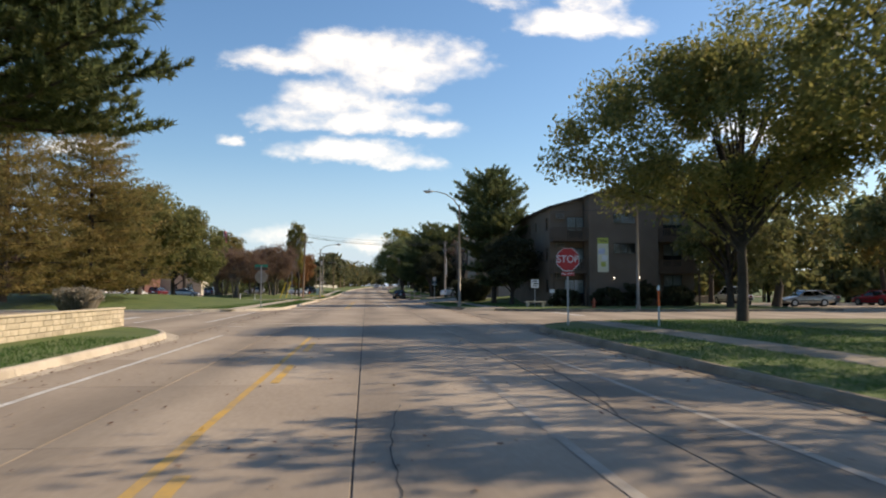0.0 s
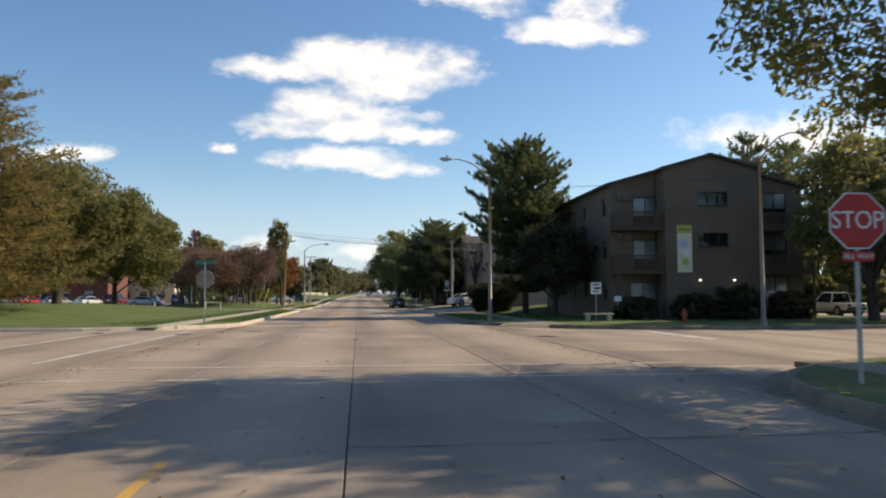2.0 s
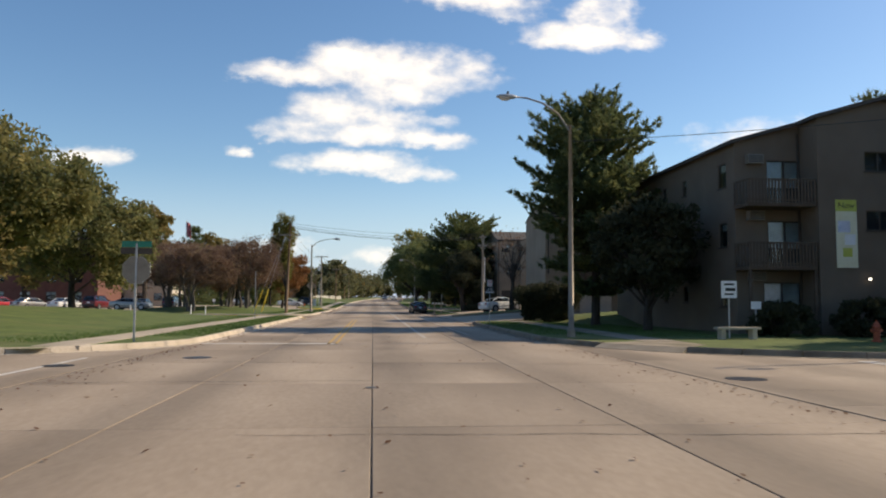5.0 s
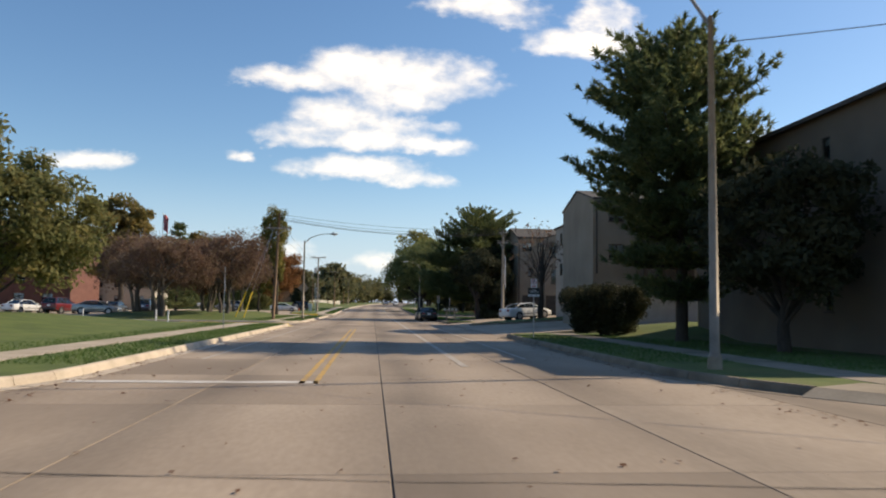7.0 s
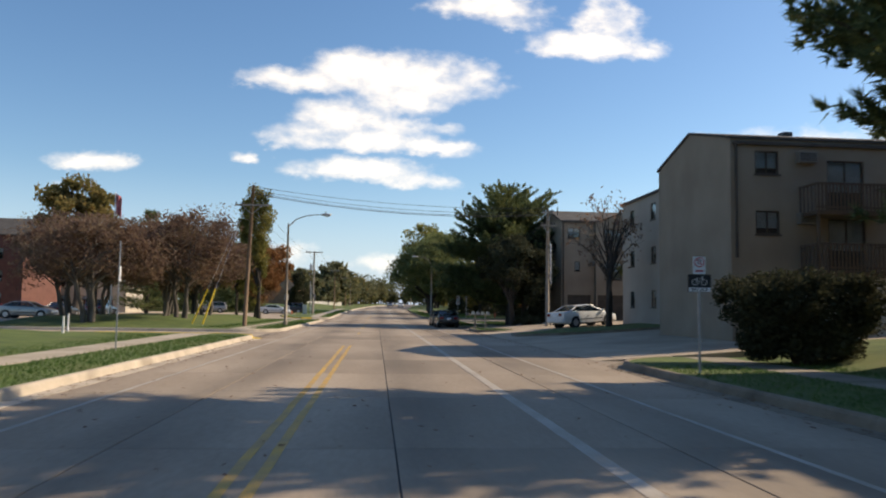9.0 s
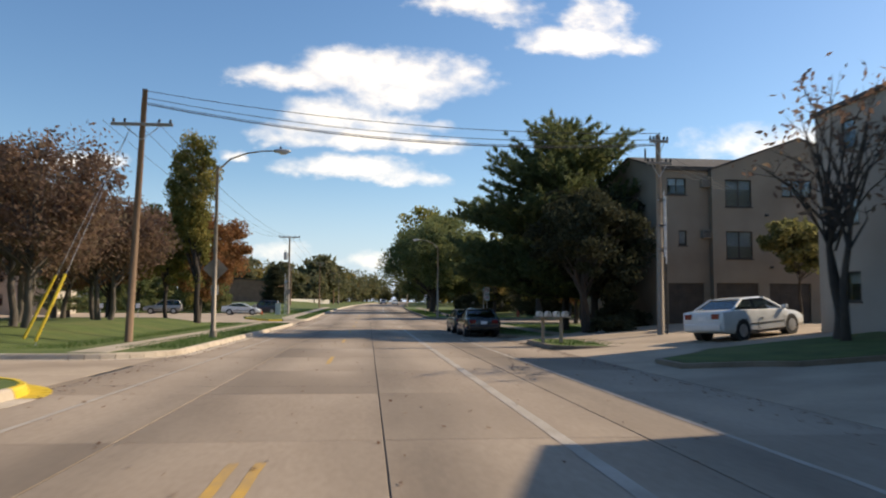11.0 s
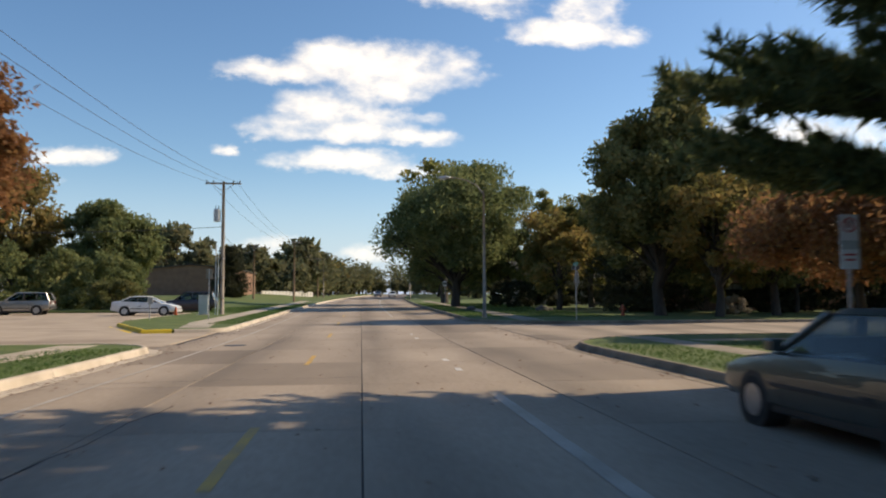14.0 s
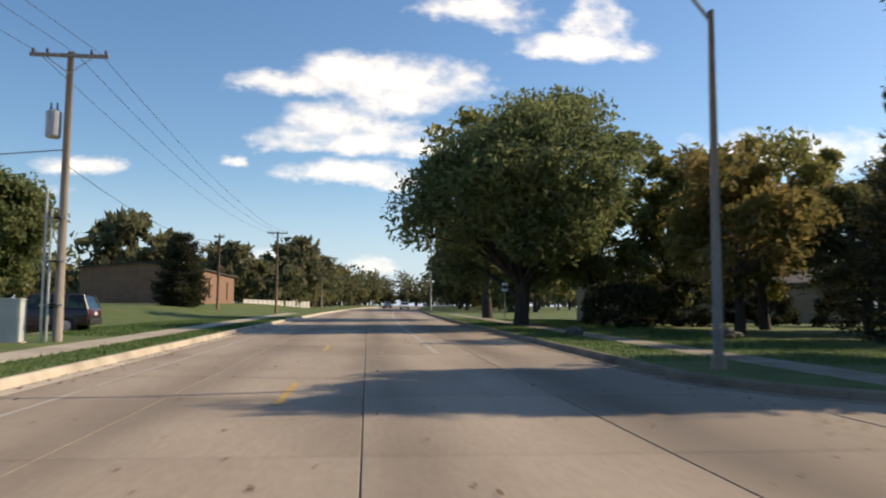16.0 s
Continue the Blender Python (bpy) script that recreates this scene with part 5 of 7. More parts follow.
def cable(points, sag, r=0.014, name="overhead_wire", label="black overhead wire hanging between poles"):
    """One wire that sags between the points."""
    ps = []
    for a, b in zip(points, points[1:]):
        a, b = Vector(a), Vector(b)
        for k in range(13 if (a, b) else 0):
            t = k / 12
            ps.append(a.lerp(b, t) - Vector((0, 0, sag * 4 * t * (1 - t))))
    return tagged(part(name, tube(ps, r, 5), WIRE), label, "overhead wire")


for dx, z1, z2, sg in ((0.0, 9.55, 8.75, 0.62), (0.25, 9.42, 8.62, 0.66), (-0.3, 9.75, 8.95, 0.5)):
    cable([(-8.92, 115.5 + dx, z1), (12.1, 116.8 + dx, z2)], sg)
cable([(-8.92, 115.5, 9.3), (12.1, 116.8, 8.5)], 0.66, 0.022, label="thick black cable hanging across the street")
for dx in (-0.7, 0.0, 0.7):
    cable([(12.1 + dx, 116.8, 7.95), (34, 138 + dx, 8.6)], 0.7, 0.012)
for dx in (-1.0, 0.2, 1.0):
    cable([(-9.4 + dx, 115.4, 8.6), (-9.85 + dx, 179.0, 9.6)], 1.1, 0.009)
    cable([(-9.85 + dx, 179.0, 9.6), (-9.9 + dx * 0.9, 238, 9.0)], 1.0, 0.010)
    cable([(-9.9 + dx * 0.9, 238, 9.0), (-9.9 + dx * 0.9, 300, 9.0)], 1.0, 0.010)
cable([(7.55, 61.9, 7.7), (19.2, 53.4, 7.3)], 0.12, 0.012, label="thin black cable strung between two street lamps")
cable([(-9.85, 179.2, 6.4), (-60, 196, 8.5)], 0.9, 0.02)
cable([(-9.85, 179.2, 5.9), (-14.8, 231, 7.6)], 0.9, 0.012)
for gx, gy in ((-11.4, 112.6), (-12.4, 114.0)):
    t = empty("guy_wire", gx, gy, 0.15, 0, "steel guy wire with a yellow plastic guard", "guy wire")
    top = Vector((-9.4 - gx, 115.5 - gy, 8.2))
    part("wire", tube([(0, 0, -0.1), top], 0.012, 5), GALV, t)
    part("guard", tube([top * 0.02, top * 0.30], 0.055, 7), YELLOW_PAINT, t, "bright yellow plastic guard")
for k, dx in enumerate((-0.42, -0.25)):
    t = empty("conduit", -9.85 + dx, 178.95, 0.1, 0, "white metal conduit standing beside a utility pole", "conduit")
    part("pipe", tube([(0, 0, -0.1), (0, 0, 5.0 - k * 0.7)], 0.04, 9), BOX_GREY, t)
    for h in (1.2, 2.6, 4.0):
        part("bracket", box(-0.08, 0.45, -0.03, 0.12, h, h + 0.06), GALV, t)


def text(body, size, material, parent, m, name="lettering"):
    """Flat raised letters in the built-in font, as a mesh."""
    cu = bpy.data.curves.new(name, "FONT")
    cu.body, cu.size, cu.extrude, cu.align_x, cu.align_y = body, size, 0.002, "CENTER", "CENTER"
    tmp = bpy.data.objects.new("tmp", cu)
    me = bpy.data.meshes.new_from_object(tmp)
    bpy.data.objects.remove(tmp)
    me.materials.append(material)
    ob = new(name, me)
    ob.parent = parent
    ob.matrix_basis = m
    return ob


def octagon(r, y0, y1):
    bm = bmesh.new()
    lo, hi = [], []
    for k in range(8):
        a = (k + 0.5) * math.tau / 8
        lo.append(bm.verts.new((r * math.cos(a), y0, r * math.sin(a)))), hi.append(bm.verts.new((r * math.cos(a), y1, r * math.sin(a))))
    bm.faces.new(lo), bm.faces.new(hi[::-1])
    for k in range(8):
        bm.faces.new((lo[k], hi[k], hi[(k + 1) % 8], lo[(k + 1) % 8]))
    bmesh.ops.recalc_face_normals(bm, faces=bm.faces)
    return bm


def stop_sign(x, y, z, high, turn, label, face=True, street=False, plaque=True):
    """A stop sign on a post; turn: degrees its face looks away from straight back along the street."""
    t = empty("stop_sign", x, y, z, turn, label, "stop sign")
    part("post", box(-0.03, 0.03, 0.012, 0.06, -0.3, high + (0.85 if street else 0.42), 0.004), GALV, t)
    r = 0.445 / math.cos(math.pi / 8)
    b = part("border", octagon(r, -0.006, 0.006), SIGN_WHITE, t, "white border, bare grey metal at the back")
    b.location.z = high
    # the back's shade is put into its colour with the darker pole metal
    back = part("back", octagon(r * 0.995, 0.0065, 0.009), LAMP_POLE, t, "bare metal back, coloured darker for shade")
    back.location.z = high
    if face:
        f = part("face", octagon(r * 0.95, -0.010, -0.0065), SIGN_RED, t, "red octagon face")
        f.location.z = high
        text("STOP", 0.40, SIGN_WHITE, f, pose(0, -0.0125, 0.0, 90) @ Matrix.Diagonal((0.88, 1, 1, 1)))
    if face and plaque:
        p = part("plaque", plate(0.5, 0.16, None, -0.004), SIGN_RED, t, "small red plaque below")
        p.location.z = high - 0.56
        text("ALL WAY", 0.12, SIGN_WHITE, p, pose(0, -0.0125, 0, 90))
    if street:
        for k, (h, a) in enumerate(((0.78, 0), (0.56, 12))):
            n = part("street_name_plate", plate(0.95, 0.2), SIGN_GREEN if not k else TRIM_DARK, t, "street name plate with pale bars for letters")
            n.matrix_basis = pose(0, 0.036, high + h + 0.05, 0, 0, a)
            part("name_bar", box(-0.32, 0.32, -0.011, -0.0065, -0.04, 0.04), SIGN_WHITE, n)
    return t


stop_sign(7.9, 30.3, 0.12, 2.58, -4, "red octagonal stop sign on a steel post in the grass")
stop_sign(-7.6, 58.6, 0.14, 2.3, 178, "back of a stop sign under street name plates", True, True, False)
stop_sign(11.9, 164.9, 0.14, 2.3, 90, "stop sign seen edge-on under street name plates", True, True, False)


def post_sign(x, y, z, high, w, h, turn, label, material=SIGN_WHITE, bars=(), back=GALV, category="sign", diamond=False, post_h=None):
    t = empty("road_sign", x, y, z, turn, label, category)
    part("post", box(-0.025, 0.025, 0.01, 0.05, -0.3, post_h or high + h / 2, 0.004), GALV, t)
    if w:
        p = part("panel", plate(w, h), material, t)
        p.matrix_basis = pose(0, 0, high, 0, 45 if diamond else 0, 0)
        b = part("back", plate(w * 0.99, h * 0.99, None, 0.008, 0.002), back, t)
        b.matrix_basis = pose(0, 0, high, 0, 45 if diamond else 0, 0)
        for bx, bz, bw, bh, m in bars:
            part("print_bar", box(bx - bw / 2, bx + bw / 2, -0.0095, -0.0065, bz - bh / 2, bz + bh / 2), m, p)
    return t


post_sign(13.6, 61.4, 0.15, 1.85, 0.62, 0.66, 0, "white notice with dark print on a post", bars=((0, 0.2, 0.4, 0.08, SIGN_BLACK), (0.06, 0.0, 0.4, 0.12, SIGN_BLACK), (0, -0.18, 0.36, 0.07, SIGN_BLACK)))
post_sign(15.3, 62.6, 0.15, 1.25, 0.42, 0.3, 0, "small pale notice on a short post")


def sign_ring(parent, m, r, width, material):
    """A flat printed ring on a sign's face."""
    bm = bmesh.new()
    n = 28
    rows = [[bm.verts.new((q * math.cos(math.tau * k / n), y, q * math.sin(math.tau * k / n))) for k in range(n)] for q, y in ((r - width, 0.0), (r, 0.0), (r, 0.003), (r - width, 0.003))]
    for i in range(4):
        for k in range(n):
            bm.faces.new((rows[i][k], rows[i][(k + 1) % n], rows[(i + 1) % 4][(k + 1) % n], rows[(i + 1) % 4][k]))
    bmesh.ops.recalc_face_normals(bm, faces=bm.faces)
    o = part("ring", bm, material, parent)
    o.matrix_basis = m
    return o


def no_parking_face(panel, z):
    text("P", 0.17, SIGN_BLACK, panel, pose(0, -0.0085, z, 90))
    sign_ring(panel, pose(0, -0.0125, z), 0.115, 0.022, SIGN_RED)
    part("slash", box(-0.105, 0.105, -0.0145, -0.0128, -0.01, 0.01), SIGN_RED, panel).matrix_basis = pose(0, 0, z, 0, 45, 0)


t = post_sign(7.1, 79.3, 0.15, 2.05, 0.54, 0.40, 0, "black bicycle lane sign under a no-parking plate on a steel post", material=SIGN_BLACK, bars=((0, -0.145, 0.52, 0.095, SIGN_WHITE),), post_h=2.6)
p = [o for o in t.children if o.name.startswith("panel")][0]
text("BIKE LANE", 0.082, SIGN_BLACK, p, pose(0, -0.0115, -0.145, 90))
for dx in (-0.105, 0.105):
    sign_ring(p, pose(dx, -0.0095, 0.025), 0.072, 0.014, SIGN_WHITE)
part("bicycle_symbol", tube([(-0.105, -0.008, 0.025), (-0.055, -0.008, 0.115), (0.06, -0.008, 0.115), (0.0, -0.008, 0.03), (-0.105, -0.008, 0.025)], 0.007, 5), SIGN_WHITE, p)
part("bicycle_symbol", tube([(0.105, -0.008, 0.025), (0.055, -0.008, 0.15), (0.09, -0.008, 0.155)], 0.007, 5), SIGN_WHITE, p)
p = part("parking_plate", plate(0.29, 0.40), SIGN_WHITE, t, "white no-parking plate")
p.matrix_basis = pose(0, 0, 2.46)
no_parking_face(p, 0.07)
part("print_bar", box(-0.09, 0.09, -0.0095, -0.0065, -0.15, -0.11), SIGN_RED, p)
post_sign(-8.0, 86.3, 0.15, 2.3, 0.30, 0.46, 100, "steel post with a narrow sign seen edge-on", post_h=3.3)
post_sign(-8.9, 169.6, 0.1, 2.75, 0.38, 0.56, 180, "back of a rectangular sign on a steel post", material=LAMP_POLE, back=LAMP_POLE)
t = post_sign(7.5, 134.7, 0.15, 2.22, 0.31, 0.85, 0, "tall narrow white no-parking sign with a grey band", bars=((0, -0.05, 0.3, 0.14, BOX_GREY), (0, -0.2, 0.2, 0.03, SIGN_RED), (0, -0.28, 0.16, 0.03, SIGN_RED)))
no_parking_face([o for o in t.children if o.name.startswith("panel")][0], 0.26)
post_sign(8.3, 199, 0.15, 2.3, 0.36, 0.5, 0, "far white speed sign beside the street", bars=((0, 0, 0.3, 0.2, SIGN_BLACK),))
post_sign(-12.6, 171.0, 0.1, 1.15, 0.42, 0.42, 150, "small sign on a short post at the parking lot")
for x, y in ((-22, 105), (-16.5, 104.5), (-13.4, 96)):
    tagged(part("marker_post", tube([(x, y, 0), (x, y, 1.0)], 0.05, 8), SIGN_WHITE), "short white marker post on the lawn", "post")

for x, y in ((-26.6, 164.0), (-23.6, 166.0)):
    post_sign(x, y, 0.0, 1.3, 0.45, 0.45, 0, "small white sign on a short post in a parking lot")
t = empty("marker_post", 11.1, 29.2, 0.15, 0, "slim marker post with an orange band on a lawn", "post")
part("pipe", tube([(0, 0, -0.2), (0, 0, 0.75)], 0.04, 8), BOX_GREY, t)
part("band", tube([(0, 0, 0.75), (0, 0, 1.35)], 0.045, 8), ORANGE, t, "faded orange sleeve")
part("cap", tube([(0, 0, 1.35), (0, 0, 1.5), (0, 0, 1.53)], [0.05, 0.05, 0.03], 8), SIGN_WHITE, t, "white cap")

# fire hydrants


def hydrant(x, y, z, label):
    t = empty("fire_hydrant", x, y, z, 0, label, "fire hydrant")
    prof = [(0, 0.17), (0.06, 0.17), (0.07, 0.11), (0.48, 0.105), (0.5, 0.14), (0.54, 0.14), (0.56, 0.11), (0.66, 0.08), (0.70, 0.03), (0.76, 0.03)]
    part("barrel", tube([(0, 0, h) for h, r in prof], [r for h, r in prof], 14), HYDRANT_RED, t, smooth=False)
    for a in (0, 90, 180):
        c, s = math.cos(radians(a)), math.sin(radians(a))
        part("nozzle", tube([(c * 0.09, -s * 0.09, 0.40), (c * 0.2, -s * 0.2, 0.40)], [0.055, 0.06], 8), HYDRANT_RED, t)
    return t


hydrant(17.6, 58.6, 0.15, "orange-red fire hydrant on the corner lawn")
hydrant(16.85, 171.5, 0.15, "dull red fire hydrant on a shaded lawn")

# mailboxes on one stand
t = empty("mailbox_stand", 6.95, 114.9, 0.15, 0, "row of pale mailboxes on a wooden stand", "mailbox")
for x in (-0.36, 0.36):
    part("post", box(x - 0.06, x + 0.06, -0.06, 0.06, -0.2, 0.98, 0.01), POLE_GREY, t)
part("shelf", box(-0.70, 0.70, -0.26, 0.26, 0.98, 1.03, 0.006), POLE_GREY, t)
for k in range(4):
    bm = bmesh.new()
    x = -0.51 + k * 0.34
    prof = [(x - 0.09, 1.032), (x + 0.09, 1.032)] + [(x + 0.09 * math.cos(a), 1.14 + 0.09 * math.sin(a)) for a in [i * math.pi / 6 for i in range(7)]]
    lo, hi = [bm.verts.new((a, -0.25, b)) for a, b in prof], [bm.verts.new((a, 0.23, b)) for a, b in prof]
    bm.faces.new(lo[::-1]), bm.faces.new(hi)
    for i in range(len(lo)):
        bm.faces.new((lo[i], lo[(i + 1) % len(lo)], hi[(i + 1) % len(lo)], hi[i]))
    b = part("mailbox", bm, (BOX_GREY, GALV)[k % 2], t)
    part("latch", box(x - 0.015, x + 0.015, -0.265, -0.251, 1.14, 1.2), DARK_METAL, b)

# stone bench beside the notice
t = empty("bench", 13.4, 60.4, 0.15, 4, "low pale concrete bench beside a notice", "bench")
part("seat", box(-0.85, 0.85, -0.2, 0.2, 0.36, 0.45, 0.015), KERB, t)
for x in (-0.62, 0.62):
    part("leg", box(x - 0.09, x + 0.09, -0.16, 0.16, -0.1, 0.36, 0.012), KERB, t)

# roadside cabinet, cone, rocks, white box
t = empty("utility_cabinet", -11.0, 178.6, 0.12, 6, "pale grey-green steel utility cabinet on a slab", "cabinet")
part("plinth", box(-0.42, 0.42, -0.4, 0.4, -0.1, 0.06, 0.01), KERB, t)
part("body", box(-0.32, 0.32, -0.3, 0.3, 0.06, 1.35, 0.02), BOX_GREY, t)
part("lid", box(-0.35, 0.35, -0.33, 0.33, 1.35, 1.41, 0.01), BOX_GREY, t)
part("door", box(-0.26, 0.26, -0.315, -0.301, 0.16, 1.27, 0.005), BOX_GREY, t)
t = empty("traffic_cone", -12.9, 178.6, 0.0, 0, "orange traffic cone standing on a driveway", "cone")
part("foot", box(-0.19, 0.19, -0.19, 0.19, 0, 0.04, 0.008), ORANGE, t)
part("cone", tube([(0, 0, 0.04), (0, 0, 0.74)], [0.15, 0.035], 14), ORANGE, t, smooth=True)
tagged(part("white_board", box(-14.6, -13.8, 306, 306.3, 0.1, 1.7, 0.02), SIGN_WHITE), "small white board standing in the grass", "board")
for x, y, s in ((14.3, 183.0, 0.5), (15.0, 183.4, 0.3), (9.0, 186, 0.4), (10.8, 121.0, 0.3)):
    bm = bmesh.new()
    bmesh.ops.create_icosphere(bm, subdivisions=3, radius=s)
    for v in bm.verts:
        v.co *= 1 + 0.25 * noise.noise(v.co * 2.2 / s + Vector((x, y, 0)))
        v.co.z *= 0.6
    tagged(part("boulder", bm, ROCK), "grey field boulder resting on the lawn", "boulder").location = (x, y, 0.15 + s * 0.3)
t = empty("flagpole", -24.0, 133.0, 0.4, 0, "white flagpole with a faded red and white flag hanging", "flagpole")
part("pole", tube([(0, 0, -0.3), (0, 0, 11.3)], [0.08, 0.04], 10), SIGN_WHITE, t)
vs, fs = [], []
for i in range(9):
    for j in range(7):
        vs.append((0.04 + 0.07 * i, 0.13 * math.sin(i * 1.3 + j * 0.35), 11.1 - j * 0.3 - 0.02 * i * i * 0.4))
for i in range(8):
    for j in range(6):
        fs.append((i * 7 + j, i * 7 + j + 1, i * 7 + j + 8, i * 7 + j + 7))
f = raw("flag", vs, fs, FLAG_RED, t, smooth=True)
f.modifiers.new("cloth", "SOLIDIFY").thickness = 0.01

# covers in the street
for x, y, r in ((-4.5, 53.6, 0.36), (-7.0, 51.2, 0.34), (-4.1, 149.3, 0.36), (7.3, 47.8, 0.40), (0.0, 46.6, 0.12), (-10.8, 52.6, 0.3)):
    tagged(part("manhole_cover", tube([(x, y, -0.02), (x, y, 0.007)], r, 24), DARK_METAL), "dark iron manhole cover set in the concrete", "manhole cover")

# stone wall and dry grass at the corner
wall = empty("stone_wall", -8.3, 20.8, 0.14, 0, "low wall of buff limestone blocks on a lawn", "stone wall")
rs = random.Random(8)
for row in range(4):
    x = 0.0
    while x < 10.2:
        w = rs.uniform(0.35, 0.75)
        bm = box(x + 0.008, x + w - 0.008, -0.16 + rs.uniform(-0.02, 0.02), 0.16, row * 0.165 + 0.004, row * 0.165 + 0.158, 0.014)
        o = part("stone_block", bm, LIMESTONE, wall)
        x += w
    off = rs.uniform(0, 0.2)
part("capstone", box(-0.05, 10.5, -0.2, 0.2, 0.664, 0.72, 0.012), LIMESTONE, wall)
wall.matrix_basis = pose(-9.05, 31.0, 0.14, 0, 0, -91.5)
g = empty("ornamental_grass", -10.4, 30.6, 0.15, 0, "clump of dry buff ornamental grass with feathery plumes", "grass clump")
rng = np.random.default_rng(4)
n = 3000
a, r0 = rng.uniform(0, math.tau, n), rng.uniform(0.02, 0.30, n)
base = np.stack([np.cos(a) * r0, np.sin(a) * r0, np.zeros(n)], 1)
ln = rng.uniform(0.45, 1.5, n)
out = np.stack([np.cos(a), np.sin(a), np.zeros(n)], 1) * (rng.uniform(0.02, 0.42, n) * ln)[:, None]
side = np.stack([-np.sin(a), np.cos(a), np.zeros(n)], 1) * 0.012
mid = base + out * 0.4 + np.array([0, 0, 1.0]) * (ln * 0.62)[:, None]
tip = base + out * 1.15 + np.array([0, 0, 1.0]) * (ln * rng.uniform(0.7, 1.0, n))[:, None]
v = np.stack([base - side, base + side, mid + side, tip, mid - side], 1).reshape(-1, 3)
high = tip[ln > 1.05]
pv, pf = cards([tuple(p) for p in high[:420]], 9, 0.05, 0.045, 12, 1.6)
leaf_mesh("plumes", pv, pf, STRAW, g, "pale feathery seed plumes")
leaf_mesh("blades", v, np.arange(len(v)).reshape(-1, 5), STRAW, g)

# ---- buildings ----


def wall_mesh(u0, u1, z0, top, holes, thick=0.25):
    """A wall in its own (u, z) plane, u along x, outer face at y = 0; top: (u, z) points of the upper edge; holes: (u0, u1, z0, z1)."""
    us = sorted({u0, u1, *[p[0] for p in top], *[h[0] for h in holes], *[h[1] for h in holes]})
    zs = sorted({z0, *[h[2] for h in holes], *[h[3] for h in holes]})
    bm = bmesh.new()

    def roof(u):
        for (a, za), (b, zb) in zip(top, top[1:]):
            if a <= u <= b:
                return za + (zb - za) * (u - a) / max(1e-6, b - a)
        return top[-1][1]
    n, m = len(us) - 1, len(zs)
    solid = {(i, j) for i in range(n) for j in range(m) if j == m - 1 or not any(h[0] < (us[i] + us[i + 1]) / 2 < h[1] and h[2] < (zs[j] + zs[j + 1]) / 2 < h[3] for h in holes)}
    got = {}

    def at(i, j, y):
        if (i, j, y) not in got:
            got[i, j, y] = bm.verts.new((us[i], y, zs[j] if j < m else roof(us[i])))
        return got[i, j, y]
    for i, j in solid:
        a, b, c, d = (i, j), (i + 1, j), (i + 1, j + 1), (i, j + 1)
        bm.faces.new([at(*q, 0) for q in (a, b, c, d)])
        bm.faces.new([at(*q, thick) for q in (d, c, b, a)])
        for (p, q), near in (((a, b), (i, j - 1)), ((b, c), (i + 1, j)), ((c, d), (i, j + 1)), ((d, a), (i - 1, j))):
            if near not in solid:
                bm.faces.new([at(*q, 0), at(*p, 0), at(*p, thick), at(*q, thick)])
    bmesh.ops.recalc_face_normals(bm, faces=bm.faces)
    return bm


def window(parent, m, w, h, label="", panes=2, blind=0.5, frame=TRIM_PALE, sill=True, name="window"):
    """A window with its frame, panes, sill, and a blind half drawn, its outer face at y = 0 of m, its lower middle at the origin."""
    # near-black sheet behind the panes, the unlit room's darkness painted on it
    o = part(name, box(-w / 2, w / 2, 0.22, 0.24, 0, h), ROOM_SHADE, parent, label)
    o.matrix_basis = m
    t = 0.05
    bm = box(-w / 2, w / 2, 0.04, 0.10, h - t, h)
    box(-w / 2, w / 2, 0.04, 0.10, 0, t, 0, bm), box(-w / 2, -w / 2 + t, 0.04, 0.10, t, h - t, 0, bm), box(w / 2 - t, w / 2, 0.04, 0.10, t, h - t, 0, bm)
    for k in range(1, panes):
        u = -w / 2 + w * k / panes
        box(u - t / 2, u + t / 2, 0.04, 0.10, t, h - t, 0, bm)
    part("frame", bm, frame, o)
    for k in range(panes):
        a, b = -w / 2 + w * k / panes + t * 0.6, -w / 2 + w * (k + 1) / panes - t * 0.6
        g = part("pane", box(a, b, 0.065, 0.072, t, h - t), GLASS, o)
        g.visible_shadow = False
    if blind:
        part("blind", box(-w / 2 + t, w / 2 - t, 0.15, 0.165, t + (h - 2 * t) * (1 - blind), h - t), BLIND, o)
    if sill:
        part("sill", box(-w / 2 - 0.05, w / 2 + 0.05, -0.05, 0.09, -0.06, -0.003), frame, o)
    return o


def air_conditioner(parent, m):
    o = part("air_conditioner", box(-0.36, 0.36, -0.3, 0.2, 0, 0.42, 0.01), AC_GREY, parent, "grey wall air conditioner")
    o.matrix_basis = m
    for k in range(5):
        part("slat", box(-0.32, 0.32, -0.315, -0.301, 0.06 + k * 0.065, 0.09 + k * 0.065), DARK_METAL, o)


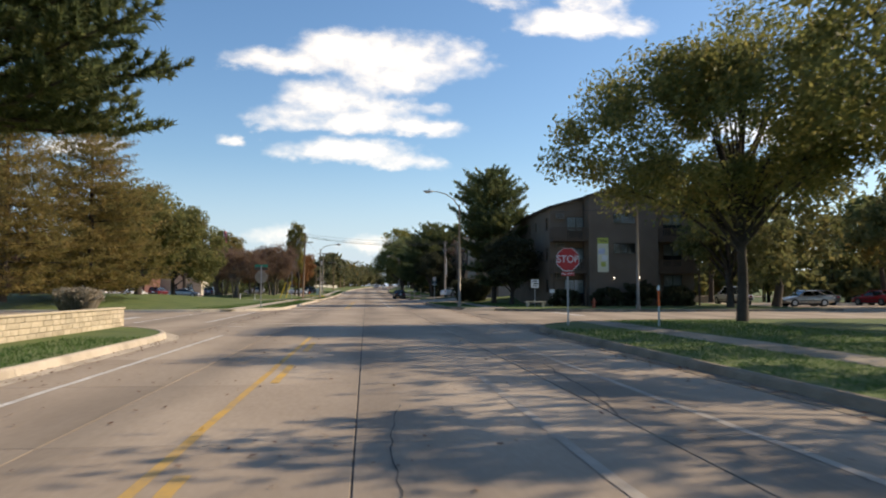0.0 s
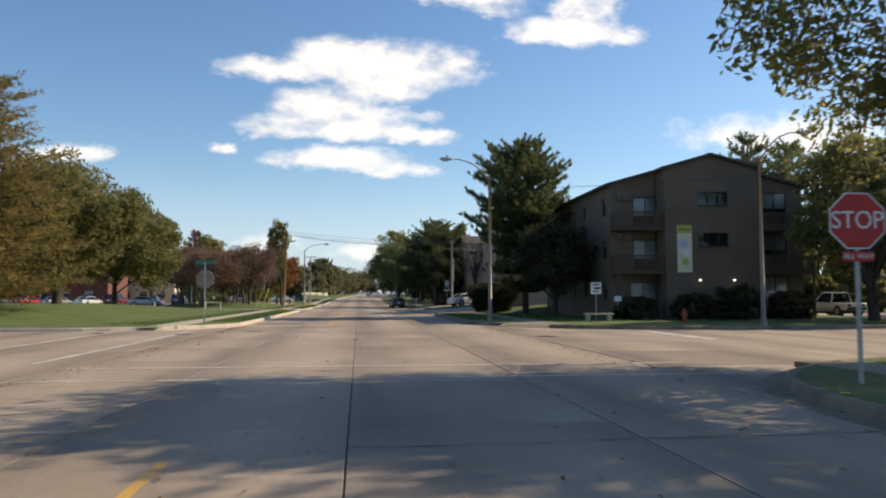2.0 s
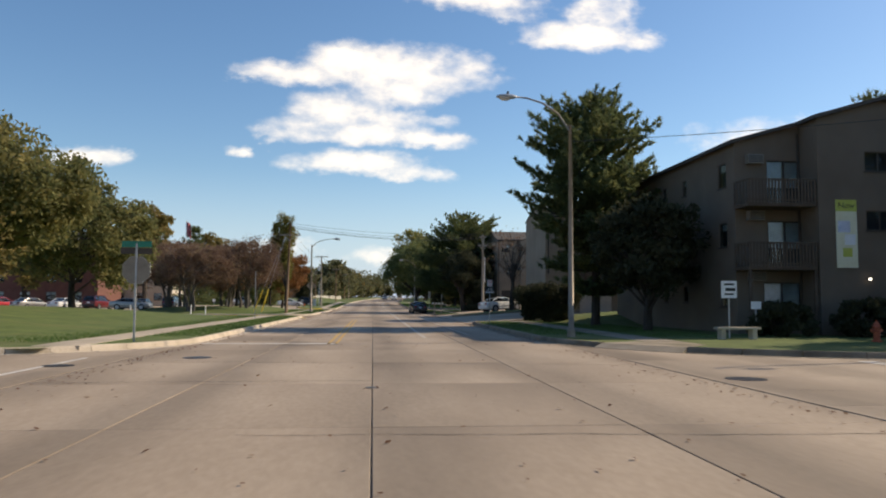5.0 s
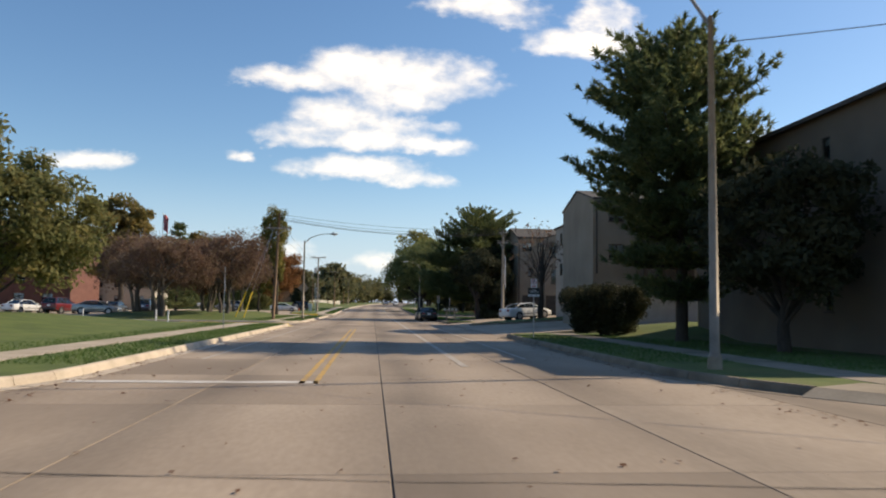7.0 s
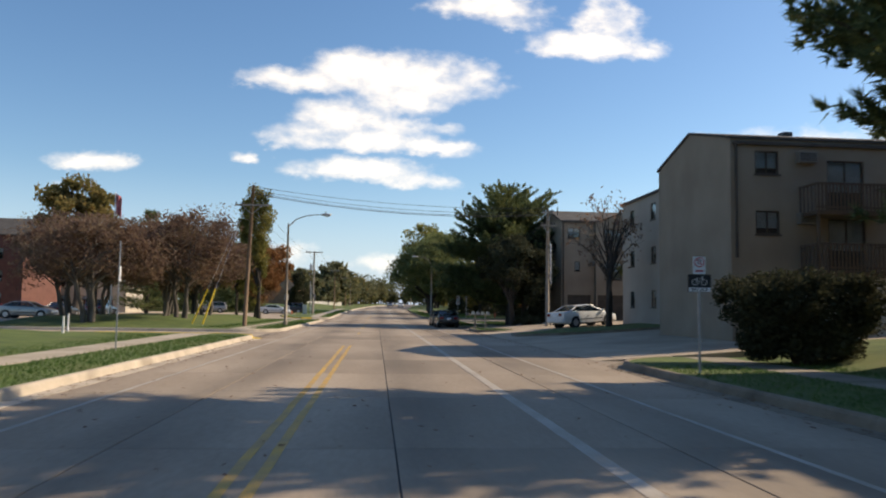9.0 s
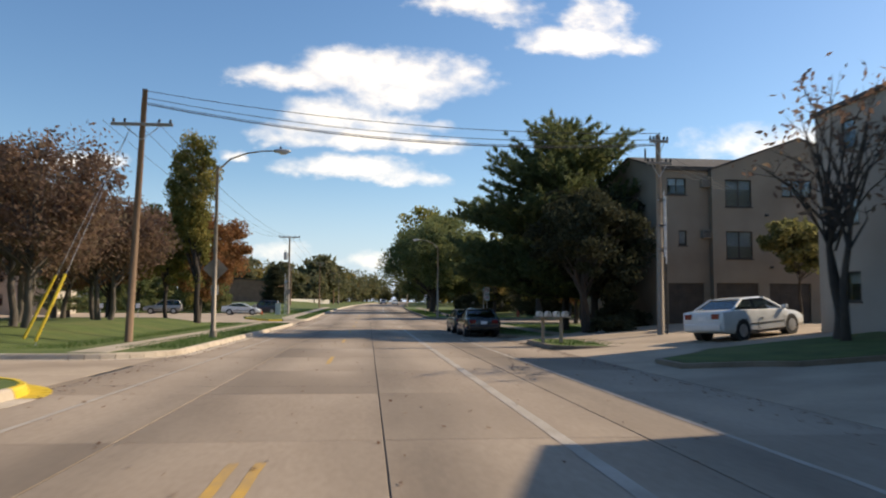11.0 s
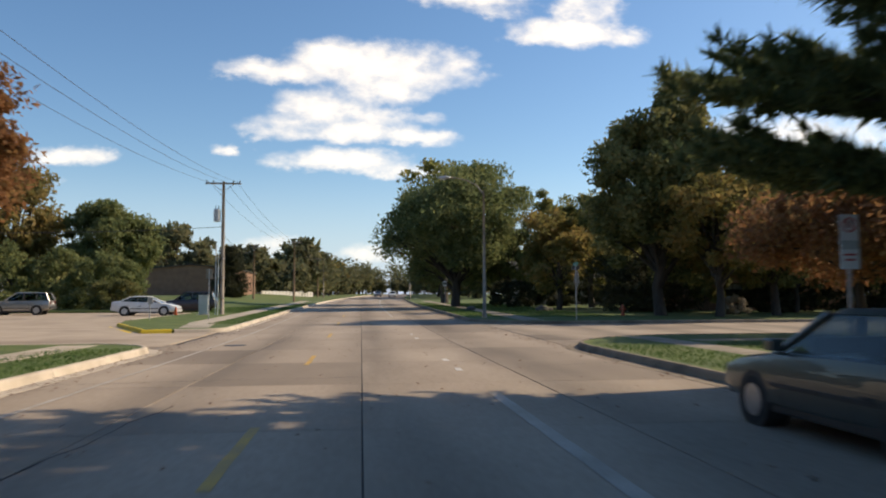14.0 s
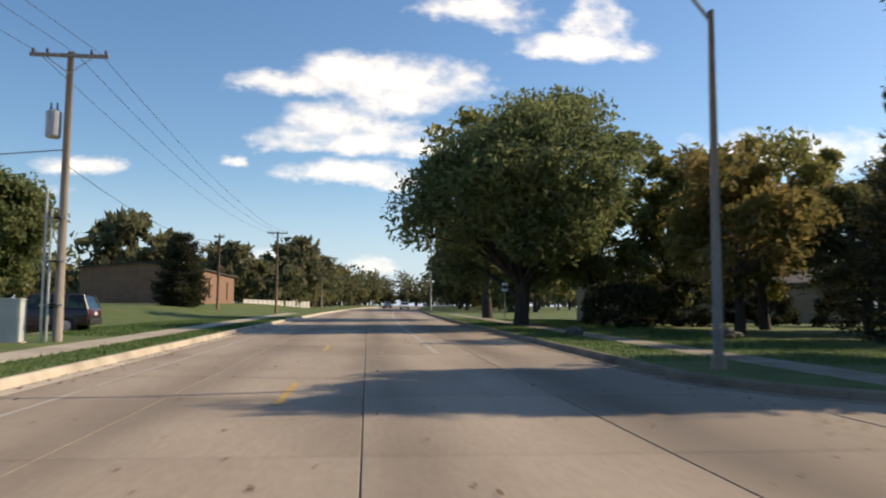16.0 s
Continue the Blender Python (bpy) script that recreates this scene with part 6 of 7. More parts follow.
def gabled(x0, x1, y0, y1, eave, ridge, label, ridge_along="x", z=0.1, body=STUCCO, windows=(), garages=(), holes_end=(), ridge_at=None, over=0.3, trim=TRIM_DARK, doors=TRIM_DARK, doors_label="dark panelled garage door"):
    """A block with a gable roof and walls with real openings. windows: (face, u, z, w, h, panes, blind) with face s, n, w or e."""
    t = empty("apartment_building", x0, y0, z, 0, label, "apartment building")
    dx, dy = x1 - x0, y1 - y0
    mid = ridge_at if ridge_at is not None else (dy / 2 if ridge_along == "x" else dx / 2)
    face = {"s": pose(0, 0, 0), "n": pose(dx, dy, 0, 0, 0, 180), "w": pose(0, dy, 0, 0, 0, -90), "e": pose(dx, 0, 0, 0, 0, 90)}
    long = {"s": dx, "n": dx, "w": dy, "e": dy}
    for k, m in face.items():
        u = long[k]
        gab = (k in "we") == (ridge_along == "x")
        at = {"s": mid, "n": dx - mid, "w": dy - mid, "e": mid}[k] if gab else 0
        top = [(0, eave), (at, ridge), (u, eave)] if gab else [(0, eave), (u, eave)]
        a, b = (0.25, u - 0.25) if k in "we" else (0, u)
        if gab:
            za, zb = eave + (ridge - eave) * a / max(at, 0.01), eave + (ridge - eave) * (u - b) / max(u - at, 0.01)
            top = [(a, za), (at, ridge), (b, zb)]
        else:
            top = [(a, eave), (b, eave)]
        hs = [(w[1] - w[3] / 2, w[1] + w[3] / 2, w[2], w[2] + w[4]) for w in windows if w[0] == k] + [(g[1] - g[2] / 2, g[1] + g[2] / 2, 0.0, g[3]) for g in garages if g[0] == k]
        w_ob = part("wall", wall_mesh(a, b, -0.2, top, hs), body, t)
        w_ob.matrix_basis = m
    for k, u, zz, w, h, panes, blind in windows:
        window(t, face[k] @ pose(u, 0, zz), w, h, "", panes, blind, trim)
    for k, u, w, h in garages:
        d = part("garage_door", box(-w / 2, w / 2, 0.1, 0.16, 0, h), doors, t, doors_label)
        d.matrix_basis = face[k] @ pose(u, 0, 0)
        for i in range(4):
            for j in range(4):
                part("panel", box(-w / 2 + w * j / 4 + 0.06, -w / 2 + w * (j + 1) / 4 - 0.06, 0.085, 0.099, h * i / 4 + 0.06, h * (i + 1) / 4 - 0.06, 0.004), doors, d)
    o, th = over, 0.16 if over > 0.1 else 0.10
    if ridge_along == "x":
        pts = [(-o, eave - o * (ridge - eave) / mid), (mid, ridge), (dy + o, eave - o * (ridge - eave) / (dy - mid)), (dy + o, eave - o * (ridge - eave) / (dy - mid) + th), (mid, ridge + th), (-o, eave - o * (ridge - eave) / mid + th)]
        part("roof", side_prism(pts, -o, dx + o), ROOFING, t)
    else:
        pts = [(-o, eave - o * (ridge - eave) / mid), (mid, ridge), (dx + o, eave - o * (ridge - eave) / (dx - mid)), (dx + o, eave - o * (ridge - eave) / (dx - mid) + th), (mid, ridge + th), (-o, eave - o * (ridge - eave) / mid + th)]
        r = part("roof", side_prism(pts, -dy - o, o), ROOFING, t)
        r.matrix_basis = pose(0, 0, 0, 0, 0, -90) @ Matrix.Diagonal((1, 1, 1, 1))
        r.matrix_basis = Matrix(((0, 1, 0, 0), (-1, 0, 0, 0), (0, 0, 1, 0), (0, 0, 0, 1)))
    return t, face


# the gabled block on the corner, with balconies
W = []
for zz in (3.55, 6.25):
    W += [("s", 2.3, zz - 0.55, 1.65, 2.0, 2, 0.6)]
W += [("s", 2.1, 0.35, 1.75, 1.95, 2, 0.6)]
for zz in (1.2, 3.9, 6.6):
    W += [("w", 15.1, zz, 0.8, 1.1, 1, 0.3), ("w", 10.9, zz + 0.2, 0.5, 0.8, 1, 0.3), ("w", 8.3, zz + 0.2, 0.5, 0.8, 1, 0.3), ("s", 10.9, zz - 0.5, 1.7, 2.0, 2, 0.5)]
corner_block, F = gabled(15.8, 28.6, 65.2, 81.5, 8.45, 10.15, "three-storey brown stucco apartment block with wooden balconies", "y", body=BROWN_STUCCO, windows=W, ridge_at=5.95)
# its gabled bay stands forward between the balconies
BAY = -1.4
bay_top = [(3.0, 9.30), (5.95, 10.145), (9.05, 9.375)]
part("bay_wall", wall_mesh(3.0, 9.05, -0.2, bay_top, [(5.125, 7.075, zz, zz + 0.86) for zz in (4.5, 7.05)]), BROWN_STUCCO, corner_block).matrix_basis = F["s"] @ pose(0, BAY, 0)
for a, zz in ((3.0, 9.29), (8.8, 9.37)):
    part("bay_wall", box(a, a + 0.25, BAY + 0.252, -0.002, -0.2, zz), BROWN_STUCCO, corner_block)
bm = bmesh.new()
for a, b, za, zb in ((2.75, 5.95, 9.235, 10.15), (5.95, 9.3, 10.15, 9.315)):
    q = [[bm.verts.new((u, yy, zz)) for u, zz in ((a, za), (b, zb), (b, zb + 0.16), (a, za + 0.16))] for yy in (BAY - 0.28, -0.303)]
    bm.faces.new(q[0]), bm.faces.new(q[1][::-1])
    for k in range(4):
        bm.faces.new((q[0][k], q[1][k], q[1][(k + 1) % 4], q[0][(k + 1) % 4]))
bmesh.ops.recalc_face_normals(bm, faces=bm.faces)
part("bay_roof", bm, ROOFING, corner_block)
for zz in (4.5, 7.05):
    window(corner_block, F["s"] @ pose(6.1, BAY, zz), 1.95, 0.86, "", 3, 0, TRIM_DARK)


def balcony(parent, m, w, d, z, h=1.0):
    o = part("balcony", box(-w / 2, w / 2, -d, -0.003, z - 0.16, z, 0.01), WOOD_RAIL, parent, "brown wooden balcony")
    o.matrix_basis = m
    bm = box(-w / 2, w / 2, -d, -d + 0.07, z + h - 0.06, z + h)
    box(-w / 2, w / 2, -d, -d + 0.07, z + 0.08, z + 0.15, 0, bm)
    for s in (-1, 1):
        x = s * (w / 2 - 0.035)
        box(x - 0.035, x + 0.035, -d + 0.07, -0.003, z + h - 0.06, z + h, 0, bm)
    part("rail", bm, WOOD_RAIL, o)
    n = int(w / 0.145)
    me = None
    for k in range(n + 1):
        if me is None:
            b = part("baluster", box(-0.04, 0.04, -0.022, 0.0, z - 0.1, z + h + 0.03, 0), WOOD_RAIL, o)
            me = b.data
        else:
            b = new("baluster", me)
            b.parent = o
        b.location = (-w / 2 + 0.05 + (w - 0.1) * k / n, -d - 0.003, 0)
    for s in (-1, 1):
        for k in range(5):
            b = new("baluster", me)
            b.parent = o
            b.matrix_basis = pose(s * (w / 2 + 0.002), -d + 0.12 + k * (d - 0.2) / 4, 0, 0, 0, 90)


for u, w in ((1.42, 3.0), (10.95, 3.6)):
    for zz in (2.95, 5.65):
        balcony(corner_block, F["s"] @ pose(u, 0, 0), w, 1.35, zz)
    for x in (-w / 2 + 0.06, w / 2 - 0.06):
        p = part("balcony_post", box(-0.06, 0.06, -1.33, -1.21, -0.1, 2.79), WOOD_RAIL, corner_block)
        p.matrix_basis = F["s"] @ pose(u + x, 0, 0)
for zz in (2.35, 5.0, 7.5):
    air_conditioner(corner_block, F["s"] @ pose(0.85, 0, zz))
part("downpipe", tube([(2.92, -0.06, 0.1), (2.92, -0.06, 8.9)], 0.05, 7), TRIM_DARK, corner_block)
part("vent_pipe", tube([(6.6, 3, 9.8), (6.6, 3, 10.7)], 0.06, 8), GALV, corner_block)
bn = empty("banner", 20.0, 63.79, 3.0, 0, "tall pale banner with a greenish head hung on a wall", "banner")
part("cloth", plate(0.95, 2.9, None, -0.03, 0.004, 1.45), BANNER, bn)
part("head_band", plate(0.95, 0.5, None, -0.036, 0.0015, 2.65), BANNER_GREEN, bn)
text("Now", 0.36, SIGN_BLACK, bn, pose(0, -0.042, 2.65, 90))
for k, (dx, dz, s) in enumerate(((-0.12, 1.75, 0.55), (0.15, 1.2, 0.5), (0.02, 0.65, 0.42))):
    part("print_patch", plate(s, s * 0.9, None, -0.036, 0.0015, dz), (BANNER_BLUE, SIGN_WHITE, BANNER_GREEN)[k], bn).location.x = dx
for x in (20.9, 23.1):
    t = empty("wall_lamp", x, 63.79, 2.5, 0, "small metal wall lamp with a bright lens", "wall lamp")
    part("bracket", box(-0.05, 0.05, -0.12, 0.0, 0, 0.06), DARK_METAL, t)
    part("lens", box(-0.055, 0.055, -0.21, -0.12, -0.03, 0.07, 0.018), LAMP_LIT, t, "glowing white lens")

# the longer blocks behind
W = []
for u in (1.45, 9.0, 12.6, 16.2):
    for zz in (4.1, 6.4):
        W.append(("s", u, zz, 0.95, 0.9, 2, 0.75))
for zz in (2.75, 5.0):
    W.append(("s", 4.6, zz, 1.5, 2.0, 2, 0.6))
for u in (9.0, 16.2):
    W.append(("s", u, 1.0, 1.15, 1.25, 2, 0.4))
block_b, F = gabled(13.0, 33.0, 89.9, 97.2, 7.75, 8.7, "three-storey tan stucco apartment block with a low gable roof", "x", z=0.42, windows=W, over=0.07, garages=[("s", 3.9, 2.5, 2.5), ("s", 6.9, 2.5, 2.5)], doors=TRIM_PALE, doors_label="pale panelled garage door")
for u in (2.95, 10.8):
    for zz in (4.5, 6.85):
        air_conditioner(block_b, F["s"] @ pose(u, 0, zz))
for zz in (2.7, 4.92):
    balcony(block_b, F["s"] @ pose(4.25, 0, 0), 3.1, 1.2, zz)
for x in (2.8, 5.7):
    part("balcony_post", box(x - 0.05, x + 0.05, -1.12, -1.02, 2.7, 4.76), WOOD_RAIL, block_b)
part("downpipe", tube([(0.2, -0.07, 3.2), (0.2, -0.07, 7.5)], 0.05, 7), TRIM_DARK, block_b)
for u in (7.3, 14.3):
    part("downpipe", tube([(u, -0.07, 0.1), (u, -0.07, 7.5)], 0.05, 7), TRIM_DARK, block_b)
part("gutter", box(0.1, 20.0, -0.14, -0.02, 7.5, 7.62), TRIM_DARK, block_b)
for u in (4, 9):
    part("roof_vent", box(u, u + 0.4, 3.3, 3.8, 8.6, 8.9), DARK_METAL, block_b)
W = [("w", u, zz, 0.8, 1.0, 1, 0.4) for u in (1.9, 5.6, 9.4) for zz in (1.3, 3.9, 6.5)]
_, F = gabled(16.0, 31.0, 97.8, 111.6, 8.0, 8.5, "pale three-storey stucco wing behind an apartment block", "y", z=0.5, body=STUCCO_PALE, windows=W, over=0.12)
W = [("s", 1.05, 6.8, 1.05, 0.9, 2, 0.4), ("s", 1.35, 4.1, 0.45, 0.8, 1, 0.9), ("w", 6.3, 1.5, 0.9, 0.7, 1, 0.4), ("w", 6.3, 4.2, 0.9, 1.1, 1, 0.4), ("w", 2.4, 4.2, 0.9, 1.1, 1, 0.4)]
block_d, F = gabled(14.95, 37.0, 124.2, 138.5, 8.25, 9.55, "three-storey tan stucco apartment block over dark garages", "x", z=0.72, windows=W, garages=[("s", 1.5, 1.95, 2.12)], over=0.07, ridge_at=4.4)
for zz in (4.5, 7.2):
    air_conditioner(block_d, F["s"] @ pose(2.7, 0, zz))
for u in (0.15, 3.45):
    part("downpipe", tube([(u, -0.07, 0.1 if u < 1 else 7.9), (u, -0.07, 8.2)], 0.06, 7), TRIM_DARK, block_d)
part("gutter", box(0.0, 4.0, -0.14, -0.02, 8.1, 8.22), TRIM_DARK, block_d)
part("chimney_pipe", tube([(0.2, 2.2, 8.3), (0.2, 2.2, 9.7)], 0.05, 8), DARK_METAL, block_d)
W = [("s", 1.45, 3.4, 1.45, 1.45, 2, 0.55), ("s", 1.45, 6.15, 1.45, 1.45, 2, 0.35), ("s", 4.7, 6.75, 1.7, 0.9, 3, 0.4), ("s", 5.0, 3.5, 1.4, 1.35, 2, 0.4), ("s", 7.6, 3.5, 1.1, 1.35, 2, 0.4), ("s", 7.6, 6.3, 1.1, 1.3, 2, 0.4)]
block_e, F = gabled(17.75, 27.5, 123.75, 124.18, 8.1, 9.85, "projecting gable bay of a tan stucco apartment block", "y", z=0.72, windows=W, garages=[("s", 1.3, 2.3, 2.12), ("s", 4.2, 2.3, 2.12), ("s", 7.4, 2.3, 2.12)], over=0.05)
for u, zz in ((3.1, 2.9), (2.9, 5.65)):
    part("wall_light", box(u, u + 0.16, -0.1, -0.003, zz, zz + 0.12, 0.01), DARK_METAL, block_e)

# low school hall at the left, with a shallow roof
W = [("e", u, 0.9, 0.9, 2.4, 1, 0.2) for u in (4.5, 10.5, 16.5)]
school, F = gabled(-33.5, -19.6, 246, 268, 4.2, 4.9, "low brown brick hall with a shallow gable roof", "y", z=0.95, body=BRICK_BROWN, windows=W)
tagged(school, category="hall")
fence = empty("fence", -19, 275, 0.2, 0, "low white panel fence along a lawn", "fence")
me = None
for k in range(16):
    o = part("panel", box(-0.9, 0.9, -0.03, 0.03, 0.1, 1.5), TRIM_PALE, fence) if me is None else new("panel", me)
    me, o.parent = o.data, fence
    o.matrix_basis = pose(0.5 * k, 1.9 * k, 0, 0, 0, 76)

# apartments behind the left car park
W = [("s", 2.5 + 4.1 * k, zz, 1.6, 1.4, 2, 0.4) for k in range(8) for zz in (1.1, 4.0, 6.9)]
b1, F = gabled(-80, -45.5, 164, 176, 10.0, 12.6, "three-storey red brick apartment house behind trees", "x", body=BRICK_RED, windows=W)
W = [("s", 2.2 + 3.4 * k, zz, 1.5, 1.3, 2, 0.4) for k in range(4) for zz in (1.0, 3.7)]
_, F = gabled(-52, -37, 178, 186, 5.6, 7.2, "two-storey beige sided apartment house behind trees", "x", body=SIDING, windows=W)
W = [("s", 2.2 + 3.4 * k, zz, 1.5, 1.3, 2, 0.4) for k in range(9) for zz in (1.0, 3.7)]
_, F = gabled(-118, -86, 150, 160, 5.8, 7.6, "two-storey beige sided apartment house behind trees", "x", body=SIDING, windows=W)
# low houses beyond the side street
W = [("s", 2.0 + 3.6 * k, 1.0, 1.6, 1.2, 2, 0.4) for k in range(5)]
h1, F = gabled(17.5, 36.5, 207, 216, 3.0, 4.9, "low tan ranch house behind shade trees", "x", body=STUCCO, windows=W)
h2, F = gabled(27, 45, 180.5, 189, 3.0, 5.0, "low dark brick ranch house behind shade trees", "x", body=BRICK_BROWN, windows=W)
tagged(h1, category="house"), tagged(h2, category="house")

# ---- vehicles ----


def loft(rows, bm=None):
    """Sections (x, [(y half width...)]) joined; rows: lists of points of equal length, closed at both ends."""
    bm = bm or bmesh.new()
    rings = [[bm.verts.new(p) for p in r] for r in rows]
    n = len(rings[0])
    for a, b in zip(rings, rings[1:]):
        for k in range(n):
            bm.faces.new((a[k], a[(k + 1) % n], b[(k + 1) % n], b[k]))
    bm.faces.new(rings[0][::-1]), bm.faces.new(rings[-1])
    bmesh.ops.recalc_face_normals(bm, faces=bm.faces)
    return bm


def car(x, y, z, turn, colour, label, kind="sedan", scale=1.0, group=""):
    """A car about 4.7 m long, its nose along +x before the turn. Stations give height of the shoulder, roof and half widths."""
    t = empty("car", x, y, z, turn, label, "car", group)
    half = 0.90
    if kind == "suv":
        deck = [(-2.3, 0.55, 0.98), (-2.25, 0.42, 1.12), (-1.6, 0.30, 1.14), (0.0, 0.26, 1.10), (0.95, 0.27, 1.08), (1.75, 0.30, 1.0), (2.2, 0.36, 0.86), (2.32, 0.45, 0.66)]
        cab = [(-2.2, 1.10), (-2.0, 1.66), (-1.2, 1.75), (0.2, 1.74), (0.95, 1.08)]
        cab_top, cab_foot = (-1.98, 0.12), (-2.24, 0.98)
        wheels, wr = (-1.38, 1.38), 0.36
    elif kind == "pickup":
        deck = [(-2.6, 0.6, 0.95), (-2.55, 0.48, 1.02), (-1.6, 0.36, 1.03), (-0.6, 0.34, 1.05), (0.9, 0.34, 1.08), (1.8, 0.36, 1.04), (2.45, 0.42, 0.92), (2.55, 0.5, 0.7)]
        cab_top, cab_foot = (-0.75, 0.55), (-0.85, 1.25)
        wheels, wr = (-1.62, 1.62), 0.38
    elif kind == "wagon":
        deck = [(-2.22, 0.5, 0.80), (-2.18, 0.36, 0.92), (-1.5, 0.25, 0.95), (0.0, 0.22, 0.93), (0.9, 0.22, 0.90), (1.7, 0.26, 0.80), (2.1, 0.32, 0.70), (2.2, 0.42, 0.55)]
        cab_top, cab_foot = (-1.85, 0.15), (-2.12, 0.98)
        wheels, wr = (-1.28, 1.32), 0.30
    elif kind == "modern":
        deck = [(-2.36, 0.52, 0.86), (-2.3, 0.36, 1.05), (-1.7, 0.25, 1.08), (-0.2, 0.21, 1.02), (0.9, 0.21, 0.98), (1.75, 0.25, 0.86), (2.2, 0.30, 0.72), (2.34, 0.40, 0.54)]
        cab_top, cab_foot = (-1.0, 0.20), (-1.78, 1.25)
        wheels, wr = (-1.38, 1.42), 0.34
    else:
        deck = [(-2.36, 0.5, 0.78), (-2.3, 0.36, 0.96), (-1.6, 0.25, 1.0), (-0.2, 0.21, 0.95), (0.9, 0.21, 0.92), (1.75, 0.25, 0.80), (2.2, 0.32, 0.68), (2.34, 0.42, 0.52)]
        cab_top, cab_foot = (-0.95, 0.22), (-1.75, 1.05)
        wheels, wr = (-1.38, 1.40), 0.32
    rows = []
    for k, (px, lo, hi) in enumerate(deck):
        w = half * (0.86 if k in (0, len(deck) - 1) else 0.95 if k in (1, len(deck) - 2) else 1.0)
        m = lo + (hi - lo) * 0.55
        rows.append([(px, -w * 0.90, lo), (px, -w, lo + 0.10), (px, -w, m), (px, -w * 0.965, hi - 0.04), (px, -w * 0.80, hi), (px, w * 0.80, hi), (px, w * 0.965, hi - 0.04), (px, w, m), (px, w, lo + 0.10), (px, w * 0.90, lo)])
    body = part("body", loft(rows), colour, t, smooth=True)
    e = body.modifiers.new("edge", "BEVEL")
    e.width, e.segments, e.limit_method, e.angle_limit = 0.04, 2, "ANGLE", radians(35)
    foot = [d[2] for d in deck]

    def deck_z(px):
        for (a, _, za), (b, _, zb) in zip(deck, deck[1:]):
            if a <= px <= b:
                return za + (zb - za) * (px - a) / (b - a)
        return deck[0][2]
    top = 1.76 if kind == "suv" else 1.82 if kind == "pickup" else 1.40 if kind == "wagon" else 1.45
    a0, a1, b0, b1 = cab_foot[0], cab_foot[1], cab_top[0], cab_top[1]
    wf, wt = half * 0.90, half * 0.70
    # roof skin and pillars in body colour, glass between
    roof = bmesh.new()
    loft([[(b0 - 0.05, -wt, top - 0.07), (b0 - 0.05, wt, top - 0.07), (b0 - 0.05, wt * 0.9, top - 0.04), (b0 - 0.05, -wt * 0.9, top - 0.04)],
          [((b0 * 2 + b1) / 3, -wt * 1.02, top - 0.06), ((b0 * 2 + b1) / 3, wt * 1.02, top - 0.06), ((b0 * 2 + b1) / 3, wt * 0.86, top), ((b0 * 2 + b1) / 3, -wt * 0.86, top)],
          [(b1 - 0.1, -wt * 1.02, top - 0.06), (b1 - 0.1, wt * 1.02, top - 0.06), (b1 - 0.1, wt * 0.86, top), (b1 - 0.1, -wt * 0.86, top)],
          [(b1 + 0.08, -wt, top - 0.09), (b1 + 0.08, wt, top - 0.09), (b1 + 0.08, wt * 0.9, top - 0.06), (b1 + 0.08, -wt * 0.9, top - 0.06)]], roof)
    part("roof", roof, colour, t, smooth=False)
    za, zb = deck_z(a0) - 0.03, deck_z(a1) - 0.03
    mx = (b0 + b1) / 2
    mz = deck_z(mx) - 0.03
    glass_rows = [[(a0, -wf * 0.97, za), (a0, wf * 0.97, za), (b0, wt * 0.97, top - 0.06), (b0, -wt * 0.97, top - 0.06)]]
    g = bmesh.new()
    q = [[g.verts.new(p) for p in r] for r in ([(a0, -wf, za), (a1, -wf, zb), (b1, -wt, top - 0.06), (b0, -wt, top - 0.06)], [(a0, wf, za), (a1, wf, zb), (b1, wt, top - 0.06), (b0, wt, top - 0.06)])]
    g.faces.new(q[0][::-1]), g.faces.new(q[1])
    for i in (1, 3):
        j = (i + 1) % 4
        g.faces.new((q[0][i], q[0][j], q[1][j], q[1][i]))
    bmesh.ops.recalc_face_normals(g, faces=g.faces)
    gl = part("glasshouse", g, CAR_GLASS, t, "tinted windows")
    s = gl.modifiers.new("pane", "SOLIDIFY")
    s.thickness = 0.006
    for side in (-1, 1):
        for px0, px1 in ((a0, b0), (a1, b1)):
            part("pillar", tube([(px0, side * wf * 1.005, deck_z(px0) - 0.05), (px1, side * wt * 1.01, top - 0.05)], 0.045, 6), colour, t)
        for px in ((mx - 0.1,) if kind != "suv" else (mx - 0.4, mx + 0.5)):
            part("pillar", tube([(px, side * wf * 1.0, deck_z(px) - 0.05), (px, side * wt * 1.02, top - 0.05)], 0.035, 6), PLASTIC, t)
    seat = part("seats", box(-0.55, -0.3, -0.62, 0.62, 0.5, 1.12 if kind in ("sedan", "wagon", "modern") else 1.35, 0.05), PLASTIC, t, "dark seats inside")
    box_bm = box(0.45, 0.65, -0.62, 0.62, 0.5, 1.08 if kind in ("sedan", "wagon", "modern") else 1.3, 0.05)
    part("seats", box_bm, PLASTIC, t)
    for px in wheels:
        for side in (-1, 1):
            w = part("wheel", tube([(px, side * (half - 0.2), wr), (px, side * (half - 0.02), wr), (px, side * (half + 0.005), wr)], [wr, wr, wr * 0.93], 22), TYRE, t)
            part("rim", tube([(px, side * (half - 0.02), wr), (px, side * (half + 0.012), wr), (px, side * (half + 0.016), wr)], [wr * 0.66, wr * 0.64, wr * 0.3], 16), RIM, w, "silver alloy rim")
            part("wheel_arch", tube([(px, side * (half - 0.3), wr + 0.01), (px, side * (half + 0.002), wr + 0.01)], wr * 1.14, 22), PLASTIC, t)
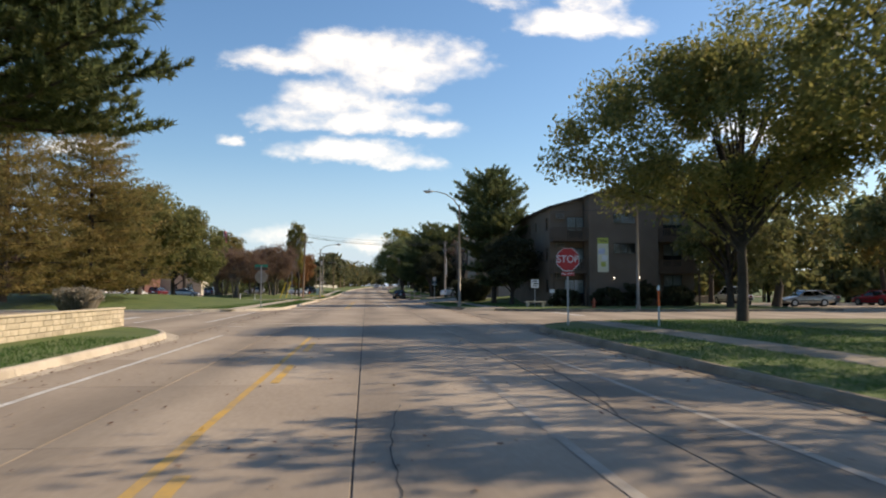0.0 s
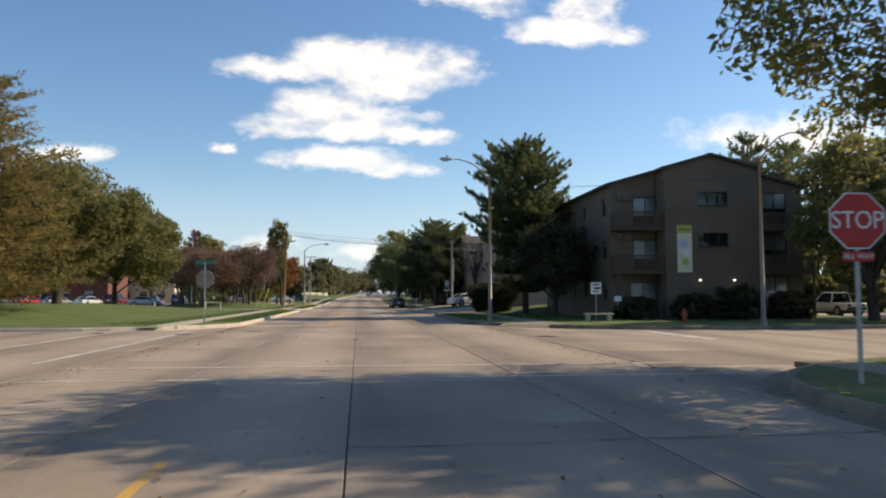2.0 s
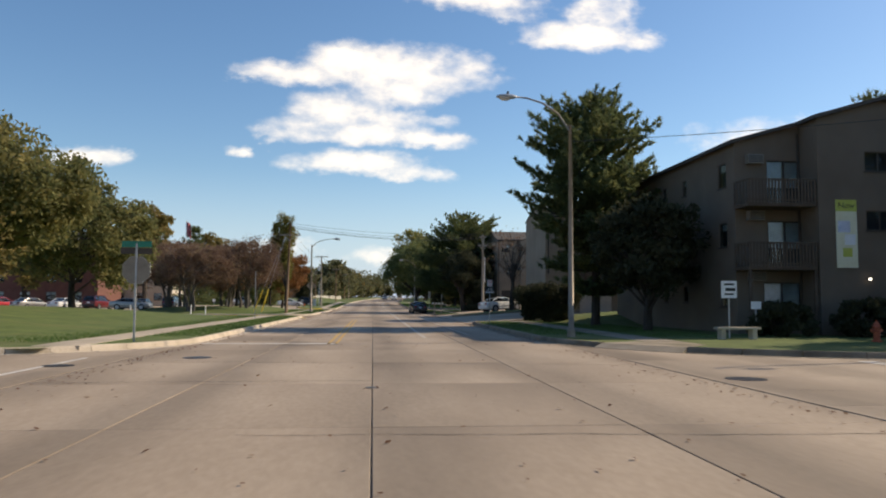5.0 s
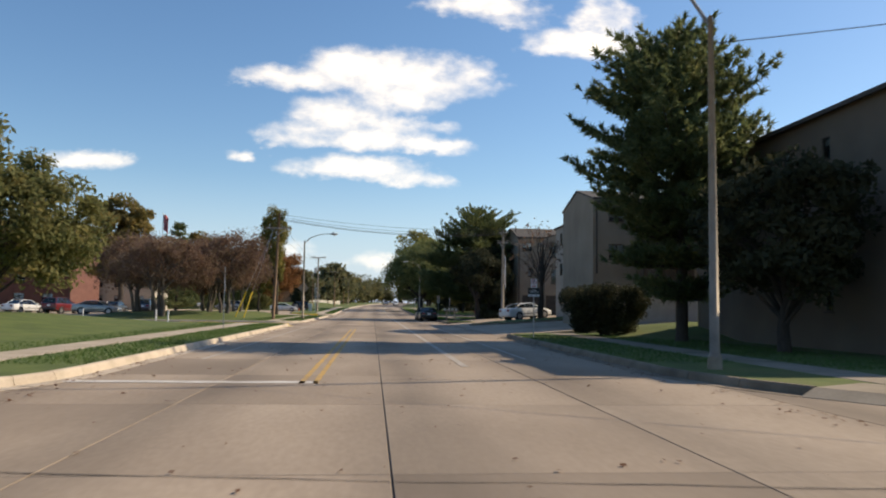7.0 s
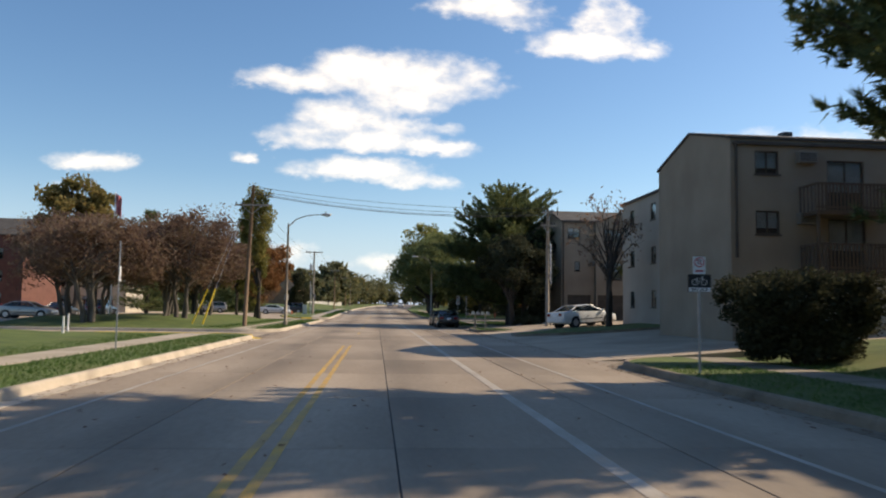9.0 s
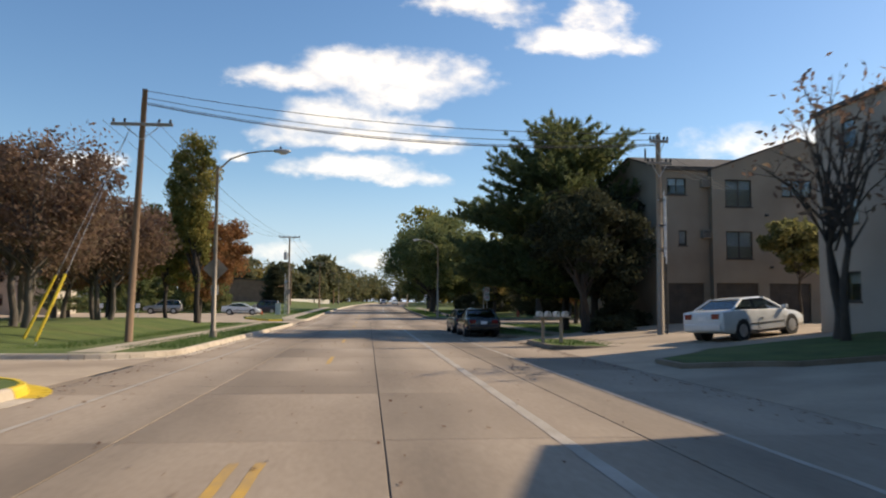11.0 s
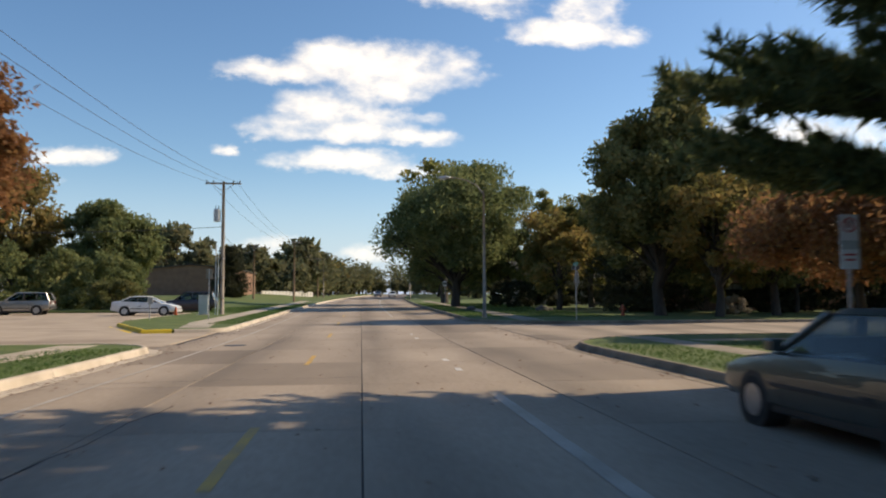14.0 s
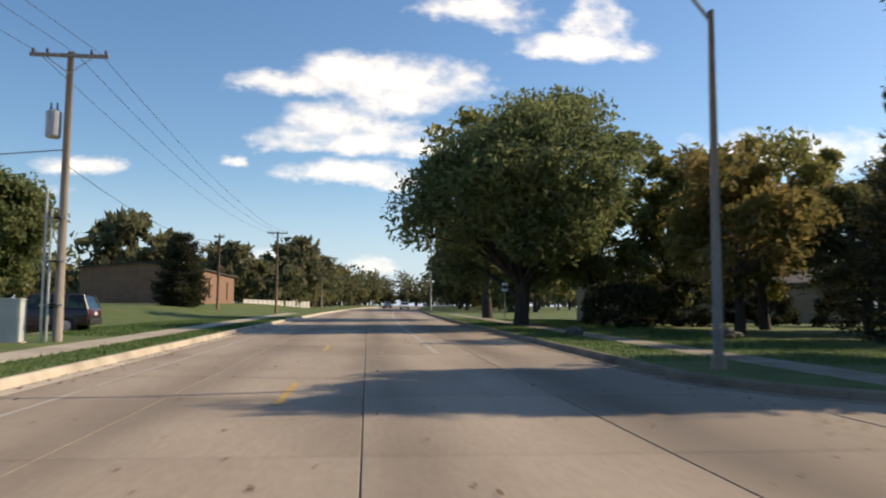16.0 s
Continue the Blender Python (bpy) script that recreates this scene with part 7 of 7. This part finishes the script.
    for side in (-1, 1):
        zt = deck[1][2] - 0.17
        part("tail_light", box(deck[0][0] - 0.012, deck[0][0] + 0.22, side * half * 0.62 - 0.14, side * half * 0.62 + 0.17, zt - 0.09, zt + 0.09, 0.02), LIGHT_RED, t, "red tail light")
        zh = deck[-2][2] - 0.10
        part("head_light", box(deck[-2][0] - 0.12, deck[-1][0] - 0.02, side * half * 0.66 - 0.16, side * half * 0.66 + 0.14, zh - 0.09, zh + 0.05, 0.02), LIGHT_CLEAR, t, "clear headlight")
        mir = part("door_mirror", box(a1 - 0.32, a1 - 0.16, side * (half + 0.05) - 0.08, side * (half + 0.05) + 0.08, deck_z(a1) + 0.03, deck_z(a1) + 0.16, 0.02), colour, t)
    part("number_plate", box(deck[0][0] - 0.02, deck[0][0] - 0.005, -0.16, 0.16, deck[1][2] - 0.30, deck[1][2] - 0.15), SIGN_WHITE, t)
    part("bumper", box(deck[0][0] - 0.06, deck[0][0] + 0.1, -half * 0.85, half * 0.85, deck[0][1] - 0.12, deck[0][1] + 0.12, 0.04), colour if kind in ("sedan", "modern") else PLASTIC, t)
    part("bumper", box(deck[-1][0] - 0.1, deck[-1][0] + 0.05, -half * 0.82, half * 0.82, deck[-1][1] - 0.14, deck[-1][1] + 0.06, 0.04), colour if kind in ("sedan", "modern") else PLASTIC, t)
    part("grille", box(deck[-1][0] - 0.02, deck[-1][0] + 0.012, -0.38, 0.38, deck[-1][1] + 0.0, deck[-1][2] - 0.03), PLASTIC, t)
    part("sill", box(wheels[0] + wr, wheels[1] - wr, -half * 0.97, half * 0.97, 0.2, 0.34, 0.03), PLASTIC, t)
    hi = max(d[2] for d in deck)
    for side in (-1, 1):
        y0, y1 = sorted((side * (half - 0.004), side * (half + 0.006)))
        for px in (a1 - 0.28, mx - 0.1, mx - 0.98):
            part("door_seam", box(px - 0.006, px + 0.006, y0, y1 - 0.002 * side if side > 0 else y1, 0.34, hi - 0.36), PLASTIC, t)
        part("side_moulding", box(wheels[0] + wr * 1.25, wheels[1] - wr * 1.25, *sorted((side * (half - 0.004), side * (half + 0.014))), 0.50, 0.55, 0.004), PLASTIC, t)
        for px in (mx + 0.02, mx - 0.86):
            part("door_handle", box(px, px + 0.16, *sorted((side * (half - 0.004), side * (half + 0.022))), hi - 0.40, hi - 0.365, 0.004), PLASTIC, t)
    if kind == "pickup":
        part("bed_floor", box(-2.45, -0.95, -half * 0.78, half * 0.78, deck[2][2] - 0.02, deck[2][2] + 0.006), PLASTIC, t)
    return t


CAR_BLACK, CAR_GREEN = paint("black_car_paint", (0.012, 0.014, 0.018), 0.25), paint("grey_green_car_paint", (0.055, 0.068, 0.064), 0.35, 0.4)
CAR_WHITE, CAR_SILVER = paint("white_car_paint", (0.72, 0.72, 0.70), 0.25), paint("silver_car_paint", (0.34, 0.33, 0.31), 0.3, 0.6)
CAR_RED, CAR_MAROON = paint("red_car_paint", (0.42, 0.02, 0.025), 0.25), paint("maroon_car_paint", (0.16, 0.02, 0.025), 0.25)
CAR_MAROON_BLACK = paint("dark_maroon_car_paint", (0.028, 0.014, 0.016), 0.35)
CAR_BLUE, CAR_GREY = paint("blue_grey_car_paint", (0.10, 0.13, 0.18), 0.3, 0.4), paint("dark_grey_car_paint", (0.06, 0.06, 0.065), 0.3, 0.4)

car(5.62, 126.1, 0, 90, CAR_BLACK, "black sedan parked at the kerb under a pine")
car(5.56, 131.15, 0, 90, CAR_GREEN, "grey-green estate car parked at the kerb", "wagon")
sedan = car(13.4, 112.0, 0, 27, CAR_WHITE, "white sedan parked in front of garages", "modern")
sedan.matrix_basis = Matrix.Translation((13.4, 112.0, court_z(13.4))) @ Matrix.Rotation(-math.atan(0.075), 4, "Y") @ Matrix.Rotation(radians(27), 4, "Z")
car(-15.9, 182.6, 0, 0, CAR_WHITE, "white sedan parked in a concrete lot", "modern")
car(-14.25, 188.7, 0.0, 180, CAR_MAROON_BLACK, "dark maroon sport utility car parked on the lot", "suv")
car(-26.3, 186.0, 0, 185, CAR_SILVER, "silver car parked at the back of the lot", "suv")
car(-29.3, 129.0, 0.22, 0, CAR_SILVER, "silver sedan parked in a car park behind the lawn", "modern")
car(-34.0, 131.5, 0.22, 80, CAR_MAROON, "maroon car parked in a car park behind the lawn", "suv")
car(-37.6, 131.0, 0.22, 70, CAR_WHITE, "white sedan parked in a car park behind the lawn")
car(-41.8, 131.0, 0.22, 65, CAR_SILVER, "pale grey sedan parked in a car park behind the lawn")
car(-45.6, 131.5, 0.22, 65, CAR_RED, "red car parked in a car park behind the lawn")
car(-49.6, 131.5, 0.22, 65, CAR_GREY, "dark grey car parked in a car park behind the lawn")
car(-27.5, 141.0, 0.22, 90, CAR_BLUE, "blue-grey car parked by the trees", "suv")
car(-31.5, 141.5, 0.22, 90, CAR_GREY, "dark car parked by the trees")
car(39.5, 66.5, 0.02, 180, CAR_SILVER, "silver sedan parked in a lot across the side street")
car(44.0, 72.0, 0.02, 100, CAR_GREY, "dark car parked in a lot across the side street")
car(49.0, 70.0, 0.02, 100, CAR_RED, "dark red car parked in a lot across the side street")
car(36.5, 74.0, 0.02, 90, CAR_WHITE, "white pickup parked in a lot across the side street", "pickup")
car(54.0, 71.0, 0.02, 90, CAR_BLACK, "black car parked in a lot across the side street", "suv")
car(7.6, 310, 0, 270, CAR_WHITE, "white car far down the street")
car(4.6, 330, 0, 262, CAR_SILVER, "silver car far down the street")

# ---- litter, cracks and grass blades ----


def blades(name, strips, count, seed, label):
    """Short grass blades over strips (x0, x1, y0, y1, z)."""
    rng = np.random.default_rng(seed)
    area = np.array([(b - a) * (d - c) for a, b, c, d, _ in strips])
    pick = rng.choice(len(strips), count, p=area / area.sum())
    s = np.array(strips)[pick]
    x, y = s[:, 0] + (s[:, 1] - s[:, 0]) * rng.random(count), s[:, 2] + (s[:, 3] - s[:, 2]) * rng.random(count)
    p = np.stack([x, y, s[:, 4] - 0.01], 1)
    a = rng.uniform(0, math.tau, count)
    w = np.stack([np.cos(a), np.sin(a), np.zeros(count)], 1) * rng.uniform(0.008, 0.02, count)[:, None]
    up = np.stack([rng.normal(0, 0.03, count), rng.normal(0, 0.03, count), rng.uniform(0.045, 0.11, count)], 1)
    v = np.stack([p - w, p + w, p + up + w * 0.2], 1).reshape(-1, 3)
    return tagged(leaf_mesh(name, v, np.arange(len(v)).reshape(-1, 3), BLADE, None), label, "grass", kind="stuff")


blades("grass", [(6.65, 9.15, -4, 27.5, 0.15), (10.65, 16, 0, 34, 0.15), (6.65, 9.15, 64, 81.5, 0.15), (10.7, 14, 62, 84, 0.15), (6.7, 8.8, 125, 145, 0.15), (10.4, 15, 123, 145.5, 0.15), (6.6, 8.9, 171, 215, 0.15), (10.3, 16, 170, 215, 0.15), (6.8, 9.4, 113, 117.8, 0.15)], 90000, 71, "mown grass blades on the verge")
blades("grass", [(-8.25, -6.25, -4, 24, 0.15), (-8.25, -6.25, 62, 98.5, 0.15), (-12.5, -9.75, 58, 99, 0.15), (-8.25, -6.25, 111, 145.5, 0.15), (-12.5, -9.75, 111, 146, 0.15), (-7.7, -6.25, 163, 215, 0.15), (-13, -9.2, 183, 215, 0.15)], 70000, 72, "mown grass blades on the verge")


def litter(seed, count):
    """Fallen leaves lying on the street and the gutters."""
    rng = np.random.default_rng(seed)
    y = rng.uniform(-5, 215, count)
    side = rng.random(count)
    x = np.where(side < 0.33, 6.35 - np.abs(rng.normal(0, 0.35, count)), np.where(side < 0.66, -5.95 + np.abs(rng.normal(0, 0.35, count)), rng.uniform(-6, 6.4, count)))
    x = np.where(side > 0.93, rng.uniform(6.8, 14, count), x)
    z = np.where(x > 6.6, 0.16, 0.010)
    x = x + 0.0003 * np.maximum(0, y - 190) ** 2
    keep = ~((x > 6.6) & (((y > 29) & (y < 62)) | ((y > 85) & (y < 122)) | ((y > 145) & (y < 171))))
    p = np.stack([x, y, z], 1)[keep]
    n = len(p)
    a, s = rng.uniform(0, math.tau, n), rng.uniform(0.02, 0.055, n)
    d = np.stack([np.cos(a), np.sin(a), rng.normal(0, 0.15, n)], 1) * s[:, None]
    e = np.stack([-np.sin(a), np.cos(a), rng.normal(0, 0.15, n)], 1) * s[:, None] * 0.6
    up = np.array([0, 0, 0.012])
    v = np.stack([p - d + up, p - e + up, p + d + up, p + e + up], 1).reshape(-1, 3)
    return tagged(leaf_mesh("fallen_leaves", v, np.arange(len(v)).reshape(-1, 4), LEAF_RED, None), "brown fallen leaves scattered over street and gutters", "leaves", kind="stuff")


litter(5, 7600)


def crack(x, y, dx, dy, seed, width=0.012):
    """A wandering tarred crack across the concrete."""
    rnd = random.Random(seed)
    n = 24
    d = Vector((dx, dy)).normalized()
    s = Vector((-d.y, d.x))
    vs, fs, off = [], [], 0.0
    for k in range(n + 1):
        off += rnd.uniform(-0.05, 0.05)
        w = width * rnd.uniform(0.4, 1.5)
        p = Vector((x + dx * k / n, y + dy * k / n)) + s * off
        vs += [(p.x + s.x * w, p.y + s.y * w, 0.0065), (p.x - s.x * w, p.y - s.y * w, 0.0065)]
    for k in range(n):
        fs.append((2 * k, 2 * k + 1, 2 * k + 3, 2 * k + 2))
    return tagged(raw("road_crack", vs, fs, JOINT), "dark wandering crack filled with tar", "road crack", kind="structure")


rc = random.Random(12)
for k, (x, y, dx, dy) in enumerate(((-6, 52.5, 12.5, -1.2), (-6, 47.6, 6, 0.3), (0.1, 60.5, 6.3, 0.6), (-5.8, 76, 5.5, 1.2), (0, 66, 6.2, -0.3), (-6, 101, 6, -0.6), (3.3, 104, 1.2, 7), (0.2, 108.5, 6.2, 0.5), (-5.9, 116.5, 5.8, 0.8), (-3.2, 128, 0.5, 7), (0, 123.4, 6, 0.4), (-6, 138, 6, 0.7), (2.9, 140, 3.4, 1.6), (-3.1, 147, 0.3, 8), (-6, 158.5, 12.2, 0.5), (-6, 169.5, 6, -0.5), (0.3, 4.2, 0.25, 7.5), (3.2, 10.5, 0.7, 6.5), (-6, 17.5, 5.8, 0.9), (0, 27, 6, 0.4), (-1.5, 42, 8, -0.3), (7.0, 46, 9, -1.5), (-16, 45.5, 10, 0.4))):
    crack(x, y, dx, dy, 200 + k, rc.uniform(0.006, 0.016))

# ---- street slabs ----


def slabs(parent, xs, y0, y1, step, material, z=0.0, bent=0):
    """Cast slabs with open joints between them; alike slabs share their mesh."""
    shapes = {}
    n = int(round((y1 - y0) / step))
    base = parent.matrix_world.translation
    for j in range(n):
        for a, b in zip(xs, xs[1:]):
            key = round(b - a, 3)
            if key not in shapes:
                shapes[key] = part("slab", box(-(b - a) / 2 + 0.009, (b - a) / 2 - 0.009, -step / 2 + 0.006, step / 2 - 0.006, -0.06, 0, 0.008), material, parent)
                o = shapes[key]
            else:
                o = new("slab", shapes[key].data)
                o.parent = parent
            yc = y0 + (j + 0.5) * step
            o.matrix_basis = pose((a + b) / 2 + bend(yc) * bent, yc, z + 0.0012 * math.sin(j * 5.1 + a * 3.3), 0.015 * math.sin(j * 2.3 + a), 0, -math.degrees(math.atan((bend(yc + 1) - bend(yc)))) * bent)


slabs(road, ROAD, Y_FIRST, Y_FIRST + 4.75 * 60, 4.75, CONCRETE, bent=1)
part("slab_rest", prism([(6.5 + bend(y), y) for y in range(261, 430, 12)] + [(-6.1 + bend(y), y) for y in range(429, 260, -12)], -0.06, 0), CONCRETE, road)
slabs(cross_street, [-30.6, -24.5, -18.4, -12.3, -6.15], 32.75, 54.2, 4.29, CONCRETE)
slabs(cross_street, [6.55, 12.3, 18.4, 24.5, 30.6], 35.5, 52.5, 4.25, CONCRETE)
part("slab_rest", box(-90, -30.61, 32.75, 54.2, -0.06, 0), CONCRETE, cross_street)
part("slab_rest", box(30.61, 90, 35.5, 52.5, -0.06, 0), CONCRETE, cross_street)
slabs(side_street, [6.55, 12.3, 18.4, 24.5, 30.6, 36.7], 150.7, 163.8, 3.275, CONCRETE)
part("slab_rest", box(36.71, 90, 150.7, 163.8, -0.06, 0), CONCRETE, side_street)


# ---- the far end of the street lies on a gentle rise ----


def raise_mesh(ob):
    """Lifts each vertex of a mesh that no other object shares by the rise at its place."""
    me, m = ob.data, np.array(ob.matrix_world)
    ys = [(ob.matrix_world @ Vector(c)).y for c in ob.bound_box]
    if max(ys) > 142 and max(ys) - min(ys) > 15 and len(me.vertices) < 3000:
        bm = bmesh.new()
        bm.from_mesh(me)
        for cut in (142, 148, 154, 160, 166):
            bmesh.ops.bisect_plane(bm, geom=[*bm.verts, *bm.edges, *bm.faces], plane_co=ob.matrix_world.inverted() @ Vector((0, cut, 0)), plane_no=(0, 1, 0))
        bm.to_mesh(me)
        bm.free()
    co = np.empty(len(me.vertices) * 3)
    me.vertices.foreach_get("co", co)
    co = co.reshape(-1, 3)
    y = co @ m[1, :3] + m[1, 3]
    if y.max() < 142:
        return
    t = np.clip(y, 142.0, 450.0)
    up = 0.012 * np.where(t < 166, (t - 142) ** 2 / 48, t - 154)
    co += np.outer(up, np.linalg.inv(m[:3, :3])[:, 2])
    me.vertices.foreach_set("co", co.ravel())
    me.update()


bpy.context.view_layer.update()
for top in [o for o in scene.objects if o.parent is None and o.type in ("MESH", "EMPTY")]:
    at = top.matrix_world.translation
    if top.get("kind", "") in ("structure", "stuff") or (top.type == "MESH" and at.length < 0.01):
        for o in (top, *top.children_recursive):
            if o.type != "MESH":
                continue
            if o.data.users == 1:
                raise_mesh(o)
            elif o.matrix_world.translation.y > 142:
                y = o.matrix_world.translation.y
                o.matrix_basis = Matrix.Translation((0, 0, climb(y))) @ o.matrix_basis @ Matrix.Rotation(climb(y + 0.5) - climb(y - 0.5), 4, "X")
    elif at.y > 142:
        top.location.z += climb(at.y)
